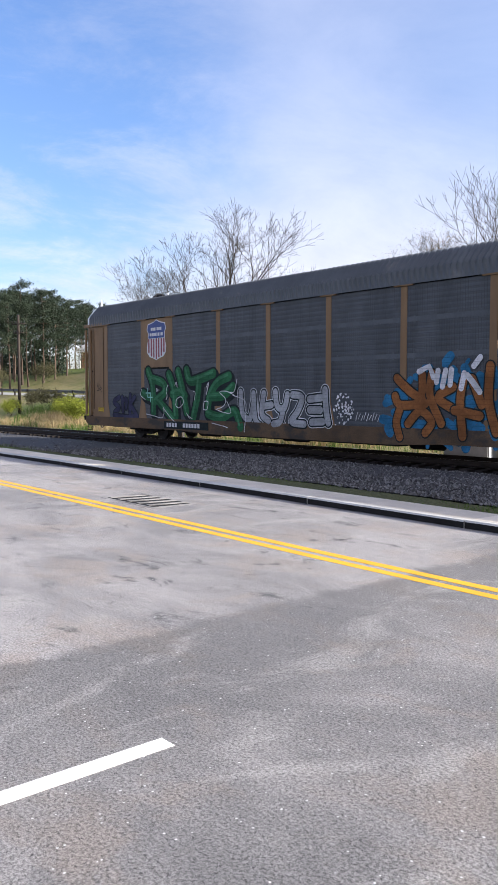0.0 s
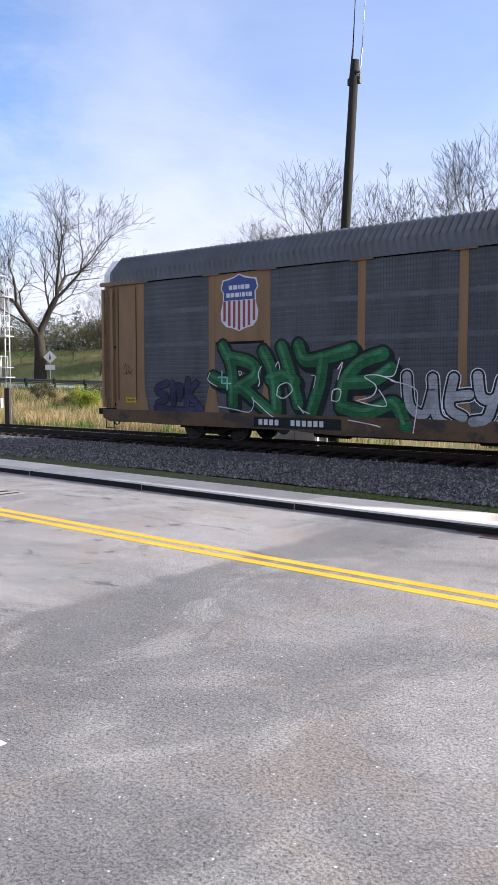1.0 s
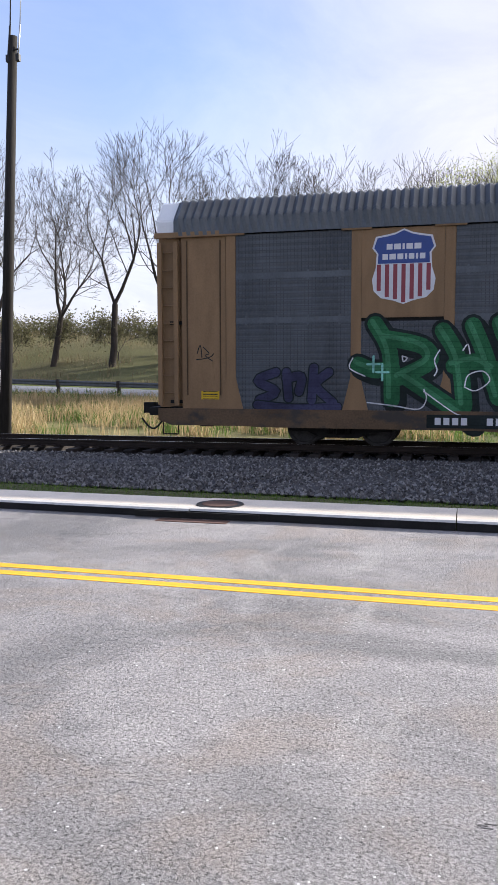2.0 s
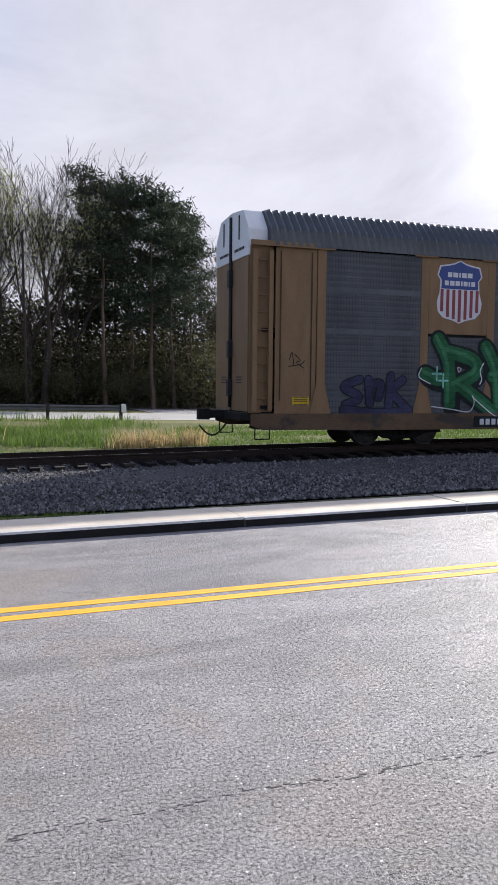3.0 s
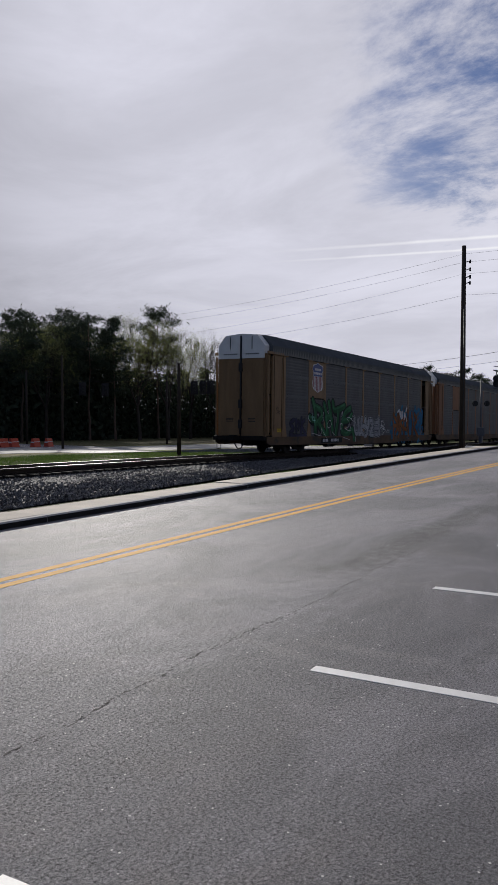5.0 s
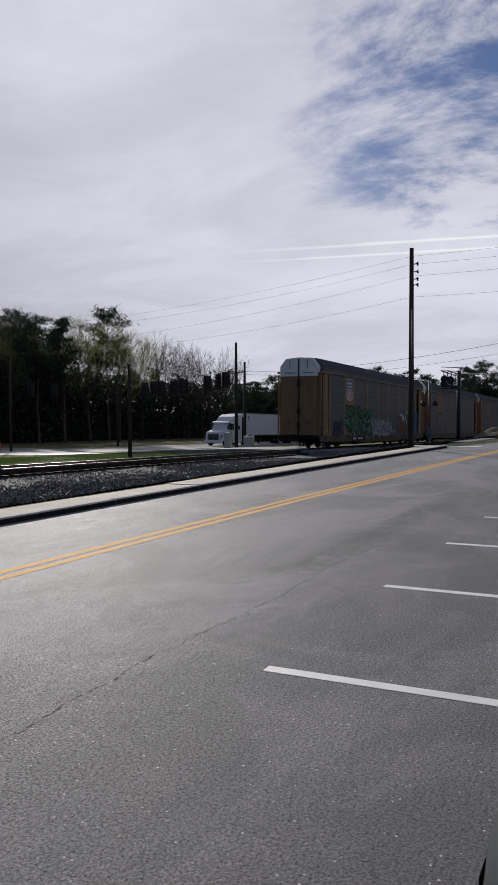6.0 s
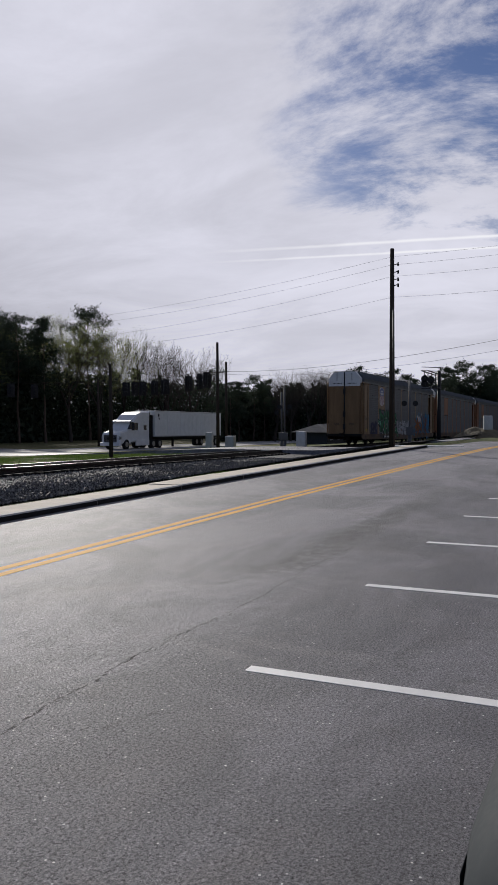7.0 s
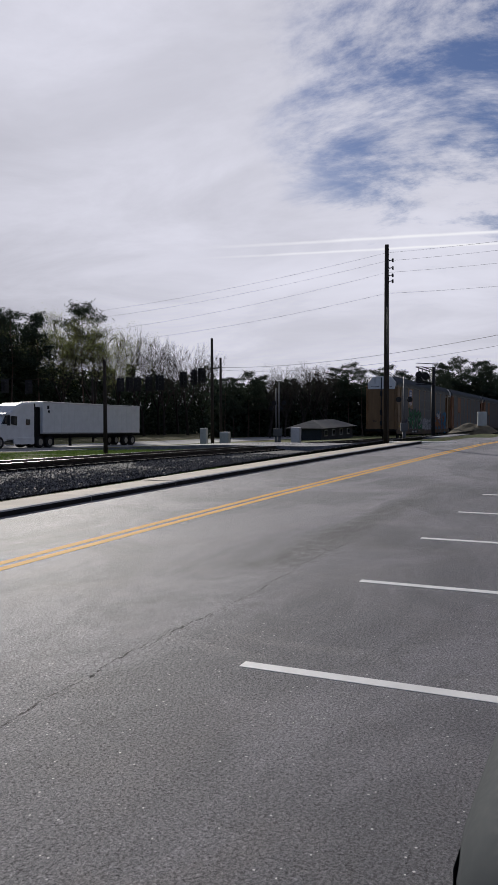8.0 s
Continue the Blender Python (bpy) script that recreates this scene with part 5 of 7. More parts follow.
# left of the view: the big tree, bare tops behind the train, pines on the hill
put_el(BIG_OAK, 16.0, 52.3, 92, 13.4, turn=359)
for k, (az, d, el) in enumerate([(57.2, 88, 9.5), (32.0, 70, 15.2), (28.4, 72, 14.2), (24.4, 70, 16.6), (20.6, 70, 16.4), (16.4, 72, 14.8), (12.8, 70, 15.5), (46.4, 95, 9), (44.2, 100, 8.6), (10.0, 70, 15.5), (5.5, 72, 14.5), (48.2, 92, 7.5), (-5.2, 62, 15.4), (-7.6, 64, 15.2), (-2.8, 64, 15.0), (-0.4, 63, 14.6)]):
    put_el(BARES[k % 3], 15.0, az, d, el)
for k, (az, d, el) in enumerate([(34.6, 76, 11.0), (36.8, 78, 11.4), (55.0, 110, 6.5), (8, 80, 12.5)]):
    put_el(BUDDED[k % 2], 13.0, az, d, el)
for k, (az, d, el) in enumerate([(-1.6, 60, 14.0), (-4.2, 62, 13.4), (2.2, 64, 12.5), (0.2, 66, 13), (-28.5, 104, 6.5), (6.0, 68, 11), (-6.0, 70, 12)]):
    put_el(SPRING[k % 2], 15.0, az, d, el)
for k, (az, d, el) in enumerate([(61.5, 240, 5.4), (62.9, 158, 6.6), (64.0, 146, 7.0), (65.4, 150, 7.3), (66.8, 155, 6.8), (68.2, 150, 7.0), (60.2, 250, 4.6), (59.0, 255, 4.6), (57.5, 250, 4.6), (62.2, 230, 5.6), (64.7, 165, 6.6), (56, 190, 4.8), (43.6, 130, 7.5), (42.4, 128, 6.2), (66.2, 142, 6.5), (70, 150, 6.5), (67.5, 145, 6.4), (63.5, 160, 6.0), (61.0, 168, 6.0), (61.4, 176, 5.8), (62.4, 150, 6.2), (63.2, 148, 6.6), (64.5, 152, 6.8), (65.9, 158, 6.9), (66.9, 148, 6.6), (65.0, 144, 6.2), (66.0, 165, 6.9), (63.8, 170, 6.9), (67.4, 160, 7.0), (58.2, 235, 6.0), (59.6, 228, 6.2), (60.8, 232, 6.2), (61.8, 226, 6.4), (62.6, 236, 6.3), (57.0, 240, 5.8), (56.2, 244, 5.6), (60.0, 245, 5.8), (61.2, 246, 6.0), (58.8, 240, 6.1)]):
    put_el(PINES[k % 3], 16.0, az, d, el)
put_el(LEAFY, 12.0, 39.4, 80, 8.8)
put_el(LEAFY, 12.0, 40.6, 84, 6.2)
put_el(LEAFY, 12.0, 44.2, 90, 4.6)
# pines beside and behind the shops
for k, (az, d, el) in enumerate([(-9.4, 62, 13.2), (-11.2, 64, 12.8), (-12.7, 62, 12.0), (-14.2, 64, 11), (-15.6, 66, 9.5), (-10.2, 72, 12.5), (-21.3, 92, 8.2), (-15.2, 74, 11), (-13.4, 76, 11.5), (-33.0, 96, 5.8), (-34.6, 98, 6.0), (-8.2, 70, 12.5)]):
    put_el(PINES[k % 3], 16.0, az, d, el)
put_el(BARES[1], 15.0, -18.0, 72, 10.8)
put_el(BARES[2], 15.0, -36.6, 100, 6.2)
rw = random.Random(12)
SKYLINE = ((16, 20, 23, 26, 30, 36, 40, 45, 50, 54, 57, 60, 62, 64, 66, 70, 74, 78, 80.7, 85, 89), (9.0, 6.0, 5.0, 6.0, 5.2, 5.4, 5.2, 6.4, 6.9, 7.0, 6.0, 5.1, 5.0, 2.2, 2.2, 2.7, 2.6, 2.3, 3.1, 2.8, 2.8))
for row in range(3):
    az = 18.5
    while az < 62.5:
        az += rw.uniform(0.9, 1.9) if az < 50 else rw.uniform(1.3, 2.1)
        if az > 50.5 and row > 1:
            break
        y = (86 if az < 43 else 73) + row * 8 + rw.uniform(-2, 2)
        el = lerp(az, *SKYLINE) * rw.uniform(0.80, 1.02) * (1.0 - 0.04 * row)
        kind = rw.random()
        d = y / math.cos(radians(az))
        if az > 57.0:
            put_el(BARES[rw.randrange(3)], 15.0, -az, d, el)
        elif kind < (0.8 if az < 50 else 0.15):
            put_el(PINES[rw.randrange(3)], 16.0, -az, d, el)
        elif kind < 0.85 and az < 46:
            put_el(BARES[rw.randrange(3)], 15.0, -az, d, el)
        else:
            put_el(SPRING[rw.randrange(2)], 15.0, -az, d, el)
for az, d, el in ((67.2, 128, 2.6), (68.3, 131, 3.1), (69.4, 130, 3.0), (70.3, 134, 3.2), (71.2, 136, 2.9)):
    put_el(BARES[rw.randrange(3)], 15.0, -az, d, el)
az = 63.0
while az < 88:
    az += rw.uniform(0.5, 1.1)
    d = 125 + (az - 63) * 2.2 + rw.uniform(-8, 8)
    el = lerp(az, *SKYLINE) * rw.uniform(0.78, 1.05)
    if 66.5 < az < 71.5:
        put_el(BARES[rw.randrange(3)], 15.0, -az, d, el)
    else:
        put_el(PINES[rw.randrange(3)], 16.0, -az, d, el)


def thicket(name, bearings, near, deep, share, n, size, mat, seed, label):
    """Many small leaves that fill a wood from the ground up, below its skyline."""
    rnd = np.random.default_rng(seed)
    spots = []
    for i in range(n):
        az = rnd.uniform(*bearings)
        y = near(az) + rnd.uniform(0, deep)
        d = y / math.cos(radians(az)) if az < 63 else near(az) + rnd.uniform(0, deep)
        x, y = place(-az, d)
        g = ground_z(x, y)
        top = EYE[2] + math.tan(radians(lerp(az, *SKYLINE))) * d * share * (0.75 + 0.5 * noise.noise((az * 1.3, 2.0, seed)))
        spots.append((x, y, g + (top - g) * rnd.random() ** 1.3))
    tagged(new(name, leaf_mesh(name, spots, 3, 0.5, size, mat, seed)), label, "woods", kind="stuff")


thicket("woods_edge", (50.5, 63), lambda az: 80, 10, 0.48, 11000, 0.42, NEEDLES, 38, "dark low growth under leafless trees by the highway")
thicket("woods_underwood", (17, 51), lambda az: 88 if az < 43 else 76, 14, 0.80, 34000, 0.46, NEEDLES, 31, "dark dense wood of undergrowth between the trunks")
thicket("roadside_thicket", (-9, 18.5), lambda az: 61, 9, 0.40, 20000, 0.13, SCRUB, 33, "brown and olive thicket under the roadside trees")
thicket("roadside_undergrowth", (-2, 18.5), lambda az: 67, 9, 0.80, 26000, 0.17, SHADE_LEAF, 37, "dense undergrowth in shade tones between the roadside trunks")
thicket("bank_thicket", (-62, -9), lambda az: 80, 8, 0.50, 16000, 0.16, SCRUB, 34, "brown leafless thicket along the top of the bank")
thicket("evergreen_thicket", (-57, -46), lambda az: 76, 6, 0.62, 6000, 0.16, NEEDLES, 35, "dark evergreen shrubs beneath the old tree")
thicket("hill_woods", (-74, -62.4), lambda az: 70, 8, 0.6, 7000, 0.34, NEEDLES, 36, "dark lower growth of the pine wood on the hill")
thicket("far_woods", (62.5, 89), lambda az: 128 + (az - 63) * 2.2, 14, 0.78, 18000, 0.5, NEEDLES, 32, "dark far line of woods past the crossing")


def shrub(seed, h, w, mat, label):
    segs, tips = limbs(seed, h, trunk=0.12, spread=0.75, radius=0.05, depth=5)
    return plant("shrub", label, "shrub", frustum_mesh("trunk", segs, BARK), leaf_mesh("crown", tips, 12, 0.16 * h / 2, 0.07, mat, seed))


SHRUBS = [shrub(101, 2.2, 2.2, FRESH, "bright yellow-green bush in new leaf"), shrub(102, 2.0, 2.4, SCRUB, "brown tangled thicket bush with bare twigs"), shrub(103, 3.0, 2.4, SCRUB, "tall brown scrub bush with thin leaves")]
for k, x, y, h in [(0, -35.0, 30, 1.6), (0, -36.4, 31.0, 1.3), (1, -42, 33, 1.0), (1, -38, 32, 1.0), (1, -33, 31.5, 0.9), (1, -27, 31, 0.7), (1, -23, 30, 0.7), (0, -51.0, 27.2, 2.1), (0, -52.6, 28.0, 1.7), (0, -58.5, 30.0, 1.5), (0, -60.5, 31.0, 1.3), (1, -56, 31, 1.7), (1, -62, 32, 1.6), (1, -66, 33, 1.9), (1, -70, 33, 1.8), (1, -59, 34, 1.8), (1, -53, 33, 1.6), (1, -49, 32, 1.5), (1, -46, 31, 1.3), (1, -63, 36, 1.8), (1, -68, 30, 1.4), (0, -67, 29.5, 1.6), (1, -44, 34, 1.3), (1, -39, 35, 1.2)]:
    put_tree(SHRUBS[k], x, y, h, own=(2.2, 2.0, 3.0)[k])
for k, az, d, h in [(0, 43.2, 98, 5.0), (0, 44.3, 100, 4.6), (0, 41.2, 96, 4.8), (2, 46, 104, 5), (2, 48, 106, 5), (2, 50, 108, 5), (2, 53.5, 112, 4.5), (2, 38.8, 98, 5), (2, 36.6, 96, 4.5), (2, 34, 94, 4.5), (2, 55, 114, 4.5), (2, 1, 62, 3.2), (2, -3, 61, 3.2), (2, -6, 62, 3), (2, -9, 64, 3.4), (2, -12, 66, 3.2), (2, 4, 64, 3.5), (2, 8, 66, 4), (2, 57, 150, 5), (2, 64, 140, 4), (2, 67, 140, 4), (2, 12, 68, 4), (2, 16, 70, 4), (2, 20, 70, 4), (2, 24, 72, 4), (2, 28, 74, 4), (2, 31, 75, 4), (2, 58, 95, 4), (2, 56, 93, 4), (2, -11, 62, 3), (2, -14, 66, 3.5), (2, 42, 100, 4.5)]:
    x, y = place(az, d)
    put_tree(SHRUBS[k], x, y, h, own=(2.2, 2.0, 3.0)[k])


def blades(name, n, area, hmin, hmax, mat, seed, label, clump=0.25, lean=0.3, width=0.012):
    """Grass as bent blades in clumps."""
    rnd = np.random.default_rng(seed)
    x0, x1, y0, y1 = area
    k = max(1, n // 14)
    cx, cy = rnd.uniform(x0, x1, k), rnd.uniform(y0, y1, k)
    keep = np.array([noise.noise((a * 0.22, b * 0.35, seed)) > -0.12 for a, b in zip(cx, cy)])
    cx, cy = cx[keep], cy[keep]
    x = np.repeat(cx, 14) + rnd.normal(0, clump, len(cx) * 14)
    y = np.clip(np.repeat(cy, 14) + rnd.normal(0, clump, len(cx) * 14), y0, y1)
    z = np.array([ground_z(a, b) - 0.03 for a, b in zip(x, y)])
    m = len(x)
    h = rnd.uniform(hmin, hmax, m)
    a = rnd.uniform(0, math.tau, m)
    dx, dy = np.cos(a) * width, np.sin(a) * width
    bx, by = rnd.normal(0, lean, m) * h, rnd.normal(0, lean, m) * h
    p0 = np.stack([x - dx, y - dy, z], 1)
    p1 = np.stack([x + dx, y + dy, z], 1)
    p2 = np.stack([x + dx * 0.8 + bx * 0.35, y + dy * 0.8 + by * 0.35, z + h * 0.6], 1)
    p3 = np.stack([x - dx * 0.8 + bx * 0.35, y - dy * 0.8 + by * 0.35, z + h * 0.6], 1)
    p4 = np.stack([x + bx, y + by, z + h], 1)
    pts = np.stack([p0, p1, p2, p3, p4], 1).reshape(-1, 3).tolist()
    faces = []
    for i in range(m):
        j = i * 5
        faces += [(j, j + 1, j + 2, j + 3), (j + 3, j + 2, j + 4)]
    me = bpy.data.meshes.new(name)
    me.from_pydata(pts, [], faces)
    me.materials.append(mat)
    tagged(new(name, me), label, "grass", kind="stuff")


blades("dry_grass", 50000, (-62, 1, 25.0, 37.0), 0.3, 0.85, STRAW, 1, "tall dry straw-coloured grass beside the tracks")
blades("weeds", 46000, (-70, 8, 25.0, 41.0), 0.15, 0.6, GREENBLADE, 2, "green spring weeds among dry grass")
blades("grass_tufts", 80000, (0, 56, 24.2, 36.0), 0.06, 0.22, GREENBLADE, 3, "short green grass with tufts beside the tracks", 0.4, 0.6)
blades("verge_grass", 34000, (-34, 1, 9.6, 11.3), 0.03, 0.08, GREENBLADE, 4, "thin green grass along the sidewalk", 0.25, 0.5, 0.006)
blades("corner_grass", 16000, (24, 42, 9.6, 12.5), 0.05, 0.16, GREENBLADE, 8, "rough grass at the corner by the crossing", 0.3, 0.5, 0.008)
blades("edge_grass", 9000, (0, 30, 9.45, 9.9), 0.03, 0.08, GREENBLADE, 7, "thin fringe of grass behind the sidewalk", 0.15, 0.5, 0.006)
blades("bank_grass", 22000, (-90, -2, 54.5, 82), 0.3, 0.8, DULL_STRAW, 5, "dull dry grass on the bank beyond the highway", 0.5)
blades("straw_tufts", 1500, (4.5, 7.4, 25.0, 26.8), 0.3, 0.8, STRAW, 6, "clumps of tan dry grass beside the rails", 0.2)

# ---------- beside the tracks ----------
LAMP_RED = surface("red_lens", (0.25, 0.02, 0.02), 0.9, 1.1, 5, 50, 0.3)
SIGN_YELLOW = surface("yellow_sign_sheet", (0.78, 0.52, 0.02), 0.9, 1.05, 3, 40, 0.5)
BRICK = surface("red_brick", (0.32, 0.12, 0.08), 0.8, 1.15, 2, 30, 0.85)
SHINGLE = surface("grey_shingles", (0.10, 0.10, 0.105), 0.8, 1.2, 2, 25, 0.9)
DARK_WALL = surface("dark_painted_wall", (0.05, 0.055, 0.06), 0.8, 1.2, 1, 20, 0.8)
FASCIA = surface("dark_roof_fascia", (0.035, 0.045, 0.055), 0.8, 1.2, 1, 20, 0.8)
GLASS = glass("window_glass")
CAR_WHITE = surface("white_car_paint", (0.62, 0.63, 0.65), 0.97, 1.02, 2, 40, 0.25, 0.1, 0.0)
CAR_BLACK = surface("black_car_paint", (0.012, 0.012, 0.015), 0.9, 1.1, 2, 40, 0.2, 0.2, 0.0)
CAR_GREY = surface("dusty_blue_grey_car_paint", (0.05, 0.058, 0.064), 0.9, 1.1, 2, 40, 0.8, 0.0, 0.0)
TYRE = surface("tyre_rubber", (0.018, 0.018, 0.018), 0.8, 1.2, 6, 60, 0.85)
RIM = surface("alloy_rim", (0.35, 0.35, 0.36), 0.9, 1.1, 6, 60, 0.35, 0.9, 0.0)
ORANGE = surface("orange_plastic", (0.55, 0.09, 0.05), 0.85, 1.1, 3, 40, 0.5)
DIRT = surface("bare_earth", (0.095, 0.08, 0.052), 0.6, 1.4, 1.2, 25, 0.95, bump=0.6, depth=0.05)
TARRED = surface("tarred_pole_wood", (0.022, 0.02, 0.018), 0.6, 1.5, 3, 40, 0.95, streak=(8, 8, 0.6))
MAST_GREY = surface("weathered_grey_steel", (0.12, 0.12, 0.125), 0.8, 1.2, 4, 40, 0.6, 0.4)
WIRE = surface("black_cable", (0.02, 0.02, 0.022), 0.9, 1.1, 5, 50, 0.7)


def mast():
    x, y = -14.6, 23.6
    z = ground_z(x, y)
    m = thing("antenna_pole", "tall dark leaning wooden pole with two whip antennas", "pole", pose(x, y, z - 0.2))
    top = Vector((0.55, 0.3, 13.1))
    bm = bmesh.new()
    tube(bm, (0, 0, 0), top, 0.20, 0.14, 12)
    part("pole", bm, TARRED, m)
    for dx, h, r in ((-0.13, 3.6, 0.022), (0.22, 2.9, 0.016)):
        bm = bmesh.new()
        a = top + Vector((dx, -0.1, -0.7))
        tube(bm, a, a + Vector((0.1, 0, 1.0)), r * 1.8, r * 1.5, 6)
        tube(bm, a + Vector((0.1, 0, 1.0)), a + Vector((0.22, 0, h)), r, r * 0.5, 6)
        part("antenna", bm, GALV_LIGHT if dx > 0 else BLACKMETAL, m)
        bm = bmesh.new()
        tube(bm, top + Vector((0, -0.1, -0.45)), a + Vector((0.02, 0, 0.25)), 0.03, seg=6)
        box(bm, a.x - 0.06, a.x + 0.06, a.y - 0.06, a.y + 0.06, a.z - 0.12, a.z + 0.1)
        part("bracket", bm, BLACKMETAL, m)
    # equipment cabinet and dish
    c = thing("equipment_cabinet", "pale grey steel trackside equipment cabinet", "cabinet", pose(-15.75, 23.5, ground_z(-15.7, 23.5) - 0.05))
    bm = bmesh.new()
    box(bm, -0.9, 0.9, -0.5, 0.5, 0.12, 2.25, 0, 0.03)
    part("body", bm, GALV_LIGHT, c)
    for u in (-0.86, 0.02):
        bm = bmesh.new()
        box(bm, u, u + 0.84, -0.53, -0.5, 0.25, 2.1, 0, 0.008)
        d = part("door", bm, GALV_LIGHT, c)
        bm = bmesh.new()
        box(bm, u + (0.72 if u < 0 else 0.06), u + (0.78 if u < 0 else 0.12), -0.57, -0.53, 1.05, 1.35, 0, 0.01)
        part("handle", bm, BLACKMETAL, d)
    bm = bmesh.new()
    box(bm, -0.97, 0.97, -0.57, 0.57, 2.25, 2.32, 0, 0.02)
    part("lid", bm, GALV_LIGHT, c)
    bm = bmesh.new()
    box(bm, -1.0, 1.0, -0.6, 0.6, -0.2, 0.12)
    part("plinth", bm, CONCRETE, c)
    d = thing("satellite_dish", "white dish antenna on a short steel post", "dish antenna", pose(-16.9, 23.6, ground_z(-16.9, 23.6) - 0.1, 0, 0, 28))
    bm = bmesh.new()
    tube(bm, (0, 0, 0), (0, 0, 2.95), 0.04, seg=8)
    part("post", bm, GALV_LIGHT, d)
    bm = bmesh.new()
    rings = []
    for k in range(5):
        r = 0.62 * k / 4
        rings.append([bm.verts.new((0.10 + 0.35 * (r ** 2), r * 0.8 * math.cos(a), 3.05 + r * math.sin(a))) for a in [i * math.tau / 20 for i in range(20)]])
    for a, b in zip(rings[1:], rings[2:]):
        for i in range(20):
            bm.faces.new((a[i], a[(i + 1) % 20], b[(i + 1) % 20], b[i]))
    bm.faces.new(rings[1])
    bmesh.ops.remove_doubles(bm, verts=bm.verts, dist=1e-5)
    ob = part("reflector", bm, WHITE, d)
    ob.modifiers.new("thick", "SOLIDIFY").thickness = 0.02
    bm = bmesh.new()
    tube(bm, (0.1, 0, 2.75), (0.75, 0, 2.95), 0.015, seg=6)
    tube(bm, (0.1, 0, 3.05), (0.75, 0, 2.95), 0.015, seg=6)
    box(bm, 0.72, 0.84, -0.05, 0.05, 2.9, 3.0)
    part("feed_arm", bm, GALV_LIGHT, d)


def signal_head(parent, x, y, z, lamps=3, way=-1):
    """Dark target with hooded lamps, facing along x."""
    bm = bmesh.new()
    h = 0.36 * lamps + 0.2
    prism(bm, [(y + 0.36 * math.cos(a), z + (h / 2 - 0.36 if math.sin(a) > 0 else -h / 2 + 0.36) + 0.36 * math.sin(a)) for a in [i * math.tau / 20 for i in range(20)]], "x", x - 0.03, x + 0.03)
    for k in range(lamps):
        zz = z + (k - (lamps - 1) / 2) * 0.36
        for i in range(9):
            a0, a1 = math.pi * (i / 9 * 1.2 - 0.1), math.pi * ((i + 1) / 9 * 1.2 - 0.1)
            tube(bm, (x + way * 0.02, y + 0.14 * math.cos(a0), zz + 0.14 * math.sin(a0)), (x + way * 0.30, y + 0.14 * math.cos(a0), zz + 0.14 * math.sin(a0)), 0.03, seg=4)
    box(bm, x - way * 0.22 - 0.18, x - way * 0.22 + 0.18, y - 0.2, y + 0.2, z - h / 2 + 0.1, z + h / 2 - 0.1, 0, 0.02)
    part("signal_head", bm, BLACKMETAL, parent)


def railway_signal():
    x, y = -34.2, 23.6
    s = thing("railway_signal", "silver railway signal mast with three dark signal heads", "railway signal", pose(x, y, ground_z(x, y) - 0.1, 0, 0, 18))
    bm = bmesh.new()
    tube(bm, (0, 0, 0), (0, 0, 7.6), 0.11, 0.09, 12)
    part("mast", bm, GALV_LIGHT, s)
    for z in (3.1, 5.1, 7.0):
        signal_head(s, -0.55, 0.0, z)
        bm = bmesh.new()
        box(bm, -0.5, 0.0, -0.05, 0.05, z - 0.05, z + 0.05)
        part("bracket", bm, GALV_LIGHT, s)
        bm = bmesh.new()
        for u in (0.25, 0.62):
            pipe(bm, [(u, -0.3, z - 0.55), (u, -0.3, z + 0.45), (u, 0.3, z + 0.45), (u, 0.3, z - 0.55)], 0.022)
        pipe(bm, [(0.1, -0.3, z - 0.1), (0.95, -0.3, z - 0.1), (0.95, 0.3, z - 0.1)], 0.022)
        box(bm, 0.1, 1.0, -0.35, 0.35, z - 0.60, z - 0.55)
        part("platform", bm, GALV_LIGHT, s)
    bm = bmesh.new()
    for u in (0.72, 0.98):
        tube(bm, (u, 0, 0), (u, 0, 7.2), 0.025, seg=6)
    part("ladder_rail", bm, GALV_LIGHT, s)
    for k in range(20):
        bm = bmesh.new()
        tube(bm, (0.72, 0, 0.4 + k * 0.34), (0.98, 0, 0.4 + k * 0.34), 0.014, seg=5)
        part("rung", bm, GALV_LIGHT, s)
    bm = bmesh.new()
    box(bm, 0.10, 0.42, -0.16, 0.16, 1.0, 1.5, 0, 0.02)
    part("junction_box", bm, WHITE, s)
    bm = bmesh.new()
    box(bm, 0.7, 0.98, -0.13, 0.13, 0, 2.0, 0, 0.02)
    part("relay_post", bm, POLE_WOOD, s)


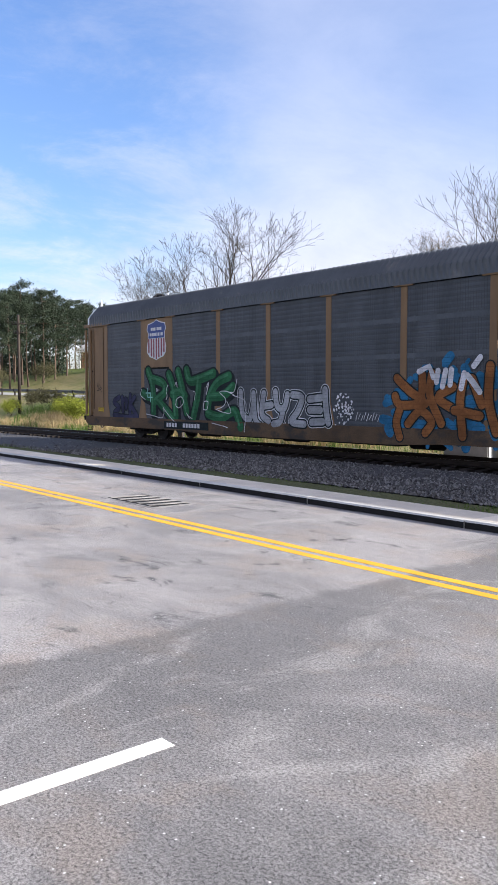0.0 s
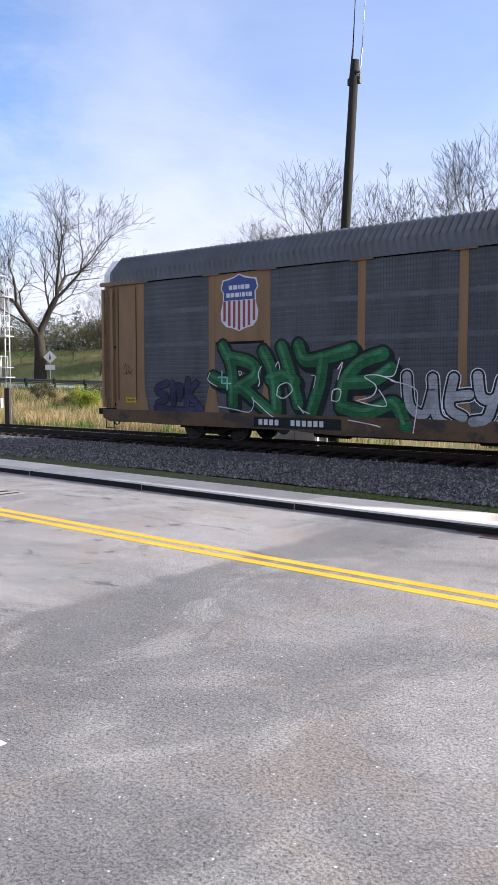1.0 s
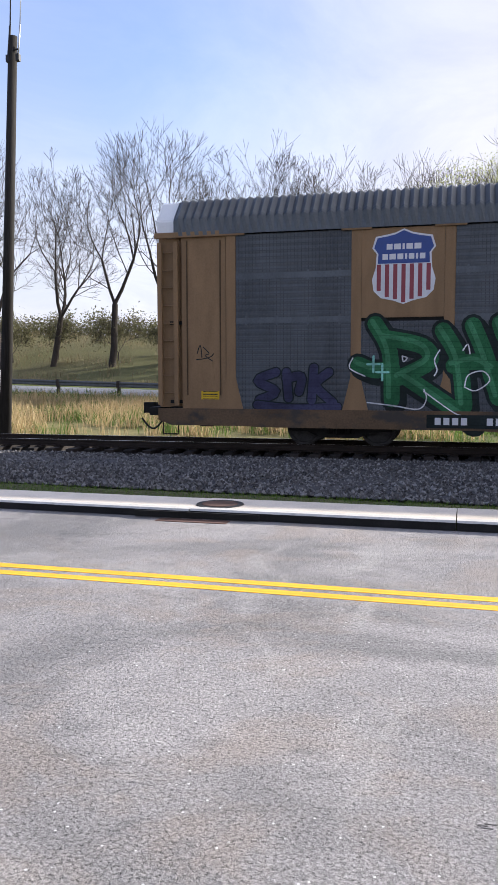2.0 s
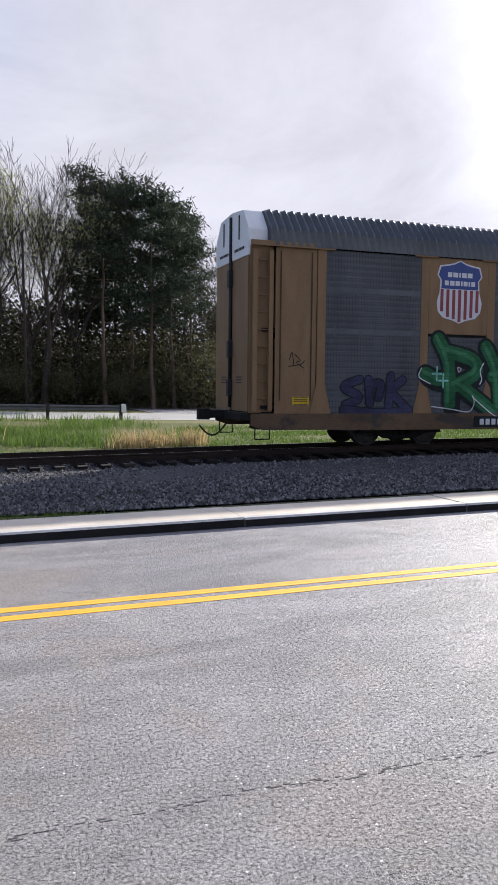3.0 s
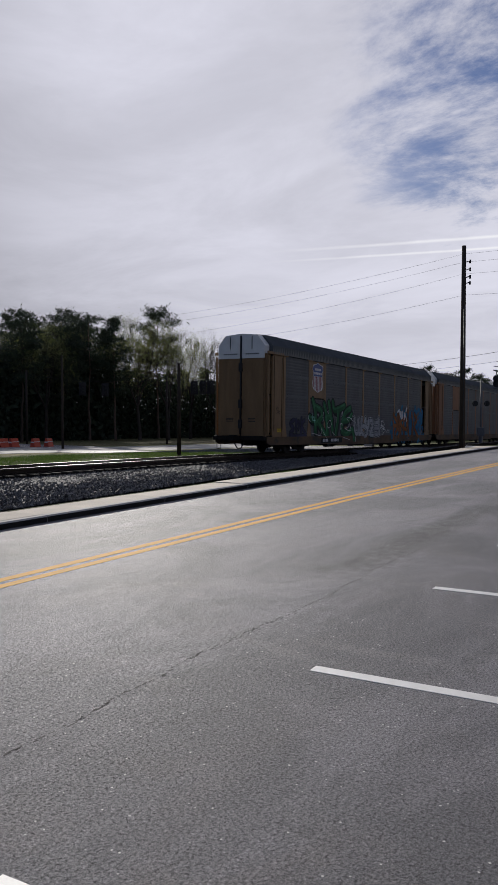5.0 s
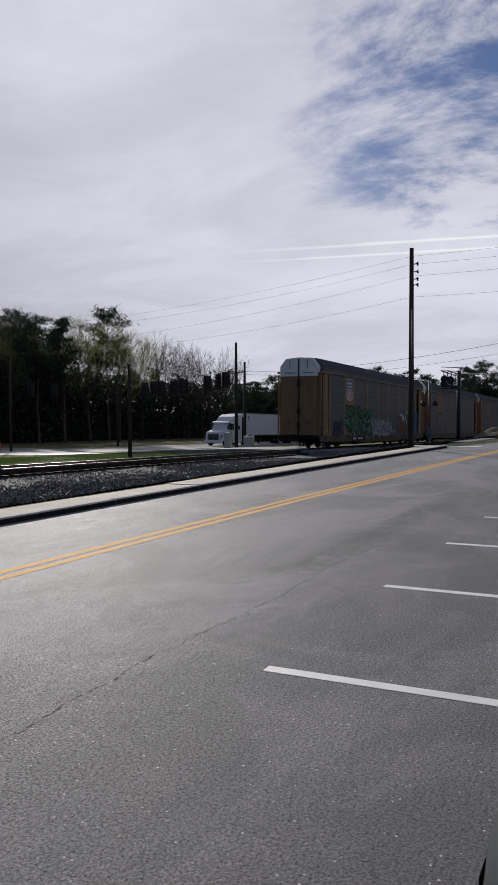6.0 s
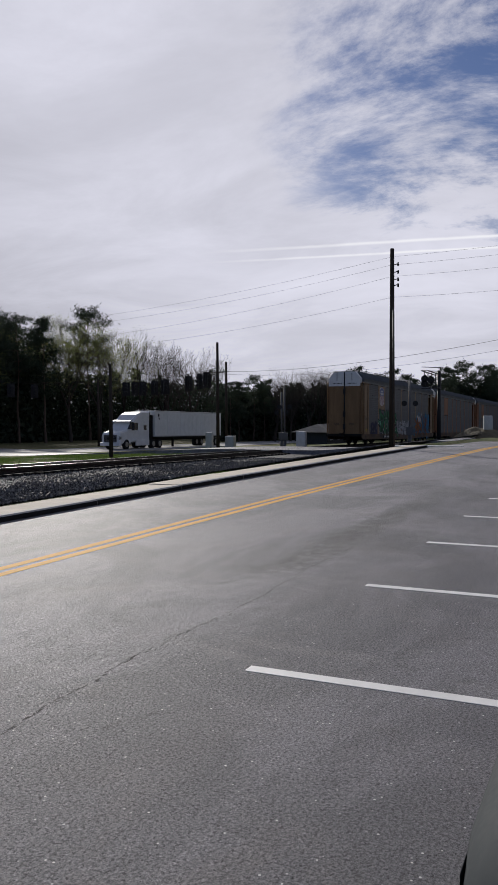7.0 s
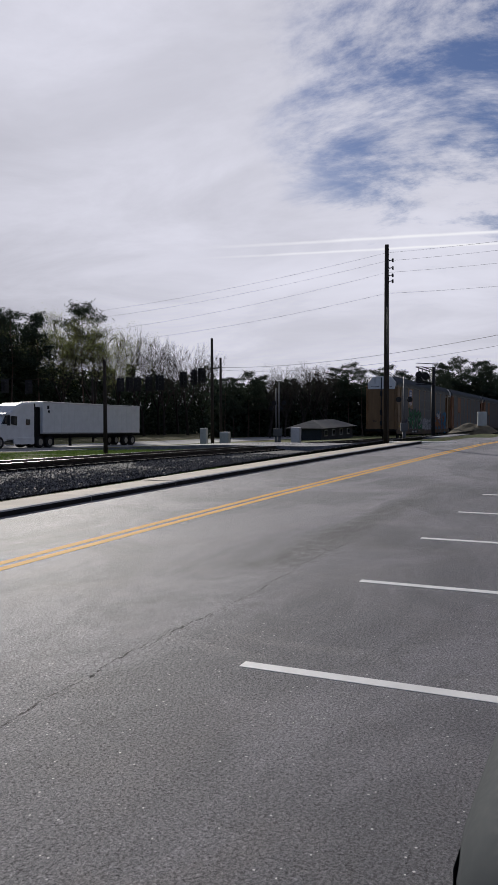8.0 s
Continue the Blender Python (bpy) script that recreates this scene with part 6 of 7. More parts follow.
def guardrail():
    """W-beam on posts, facing the tracks."""
    y = HW_LO - 0.7
    g = thing("guardrail", "galvanized W-beam highway guardrail on timber posts", "guardrail")
    xs = [-110 + i * 3.8 for i in range(int((10.2 + 110) / 3.8) + 1)]
    prof = [(0.0, 0.46), (0.045, 0.50), (0.045, 0.55), (0.0, 0.60), (0.0, 0.62), (0.045, 0.67), (0.045, 0.72), (0.0, 0.77)]
    for a, b in zip(xs, xs[1:]):
        bm = bmesh.new()
        rows = [[bm.verts.new((x, y - u, highway_z(x) + v)) for u, v in prof] for x in (a, b - 0.01)]
        for k in range(len(prof) - 1):
            bm.faces.new((rows[0][k], rows[1][k], rows[1][k + 1], rows[0][k + 1]))
        ob = part("beam", bm, MAST_GREY, g)
        ob.modifiers.new("thick", "SOLIDIFY").thickness = 0.006
    for x in xs:
        bm = bmesh.new()
        z = highway_z(x)
        box(bm, x - 0.08, x + 0.08, y + 0.02, y + 0.18, z - 0.3, z + 0.80, 0, 0.01)
        box(bm, x - 0.09, x + 0.09, y - 0.075, y + 0.02, z + 0.40, z + 0.82, 0, 0.01)
        part("post", bm, POLE_WOOD, g)
    x = xs[-1]
    bm = bmesh.new()
    box(bm, x, x + 0.25, y - 0.12, y + 0.05, highway_z(x) + 0.4, highway_z(x) + 0.85, 0, 0.05)
    part("end_shoe", bm, WHITE, g)


def diamond_sign(x, y, mat, w, label, post_h, plaque=None, turn=0.0):
    s = thing("road_sign", label, "road sign", pose(x, y, ground_z(x, y) - 0.1, 0, 0, turn))
    bm = bmesh.new()
    box(bm, -0.03, 0.03, 0.0, 0.05, 0, post_h + w * 0.5)
    part("post", bm, GALV_LIGHT, s)
    bm = bmesh.new()
    prism(bm, [(0, post_h - w / 2), (w / 2, post_h), (0, post_h + w / 2), (-w / 2, post_h)], "y", -0.012, 0.0)
    p = part("plate", bm, mat, s)
    if plaque:
        bm = bmesh.new()
        box(bm, -w * 0.36, w * 0.36, -0.012, 0.0, post_h - w * 0.95, post_h - w * 0.58, 0, 0.004)
        part("plaque", bm, mat, s)
        bm = bmesh.new()
        prism(bm, [(-0.10, post_h - 0.25), (0.10, post_h - 0.25), (0.06, post_h + 0.12), (-0.06, post_h + 0.12)], "y", -0.018, -0.012)
        tube(bm, (0, -0.012, post_h + 0.22), (0, -0.018, post_h + 0.22), 0.07, seg=12)
        part("symbol", bm, BLACKMETAL, p)


def wood_pole(x, y, height, label, radius=0.14, arms=(), lean=(0, 0), dz=0.0):
    z = (road_z(x) + 0.1 if y < 11 else ground_z(x, y)) - 0.15 + dz
    p = thing("utility_pole", label, "utility pole", pose(x, y, z))
    bm = bmesh.new()
    tube(bm, (0, 0, 0), (lean[0], lean[1], height), radius, radius * 0.68, 10)
    part("pole", bm, POLE_WOOD, p)
    for h, w, a in arms:
        bm = bmesh.new()
        c, s = math.cos(radians(a)) * w / 2, math.sin(radians(a)) * w / 2
        u = Vector((lean[0], lean[1], 0)) * h / height
        tube(bm, u + Vector((-c, -s, h)), u + Vector((c, s, h)), 0.055, seg=6)
        arm = part("crossarm", bm, POLE_WOOD, p)
        for f in (-0.9, -0.45, 0.45, 0.9):
            bm = bmesh.new()
            tube(bm, u + Vector((c * f, s * f, h + 0.05)), u + Vector((c * f, s * f, h + 0.25)), 0.035, 0.045, 6)
            part("insulator", bm, BLACKMETAL, arm)
    return p, z


def wire(a, b, sag, r=0.008, label="thin overhead cable between poles"):
    bm = bmesh.new()
    a, b = Vector(a), Vector(b)
    pts = [a.lerp(b, i / 24) - Vector((0, 0, sag * 4 * (i / 24) * (1 - i / 24))) for i in range(25)]
    side = Vector((-(b - a).y, (b - a).x, 0)).normalized() * r
    rings = [[bm.verts.new(p + d) for d in (side, Vector((0, 0, r)), -side, Vector((0, 0, -r)))] for p in pts]
    for u, v in zip(rings, rings[1:]):
        for i in range(4):
            bm.faces.new((u[i], u[(i + 1) % 4], v[(i + 1) % 4], v[i]))
    finish("cable", bm, WIRE, label=label, category="cable", group="overhead cables")


def church():
    x, y = place(60.3, 190)
    z = ground_z(x, y) - 0.6
    c = thing("church", "brick church with a white portico and steeple", "church", pose(x, y, z, 0, 0, 44))
    bm = bmesh.new()
    box(bm, -4.5, 4.5, 2.0, 24, 0, 5.2)
    part("wall", bm, BRICK, c)
    bm = bmesh.new()
    prism(bm, [(-5.0, 5.1), (5.0, 5.1), (0, 8.0)], "y", -0.6, 24.5)
    part("roof", bm, SHINGLE, c)
    bm = bmesh.new()
    prism(bm, [(-4.9, 5.15), (4.9, 5.15), (0, 7.95)], "y", -0.75, -0.61)
    box(bm, -4.9, 4.9, -0.7, 2.0, 4.6, 5.1)
    part("pediment", bm, WHITE, c)
    for u in (-4.1, -1.5, 1.5, 4.1):
        bm = bmesh.new()
        tube(bm, (u, -0.2, 0), (u, -0.2, 4.6), 0.28, 0.24, 12)
        part("column", bm, WHITE, c)
    bm = bmesh.new()
    box(bm, -1.0, 1.0, 1.9, 2.0, 0, 3.0)
    part("door", bm, DARK_WALL, c)
    for v in (6, 10, 14, 18, 22):
        bm = bmesh.new()
        box(bm, 4.48, 4.55, v - 0.6, v + 0.6, 1.4, 3.8)
        part("window", bm, GLASS, c)
    bm = bmesh.new()
    box(bm, -1.9, 1.9, 2.0, 5.8, 6.0, 9.0, 0, 0.05)
    box(bm, -1.5, 1.5, 2.4, 5.4, 9.0, 11.0, 0, 0.05)
    box(bm, -2.1, 2.1, 1.8, 6.0, 8.8, 9.05, 0, 0.03)
    part("tower", bm, WHITE, c)
    bm = bmesh.new()
    bmesh.ops.create_cone(bm, cap_ends=True, segments=8, radius1=1.35, radius2=0.03, depth=6.0, matrix=Matrix.Translation((0, 3.9, 14.0)))
    part("spire", bm, WHITE, c)


# ---------- shops, lots and vehicles ----------
def shops():
    x0, x1, y0, y1 = 20.5, 60.0, 67.5, 79.0
    z = ground_z(40, 67) - 0.15
    s = thing("shop_row", "low dark row of shops with tall front windows", "building", pose(0, 0, z))
    bm = bmesh.new()
    box(bm, x0, x1, y0 + 0.3, y1, 0, 3.4)
    part("wall", bm, DARK_WALL, s)
    bm = bmesh.new()
    prism(bm, [(y0 - 1.3, 3.0), (y0 - 1.3, 3.35), (y0 - 0.7, 4.55), (y1 + 0.5, 4.75), (y1 + 0.5, 3.0)], "x", x0 - 0.8, x1 + 0.8)
    part("roof", bm, FASCIA, s)
    u = x0 + 0.6
    k = 0
    while u < x1 - 2.5:
        w = (2.4, 1.1, 2.2, 2.6, 1.0, 1.8)[k % 6]
        bm = bmesh.new()
        low = 0.15 if w < 1.2 else 0.55
        for a, b, c, d in ((u, u + w, low, low + 0.09), (u, u + w, 2.65, 2.75), (u, u + 0.09, low, 2.75), (u + w - 0.09, u + w, low, 2.75)) + (((u + w / 2 - 0.04, u + w / 2 + 0.04, low, 2.7),) if w > 1.5 else ()):
            box(bm, a, b, y0 + 0.2, y0 + 0.3, c, d)
        win = part("window" if w > 1.2 else "door", bm, WHITE, s)
        bm = bmesh.new()
        box(bm, u + 0.05, u + w - 0.05, y0 + 0.25, y0 + 0.27, low + 0.05, 2.7)
        part("pane", bm, RED if k % 6 == 4 else GLASS, win)
        u += w + (0.5, 0.4, 1.2)[k % 3]
        k += 1
    for v in range(10):
        bm = bmesh.new()
        xx = x0 + v * (x1 - x0) / 9
        box(bm, xx - 0.07, xx + 0.07, y0 - 1.2, y0 - 1.06, 0, 3.1)
        part("post", bm, DARK_WALL, s)
    for x, w, tilt in ((35.2, 3.4, 0), (50.6, 2.7, 0)):
        g = thing("shop_sign", "white rooftop shop sign with unreadable lettering", "sign", pose(x, y0 - 0.95, z + 3.55))
        bm = bmesh.new()
        box(bm, -w / 2, w / 2, -0.12, 0.12, 0.0, 1.15, 0, 0.02)
        p = part("panel", bm, WHITE, g)
        bm = bmesh.new()
        box(bm, -w / 2 + 0.06, w / 2 - 0.06, -0.13, -0.12, 0.80, 1.08)
        part("band", bm, SPRAY_GREEN, p)
        bm = bmesh.new()
        box(bm, -w * 0.3, w * 0.3, -0.13, -0.12, 0.35, 0.55)
        part("bar", bm, FASCIA, p)
    # parking lot in front
    bm = bmesh.new()
    n = 12
    prev = None
    for i in range(n + 1):
        x = 12 + i * 52 / n
        row = [bm.verts.new((x, yy, highway_z(x) + dz)) for yy, dz in ((HW_HI - 0.2, 0.004), (y0 + 0.3, 0.06))]
        if prev:
            bm.faces.new((prev[0], row[0], row[1], prev[1]))
        prev = row
    finish("parking_lot", bm, ASPHALT, label="asphalt parking lot in front of the shops", category="parking lot", kind="structure")


def low_house():
    """A low hip-roofed house past the crossing."""
    x, y = 107.5, 37.0
    h = thing("house", "low dark house with a grey hipped roof", "house", pose(x, y, -2.95))
    bm = bmesh.new()
    box(bm, -7.0, 7.0, -2.2, 2.2, 0, 1.75)
    part("wall", bm, DARK_WALL, h)
    bm = bmesh.new()
    low = [bm.verts.new(v) for v in ((-7.6, -2.8, 1.7), (7.6, -2.8, 1.7), (7.6, 2.8, 1.7), (-7.6, 2.8, 1.7))]
    ridge = [bm.verts.new(v) for v in ((-4.6, 0, 2.75), (4.6, 0, 2.75))]
    for f in ((low[0], low[1], ridge[1], ridge[0]), (low[1], low[2], ridge[1]), (low[2], low[3], ridge[0], ridge[1]), (low[3], low[0], ridge[0]), (low[3], low[2], low[1], low[0])):
        bm.faces.new(f)
    bmesh.ops.recalc_face_normals(bm, faces=bm.faces)
    part("roof", bm, SHINGLE, h)
    for u in (-5.2, -2.0, 1.4, 4.8):
        bm = bmesh.new()
        box(bm, u - 0.6, u + 0.6, -2.24, -2.2, 0.6, 1.45)
        w = part("window", bm, WHITE, h)
        bm = bmesh.new()
        box(bm, u - 0.5, u + 0.5, -2.26, -2.24, 0.7, 1.36)
        part("pane", bm, GLASS, w)


def lot_sign():
    x, y = 38.6, 48.7 + 6
    s = thing("lot_sign", "white lettered board on a thin post by the lot", "sign", pose(x + 4.5, y, ground_z(x, y), 0, 0, -38))
    bm = bmesh.new()
    tube(bm, (0, 0.05, 0), (0, 0.05, 5.2), 0.04, seg=6)
    part("post", bm, BLACKMETAL, s)
    bm = bmesh.new()
    box(bm, -0.75, 0.75, -0.03, 0.03, 4.2, 5.2, 0, 0.01)
    p = part("board", bm, WHITE, s)
    for k, w in ((4.9, 0.62), (4.45, 0.55)):
        bm = bmesh.new()
        box(bm, -w, w, -0.04, -0.03, k - 0.12, k + 0.12)
        part("bar", bm, BLACKMETAL, p)


def wheel_part(parent, x, y, r, w, z=None):
    t = new("wheel")
    t.parent = parent
    t.matrix_basis = pose(x, y, r)
    bm = bmesh.new()
    for a, b, r0, r1 in ((-w / 2, -w / 2 + 0.03, r * 0.92, r), (-w / 2 + 0.03, w / 2 - 0.03, r, r), (w / 2 - 0.03, w / 2, r, r * 0.92)):
        tube(bm, (0, a, 0), (0, b, 0), r0, r1, 20)
    part("tyre", bm, TYRE, t)
    bm = bmesh.new()
    for s in (-1, 1):
        tube(bm, (0, s * (w / 2 - 0.02), 0), (0, s * (w / 2 + 0.008), 0), r * 0.62, r * 0.55, 16)
        for k in range(5):
            a = k * math.tau / 5
            box(bm, r * 0.33 * math.cos(a) - 0.03, r * 0.33 * math.cos(a) + 0.03, min(s * w / 2, s * (w / 2 + 0.016)), max(s * w / 2, s * (w / 2 + 0.016)), r * 0.33 * math.sin(a) - 0.03, r * 0.33 * math.sin(a) + 0.03)
    part("rim", bm, RIM, t)
    return t


def car(label, mat, at, kind="sedan"):
    """A road car from smooth stations along its length, nose to -x."""
    c = thing("car", label, "car", at)
    if kind == "sedan":
        L, W, body, roof, cab = 4.75, 1.82, 0.92, 1.45, (1.15, 2.0, 3.35, 4.35)
    else:
        L, W, body, roof, cab = 5.1, 1.96, 1.12, 1.84, (1.30, 2.0, 4.45, 4.95)
    bm = bmesh.new()
    stations = [(0.0, 0.62, 0.45, 0.66), (0.12, 0.86, 0.30, 0.76), (0.6, 0.95, 0.24, 0.86), (1.3, 1.0, 0.22, 0.94), (2.4, 1.0, 0.22, 0.98), (3.6, 1.0, 0.22, 1.0), (4.3, 0.97, 0.26, 1.0), (L - 0.1, 0.88, 0.34, 0.96), (L, 0.7, 0.5, 0.85)]
    if kind == "hatch":
        stations[:3] = [(0.0, 0.50, 0.50, 0.60), (0.03, 0.66, 0.44, 0.66), (0.08, 0.77, 0.38, 0.71), (0.16, 0.85, 0.33, 0.75), (0.30, 0.915, 0.29, 0.80), (0.6, 0.965, 0.25, 0.87)]
    inset = 0.24 if kind == "hatch" else 0.28
    prev = None
    for x, w, lo, hi in stations:
        hw, top = W / 2 * w, body * hi
        ring = [bm.verts.new((x, u, v)) for u, v in ((-hw * 0.9, lo), (-hw, lo + 0.15), (-hw, top - 0.22), (-hw * 0.93, top - 0.06), (-hw * 0.7, top), (hw * 0.7, top), (hw * 0.93, top - 0.06), (hw, top - 0.22), (hw, lo + 0.15), (hw * 0.9, lo))]
        if prev:
            for k in range(10):
                bm.faces.new((prev[k], prev[(k + 1) % 10], ring[(k + 1) % 10], ring[k])).smooth = True
        else:
            bm.faces.new(ring)
        prev = ring
    bm.faces.new(prev[::-1])
    bmesh.ops.recalc_face_normals(bm, faces=bm.faces)
    part("body", bm, mat, c)
    a, b, d, e = cab
    bm = bmesh.new()
    lo, hi = body - 0.06, roof
    pts = [((a, W * 0.44, lo), (b, W * 0.36, hi - 0.03), (d, W * 0.36, hi - 0.03), (e, W * 0.43, lo))]
    for s in (-1, 1):
        pts.append([(x, s * y, z) for x, y, z in pts[0]])
    vl = [bm.verts.new(p) for p in pts[1]]
    vr = [bm.verts.new(p) for p in pts[2]]
    bm.faces.new(vl), bm.faces.new(vr[::-1])
    for k in range(4):
        bm.faces.new((vl[k], vr[k], vr[(k + 1) % 4], vl[(k + 1) % 4]))
    bmesh.ops.recalc_face_normals(bm, faces=bm.faces)
    part("window", bm, GLASS, c)
    bm = bmesh.new()
    box(bm, b - 0.08, d + 0.08, -W * 0.37, W * 0.37, hi - 0.05, hi + 0.02, 0, 0.03)
    part("roof", bm, mat, c)
    for s in (-1, 1):
        for p, q in (((a, W * 0.445, lo), (b, W * 0.37, hi)), ((e, W * 0.435, lo), (d, W * 0.37, hi)), (((b + d) / 2, W * 0.455, lo), ((b + d) / 2, W * 0.37, hi))):
            bm = bmesh.new()
            tube(bm, (p[0], s * p[1], p[2]), (q[0], s * q[1], q[2]), 0.045, seg=6)
            part("pillar", bm, mat, c)
        bm = bmesh.new()
        box(bm, a + 0.35, a + 0.55, min(s * W * 0.5, s * W * 0.58), max(s * W * 0.5, s * W * 0.58), body - 0.02, body + 0.14, 0, 0.03)
        part("mirror", bm, mat, c)
        bm = bmesh.new()
        box(bm, 0.03, 0.22, min(s * W * inset, s * W * (inset + 0.15)), max(s * W * inset, s * W * (inset + 0.15)), body * (inset + 0.36) - 0.1 * (kind == "hatch"), body * (inset + 0.48) - 0.14 * (kind == "hatch"), 0, 0.02)
        part("headlight", bm, GLASS, c)
        bm = bmesh.new()
        box(bm, L - 0.12, L + 0.005, min(s * W * 0.26, s * W * 0.42), max(s * W * 0.26, s * W * 0.42), body * 0.72, body * 0.9, 0, 0.02)
        part("tail_light", bm, LAMP_RED, c)
        for x in (0.9, L - 0.95):
            wheel_part(c, x, s * W * (0.40 if kind == "hatch" else 0.445), 0.33 if kind == "sedan" else 0.38, 0.22)
    return c


def semi():
    """A white sleeper tractor with a long box trailer, nose to -x."""
    s = thing("semi_truck", "white highway tractor with a long white box trailer", "truck", pose(90, 47, highway_z(90)))
    bm = bmesh.new()
    box(bm, 6.6, 22.6, -1.28, 1.28, 1.25, 4.10, 0, 0.04)
    t = part("trailer", bm, WHITE, s)
    for k in range(16):
        bm = bmesh.new()
        box(bm, 7.3 + k * 0.98, 7.34 + k * 0.98, -1.292, -1.28, 1.35, 4.0)
        part("rib", bm, WHITE, t)
    for z in (1.30, 4.02):
        bm = bmesh.new()
        box(bm, 6.62, 22.58, -1.305, -1.282, z - 0.05, z + 0.05)
        part("edge_rail", bm, GALV_LIGHT, t)
    bm = bmesh.new()
    box(bm, 6.6, 22.6, -1.3, -1.24, 1.12, 1.26)
    box(bm, 6.8, 22.4, -0.5, 0.5, 0.85, 1.2)
    part("side_rail", bm, DARK, t)
    bm = bmesh.new()
    box(bm, 7.2, 7.5, -1.297, -1.285, 3.45, 3.75)
    box(bm, 7.35, 7.55, -1.297, -1.285, 3.1, 3.35)
    part("mark", bm, BLACKMETAL, t)
    bm = bmesh.new()
    box(bm, 10.8, 11.0, -1.1, -0.9, 0.1, 1.2)
    box(bm, 10.8, 11.0, 0.9, 1.1, 0.1, 1.2)
    part("landing_leg", bm, DARK, t)
    # tractor: hood, cab, sleeper with fairing
    bm = bmesh.new()
    prof = [(0.0, 0.55), (0.0, 1.45), (0.25, 1.75), (1.55, 2.02), (2.15, 2.85), (2.65, 3.15), (3.3, 3.62), (4.2, 3.92), (5.75, 3.98), (5.75, 0.75), (2.3, 0.7), (2.0, 0.55)]
    fs = prism(bm, prof, "y", -1.12, 1.12)
    es = [e for e in bm.edges if abs(e.verts[0].co.y - e.verts[1].co.y) < 1e-4]
    bmesh.ops.bevel(bm, geom=es, offset=0.12, segments=3, affect="EDGES")
    part("cab", bm, WHITE, s)
    bm = bmesh.new()
    prism(bm, [(1.62, 2.08), (2.12, 2.80), (2.55, 2.86), (2.55, 2.08)], "y", -1.135, 1.135)
    part("windshield", bm, GLASS, s)
    for sy in (-1, 1):
        bm = bmesh.new()
        prism(bm, [(2.65, 2.05), (2.65, 2.75), (3.4, 2.75), (3.4, 1.95)], "y", sy * 1.14 - 0.01, sy * 1.14 + 0.01)
        part("side_window", bm, GLASS, s)
        bm = bmesh.new()
        box(bm, 4.55, 5.1, sy * 1.135 - 0.015, sy * 1.135 + 0.015, 2.0, 2.5, 0, 0.02)
        part("sleeper_window", bm, GLASS, s)
        bm = bmesh.new()
        box(bm, 1.95, 2.12, sy * 1.42 - 0.14, sy * 1.42 + 0.14, 1.95, 2.75, 0, 0.04)
        tube(bm, (2.1, sy * 1.1, 2.6), (2.05, sy * 1.42, 2.6), 0.03, seg=6)
        part("mirror", bm, BLACKMETAL, s)
        bm = bmesh.new()
        box(bm, 0.02, 0.4, sy * 0.92 - 0.2, sy * 0.92 + 0.2, 1.0, 1.35, 0, 0.05)
        part("headlight", bm, RIM, s)
        bm = bmesh.new()
        box(bm, 3.0, 5.6, sy * 1.13 - 0.06, sy * 1.13 + 0.05, 0.35, 0.95, 0, 0.03)
        part("side_skirt", bm, WHITE, s)
        bm = bmesh.new()
        tube(bm, (5.9, sy * 0.95, 0.9), (5.9, sy * 0.95, 3.9), 0.07, seg=8)
        part("exhaust", bm, DARK, s)
    bm = bmesh.new()
    box(bm, -0.06, 0.02, -0.75, 0.75, 0.75, 1.5, 0, 0.02)
    grille = part("grille", bm, DARK, s)
    for k in range(6):
        bm = bmesh.new()
        box(bm, -0.085, -0.06, -0.72, 0.72, 0.82 + k * 0.115, 0.86 + k * 0.115)
        part("slat", bm, RIM, grille)
    bm = bmesh.new()
    prism(bm, [(2.02, 2.86), (1.78, 2.80), (1.80, 2.90), (2.30, 3.06)], "y", -1.13, 1.13)
    part("sun_visor", bm, WHITE, s)
    bm = bmesh.new()
    box(bm, 5.75, 6.58, -1.0, 1.0, 1.0, 3.6)
    part("gap_fairing", bm, DARK, s)
    bm = bmesh.new()
    box(bm, -0.15, 0.25, -1.2, 1.2, 0.35, 0.72, 0, 0.06)
    part("bumper", bm, WHITE, s)
    bm = bmesh.new()
    box(bm, 2.0, 8.6, -0.42, 0.42, 0.6, 1.0)
    part("chassis", bm, DARK, s)
    wheels = []
    for x in (1.25, 6.35, 7.65, 20.0, 21.25):
        for sy in (-1, 1):
            w = wheel_part(s, x, sy * 1.02, 0.51, 0.34 if x < 2 else 0.5)
            wheels.append((w, x, sy * 1.02))
    return s, wheels


def own_car():
    """The parked car whose front corner stands beside the camera."""
    c = car("blue-grey car parked nose to the road", CAR_GREY, pose(2.29, 0.31, 0, 0, 0, -90), "hatch")
    return c


# ---------- crossing and poles towards the far end ----------
def traffic_head(parent, x, y, z, turn):
    q = new("signal_head")
    q.parent = parent
    q.matrix_basis = pose(x, y, z, 0, 0, turn)
    bm = bmesh.new()
    box(bm, -0.42, 0.42, -0.02, 0.0, -0.75, 0.75, 0, 0.004)
    part("backplate", bm, BLACKMETAL, q)
    bm = bmesh.new()
    box(bm, -0.2, 0.2, -0.22, -0.02, -0.55, 0.55, 0, 0.02)
    for k in (-0.36, 0, 0.36):
        tube(bm, (0, -0.22, k), (0, -0.42, k - 0.03), 0.16, 0.15, 10)
    part("housing", bm, BLACKMETAL, q)


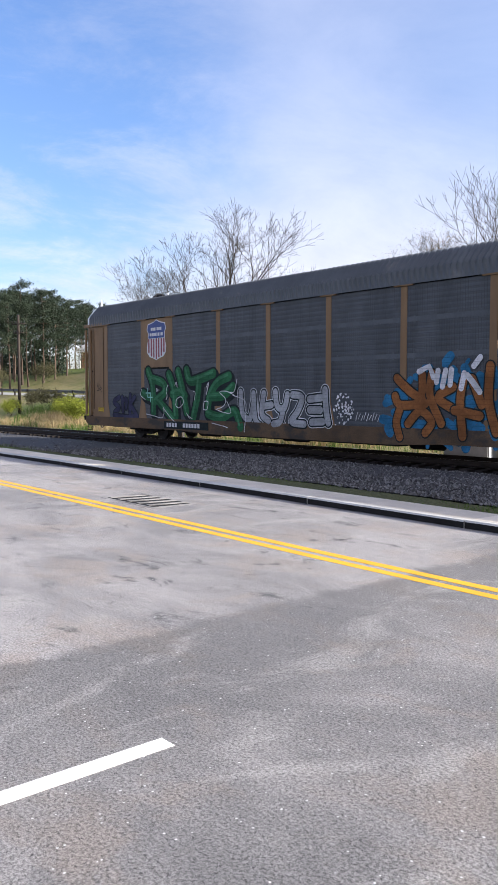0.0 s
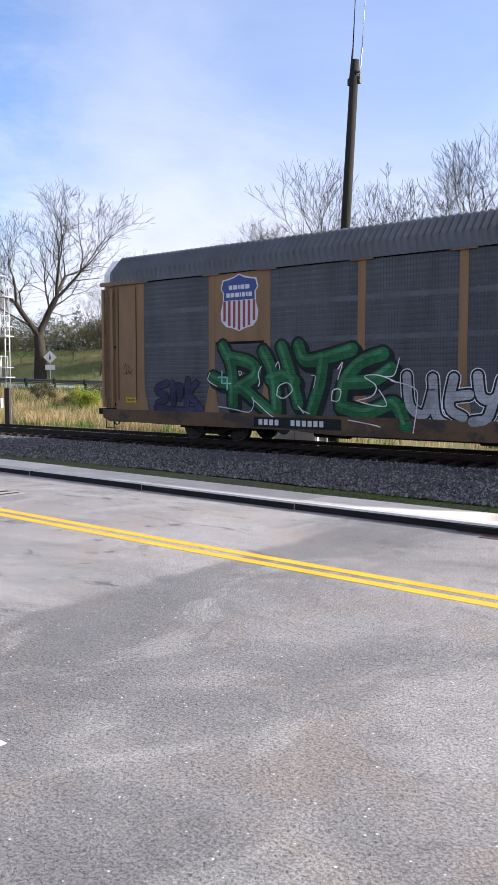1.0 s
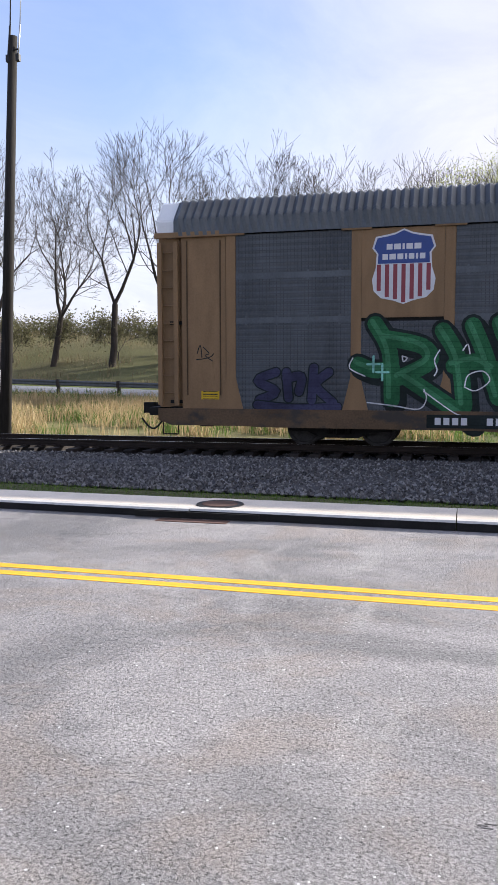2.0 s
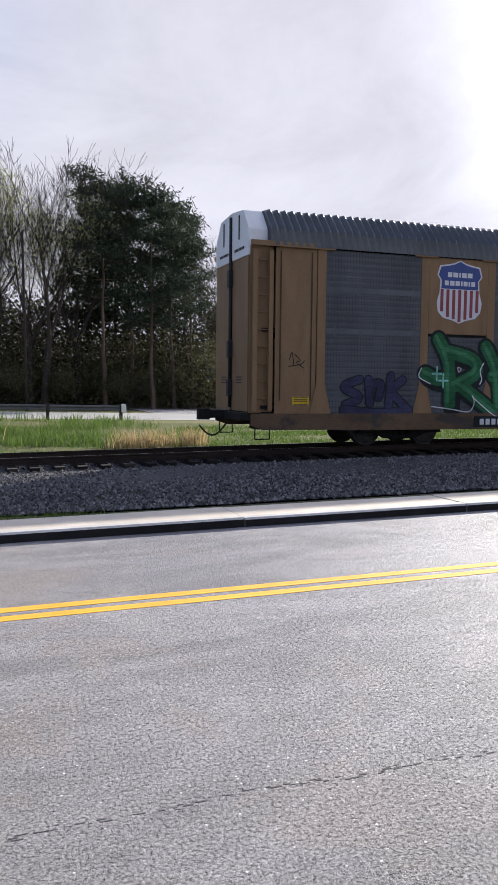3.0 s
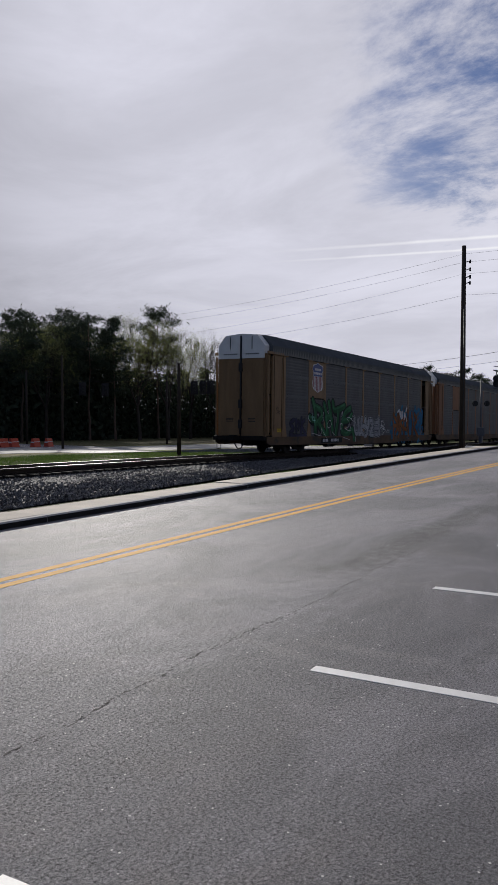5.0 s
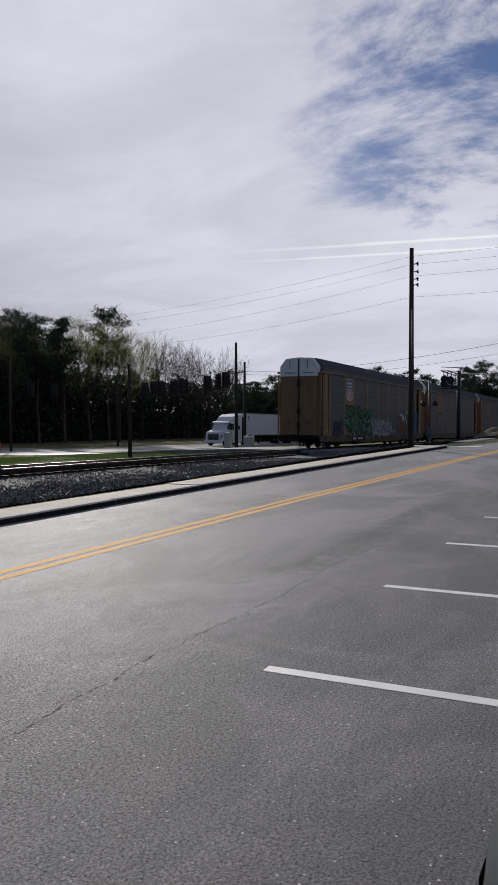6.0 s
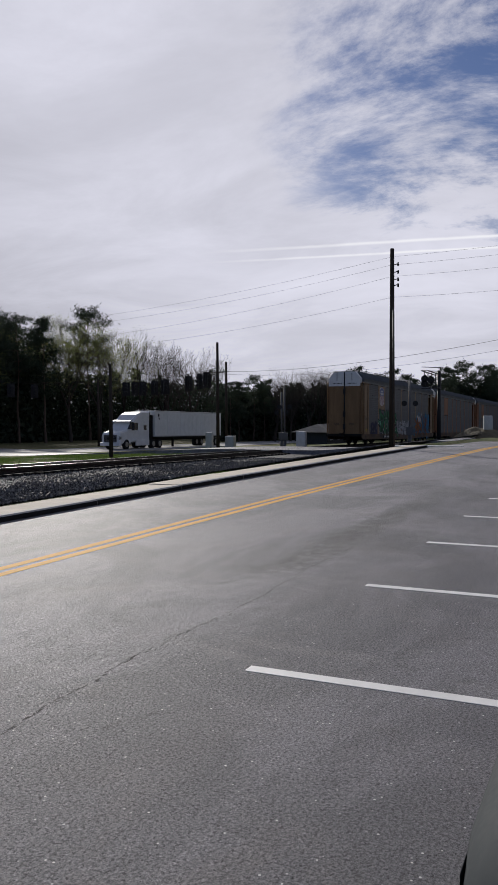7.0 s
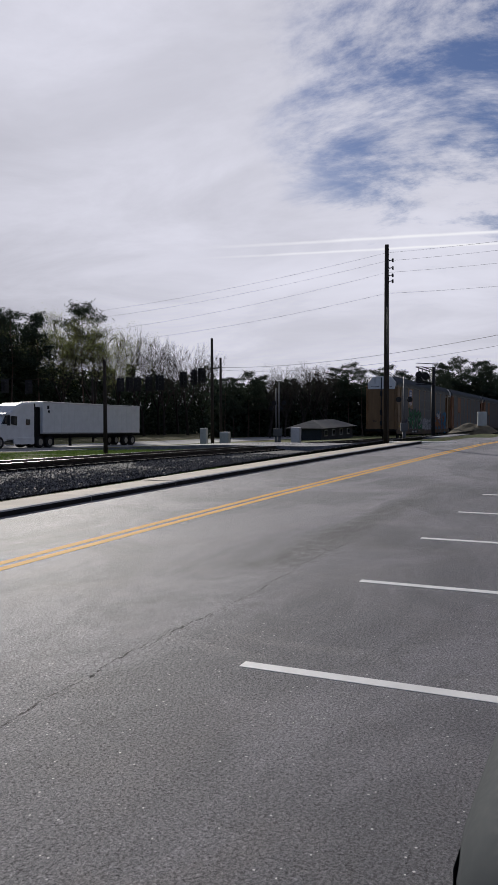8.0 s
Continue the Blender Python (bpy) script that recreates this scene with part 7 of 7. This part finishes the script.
def span_signals():
    pa, pb = Vector((79, 56, 5.4)), Vector((67, 34, 5.7))
    s = thing("traffic_signal_span", "row of black traffic signals hung from a span wire", "traffic signals")
    bm = bmesh.new()
    pipe(bm, [pa.lerp(pb, i / 12) - Vector((0, 0, 0.5 * 4 * (i / 12) * (1 - i / 12))) for i in range(13)], 0.02, 4)
    part("span_wire", bm, WIRE, s)
    for f, t in ((0.28, 30), (0.36, 60), (0.43, 55), (0.53, 60), (0.62, 35), (0.80, 60), (0.88, -20), (0.93, 55)):
        p = pa.lerp(pb, f) - Vector((0, 0, 0.5 * 4 * f * (1 - f)))
        traffic_head(s, p.x, p.y, p.z - 0.9, t - 90)
        bm = bmesh.new()
        tube(bm, p, p - Vector((0, 0, 0.3)), 0.02, seg=5)
        part("hanger", bm, WIRE, s)


def side_span():
    """A second span with two signals in front of the wood."""
    x, y = place(-45.0, 92)
    pa, pb = Vector((x, y, 5.6)), Vector((79, 56, 5.3))
    s = thing("traffic_signal_span", "pair of black traffic signals hung before the wood", "traffic signals")
    bm = bmesh.new()
    pipe(bm, [pa.lerp(pb, i / 12) - Vector((0, 0, 2.0 * (i / 12) * (1 - i / 12))) for i in range(13)], 0.02, 4)
    part("span_wire", bm, WIRE, s)
    for f in (0.38, 0.54):
        p = pa.lerp(pb, f) - Vector((0, 0, 2.0 * f * (1 - f)))
        traffic_head(s, p.x, p.y, p.z - 0.9, -35)
        bm = bmesh.new()
        tube(bm, p, p - Vector((0, 0, 0.3)), 0.02, seg=5)
        part("hanger", bm, WIRE, s)


def steel_cabinet(x, y, w, h, label, z=None):
    c = thing("signal_cabinet", label, "cabinet", pose(x, y, (ground_z(x, y) if z is None else z) - 0.05, 0, 0, 12))
    bm = bmesh.new()
    box(bm, -w / 2, w / 2, -w * 0.4, w * 0.4, 0, h, 0, 0.03)
    part("body", bm, GALV_LIGHT, c)
    bm = bmesh.new()
    box(bm, -w * 0.42, w * 0.42, -w * 0.4 - 0.025, -w * 0.4, 0.12, h - 0.12, 0, 0.008)
    d = part("door", bm, GALV_LIGHT, c)
    bm = bmesh.new()
    box(bm, w * 0.28, w * 0.34, -w * 0.4 - 0.06, -w * 0.4 - 0.025, h * 0.45, h * 0.6)
    part("handle", bm, BLACKMETAL, d)
    return c


def cantilever_signal():
    x, y = 67.0, 13.4
    z = min(ground_z(x, y), road_z(x)) - 0.4
    s = thing("cantilever_signal", "dark railway crossing signal mast with a cantilever arm", "crossing signal", pose(x, y, z))
    bm = bmesh.new()
    tube(bm, (0, 0, 0), (0, 0, 7.0), 0.17, 0.15, 10)
    part("mast", bm, BLACKMETAL, s)
    bm = bmesh.new()
    for zz in (5.55, 6.75):
        for yy in (-0.25, 0.25):
            tube(bm, (0, yy, zz - (0.0 if zz < 6 else 0.15)), (-0.6, 1.1 + yy, zz + 0.25), 0.05, seg=6)
    for k in range(5):
        f = k / 4
        tube(bm, (-0.6 * f, 1.1 * f, 5.55 + 0.25 * f), (-0.6 * f, 1.1 * f, 6.7 + 0.25 * f), 0.04, seg=6)
    box(bm, -0.75, 0.0, -0.2, 1.3, 5.5, 5.56)
    part("arm", bm, BLACKMETAL, s)
    for yy, zz in ((1.05, 6.3), (0.5, 6.2), (1.05, 5.9)):
        bm = bmesh.new()
        tube(bm, (-0.75, yy, zz), (-0.7, yy, zz), 0.30, seg=14)
        tube(bm, (-0.95, yy, zz), (-0.75, yy, zz), 0.14, seg=10)
        part("flasher", bm, BLACKMETAL, s)
    bm = bmesh.new()
    for zz in (6.2, 6.9, 7.2):
        pipe(bm, [(-0.7, -0.2, zz), (-0.7, 1.3, zz + 0.1)], 0.03, 5)
    part("handrail", bm, BLACKMETAL, s)


def crossing_mast(x, y, h, z=None):
    z = ground_z(x, y) if z is None else z
    s = thing("crossing_mast", "grey railway crossing mast with a pair of flashers", "crossing signal", pose(x, y, z - 0.1, 0, 0, -70))
    bm = bmesh.new()
    tube(bm, (0, 0, 0), (0, 0, h), 0.07, seg=8)
    part("mast", bm, MAST_GREY, s)
    for u in (-0.4, 0.4):
        bm = bmesh.new()
        tube(bm, (u, -0.04, h - 1.7), (u, 0.0, h - 1.7), 0.2, seg=14)
        tube(bm, (u, -0.2, h - 1.7), (u, -0.04, h - 1.7), 0.12, seg=10)
        part("flasher", bm, BLACKMETAL, s)
    bm = bmesh.new()
    box(bm, -0.25, 0.25, -0.2, 0.2, 0.9, 1.5, 0, 0.03)
    tube(bm, (0, 0, 0), (0, 0, 0.9), 0.14, seg=8)
    part("gate_box", bm, MAST_GREY, s)


def drums():
    first = None
    for k, x in enumerate((52.5, 54.2, 56.6, 58.8)):
        y = 55.5 + 0.4 * (k % 2)
        if first is None:
            first = thing("barrier", "red and white plastic road barrier", "barrier", pose(x, y, ground_z(x, y)), "barriers along the lot")
            bm = bmesh.new()
            prism(bm, [(-0.3, 0), (0.3, 0), (0.2, 0.35), (0.1, 0.85), (-0.1, 0.85), (-0.2, 0.35)], "x", -0.5, 0.5)
            part("body", bm, ORANGE, first)
            bm = bmesh.new()
            box(bm, -0.52, 0.52, -0.17, 0.17, 0.42, 0.55, 0, 0.01)
            part("band", bm, WHITE, first)
        else:
            copy_thing(first, pose(x, y, ground_z(x, y), 0, 0, k * 5))


def mound():
    bm = bmesh.new()
    cx, cy = 70.0, 10.6
    rings = []
    for k in range(8):
        r = k / 7
        rings.append([bm.verts.new((cx + 9.0 * r * math.cos(a), cy + 1.7 * r * math.sin(a), road_z(cx) - 0.25 + 0.95 * (1 - r * r) * (0.8 + 0.5 * noise.noise((3 * r * math.cos(a), 3 * r * math.sin(a), 7))))) for a in [i * math.tau / 28 for i in range(28)]])
    for a, b in zip(rings, rings[1:]):
        for i in range(28):
            bm.faces.new((a[i], b[i], b[(i + 1) % 28], a[(i + 1) % 28])).smooth = True
    bmesh.ops.remove_doubles(bm, verts=bm.verts, dist=1e-4)
    bmesh.ops.recalc_face_normals(bm, faces=bm.faces)
    finish("earth_mound", bm, DIRT, label="low mound of bare earth and dry weeds", category="mound", kind="structure")


mast()
railway_signal()
guardrail()
diamond_sign(-44.3, 54.6, SIGN_YELLOW, 1.6, "yellow diamond warning sign with a plaque below", 2.7, True, 35)
diamond_sign(-69.0, 54.6, GALV_LIGHT, 1.4, "bare metal back of a diamond road sign", 3.0, True, 45)
church()
shops()
low_house()
lot_sign()
car("white sedan parked by the shops", CAR_WHITE, pose(25.3, 60.5, ground_z(27, 60.5) + 0.04))
car("black sedan parked by the shops", CAR_BLACK, pose(30.8, 61.5, ground_z(33, 61.5) + 0.04))
car("black sport utility car parked by the shops", CAR_BLACK, pose(40.2, 60.5, ground_z(42, 60.5) + 0.04), "suv")
car("black long sport utility car parked nose to tail", CAR_BLACK, pose(46.0, 60.8, ground_z(48, 60.8) + 0.04), "suv")
car("dark van at the end of the lot", CAR_BLACK, pose(53.5, 66.0, ground_z(55, 66) + 0.04), "suv")
drums()
TRUCK, TRUCK_WHEELS = semi()
own_car()
span_signals()
side_span()
wood_pole(*place(-45.0, 92), 8.4, "grey span pole at the edge of the wood", 0.14)
bpole, bz = wood_pole(34.5, 8.95, 8.75, "tall dark wooden utility pole at the kerb's end", 0.13)
for k, h in enumerate((8.05, 7.72, 7.40, 7.15)):
    bm = bmesh.new()
    tube(bm, (0.0, -0.10, h), (0.03, -0.26, h + 0.04), 0.022, seg=6)
    tube(bm, (0.03, -0.26, h - 0.06), (0.03, -0.26, h + 0.09), 0.045, 0.035, 8)
    part("insulator", bm, BLACKMETAL, bpole)
bm = bmesh.new()
tube(bm, (-0.11, -0.07, 0.2), (-0.085, -0.06, 6.2), 0.022, seg=6)
part("conduit", bm, BLACKMETAL, bpole)
wood_pole(-41.0, 54.8, 13.0, "slim wooden utility pole on the bank", 0.14)
wood_pole(*place(57.0, 92), 11.5, "slim wooden utility pole beside the highway", 0.13)
wood_pole(*place(65.6, 75), 9.0, "wooden utility pole with a transformer arm", 0.15, ((8.2, 1.6, 20), (7.4, 1.2, 20)))
p5, z5 = wood_pole(48.5, 54.6, 11.9, "wooden utility pole with two crossarms", 0.17, ((11.4, 2.4, 20), (10.4, 1.8, 20)))
wood_pole(38.3, 26.3, 5.6, "dark steel lamp post past the tracks", 0.13)
wood_pole(79.0, 56.0, 8.2, "grey span pole for the traffic signals", 0.16)
cp, cz = wood_pole(67.0, 34.0, 10.2, "wooden utility pole with a crossarm", 0.17, ((7.4, 2.4, 60),))
wood_pole(67.6, 33.4, 8.4, "shorter wooden pole beside a taller one", 0.15)
wood_pole(*place(-47.4, 74), 8.6, "grey service pole beside the wood", 0.12)
wood_pole(*place(-4.0, 55.5), 12.0, "slim wooden utility pole before the trees", 0.11)
for k, (za, zb) in enumerate(((8.35, 10.6), (8.0, 10.5), (7.5, 9.6), (6.6, 9.5))):
    wire((34.5, 8.95, za), (48.5, 54.6, z5 + zb), 1.1 + 0.15 * k, 0.004)
    wire((34.5, 8.95, za), (24.0, -22.0, za + 1.2), 0.8, 0.004)
wire((67, 34, cz + 7.5), (34.0, -14.0, 8.6), 1.6, 0.011)
wire((67, 34, cz + 7.3), (34.0, -14.0, 8.2), 1.9, 0.008)
for k in range(3):
    wire((-41, 54.8, ground_z(-41, 54.8) + 12.6 - 0.5 * k), (-120, 70, 14 - 0.5 * k), 1.2, 0.010)
    wire((-41, 54.8, ground_z(-41, 54.8) + 12.6 - 0.5 * k), (-3.9, 55.4, 11.4 - 0.5 * k), 1.2, 0.010)
    wire((-3.9, 55.4, 11.4 - 0.5 * k), (48.5, 54.6, z5 + 11.0 - 0.4 * k), 1.4, 0.008)
steel_cabinet(57.0, 21.8, 0.85, 1.55, "white steel railway relay cabinet", rail_z(57) - 0.4)
steel_cabinet(66.0, 32.2, 1.0, 1.3, "grey steel traffic signal controller box")
steel_cabinet(64.5, 33.6, 0.7, 1.7, "pale narrow signal box on a post")
steel_cabinet(68.0, 9.6, 0.85, 1.15, "pale steel trackside cabinet past the crossing", road_z(68) + 0.45)
cantilever_signal()
crossing_mast(57.5, 13.6, 4.9, road_z(57) - 0.7)
crossing_mast(60.5, 24.6, 5.3)
crossing_mast(62.3, 25.6, 4.9)
mound()


# ---------- what moves ----------
def motions():
    for i, (car, wheels) in enumerate(CARS):
        rows = []
        for k in range(0, 17):
            t = k / 2
            x = car_x(t) + i * PITCH
            za, zb = rail_z(x + 4.4), rail_z(x + 22.9)
            tilt = math.degrees(math.atan2(za - zb, 18.5))
            rows.append((t, pose(x, TRACK_Y, za + 4.4 * (za - zb) / 18.5, 0, tilt, 0)))
        walk(car, rows)
        if i == 0:
            for wheel, ax in wheels:
                walk(wheel, [(f / 30, pose(ax, 0, 0.42, 0, math.degrees((car_x(f / 30) - car_x(0)) / 0.42) % 360, 0)) for f in range(241)])
    # the truck drives along the highway towards -x
    def truck_x(t):
        return 77.3 - 18.0 * (t - 6.5)
    rows = []
    for k in range(0, 17):
        t = k / 2
        x = truck_x(t)
        tilt = math.degrees(math.atan2(highway_z(x) - highway_z(x + 20), 20))
        rows.append((t, pose(x, 47.0, highway_z(x) + 0.005, 0, tilt, 0)))
    walk(TRUCK, rows)
    for wheel, ax, ay in TRUCK_WHEELS:
        walk(wheel, [(f / 30, pose(ax, ay, 0.51, 0, (-math.degrees(18.0 * f / 30 / 0.51)) % 360, 0)) for f in range(241)])


motions()
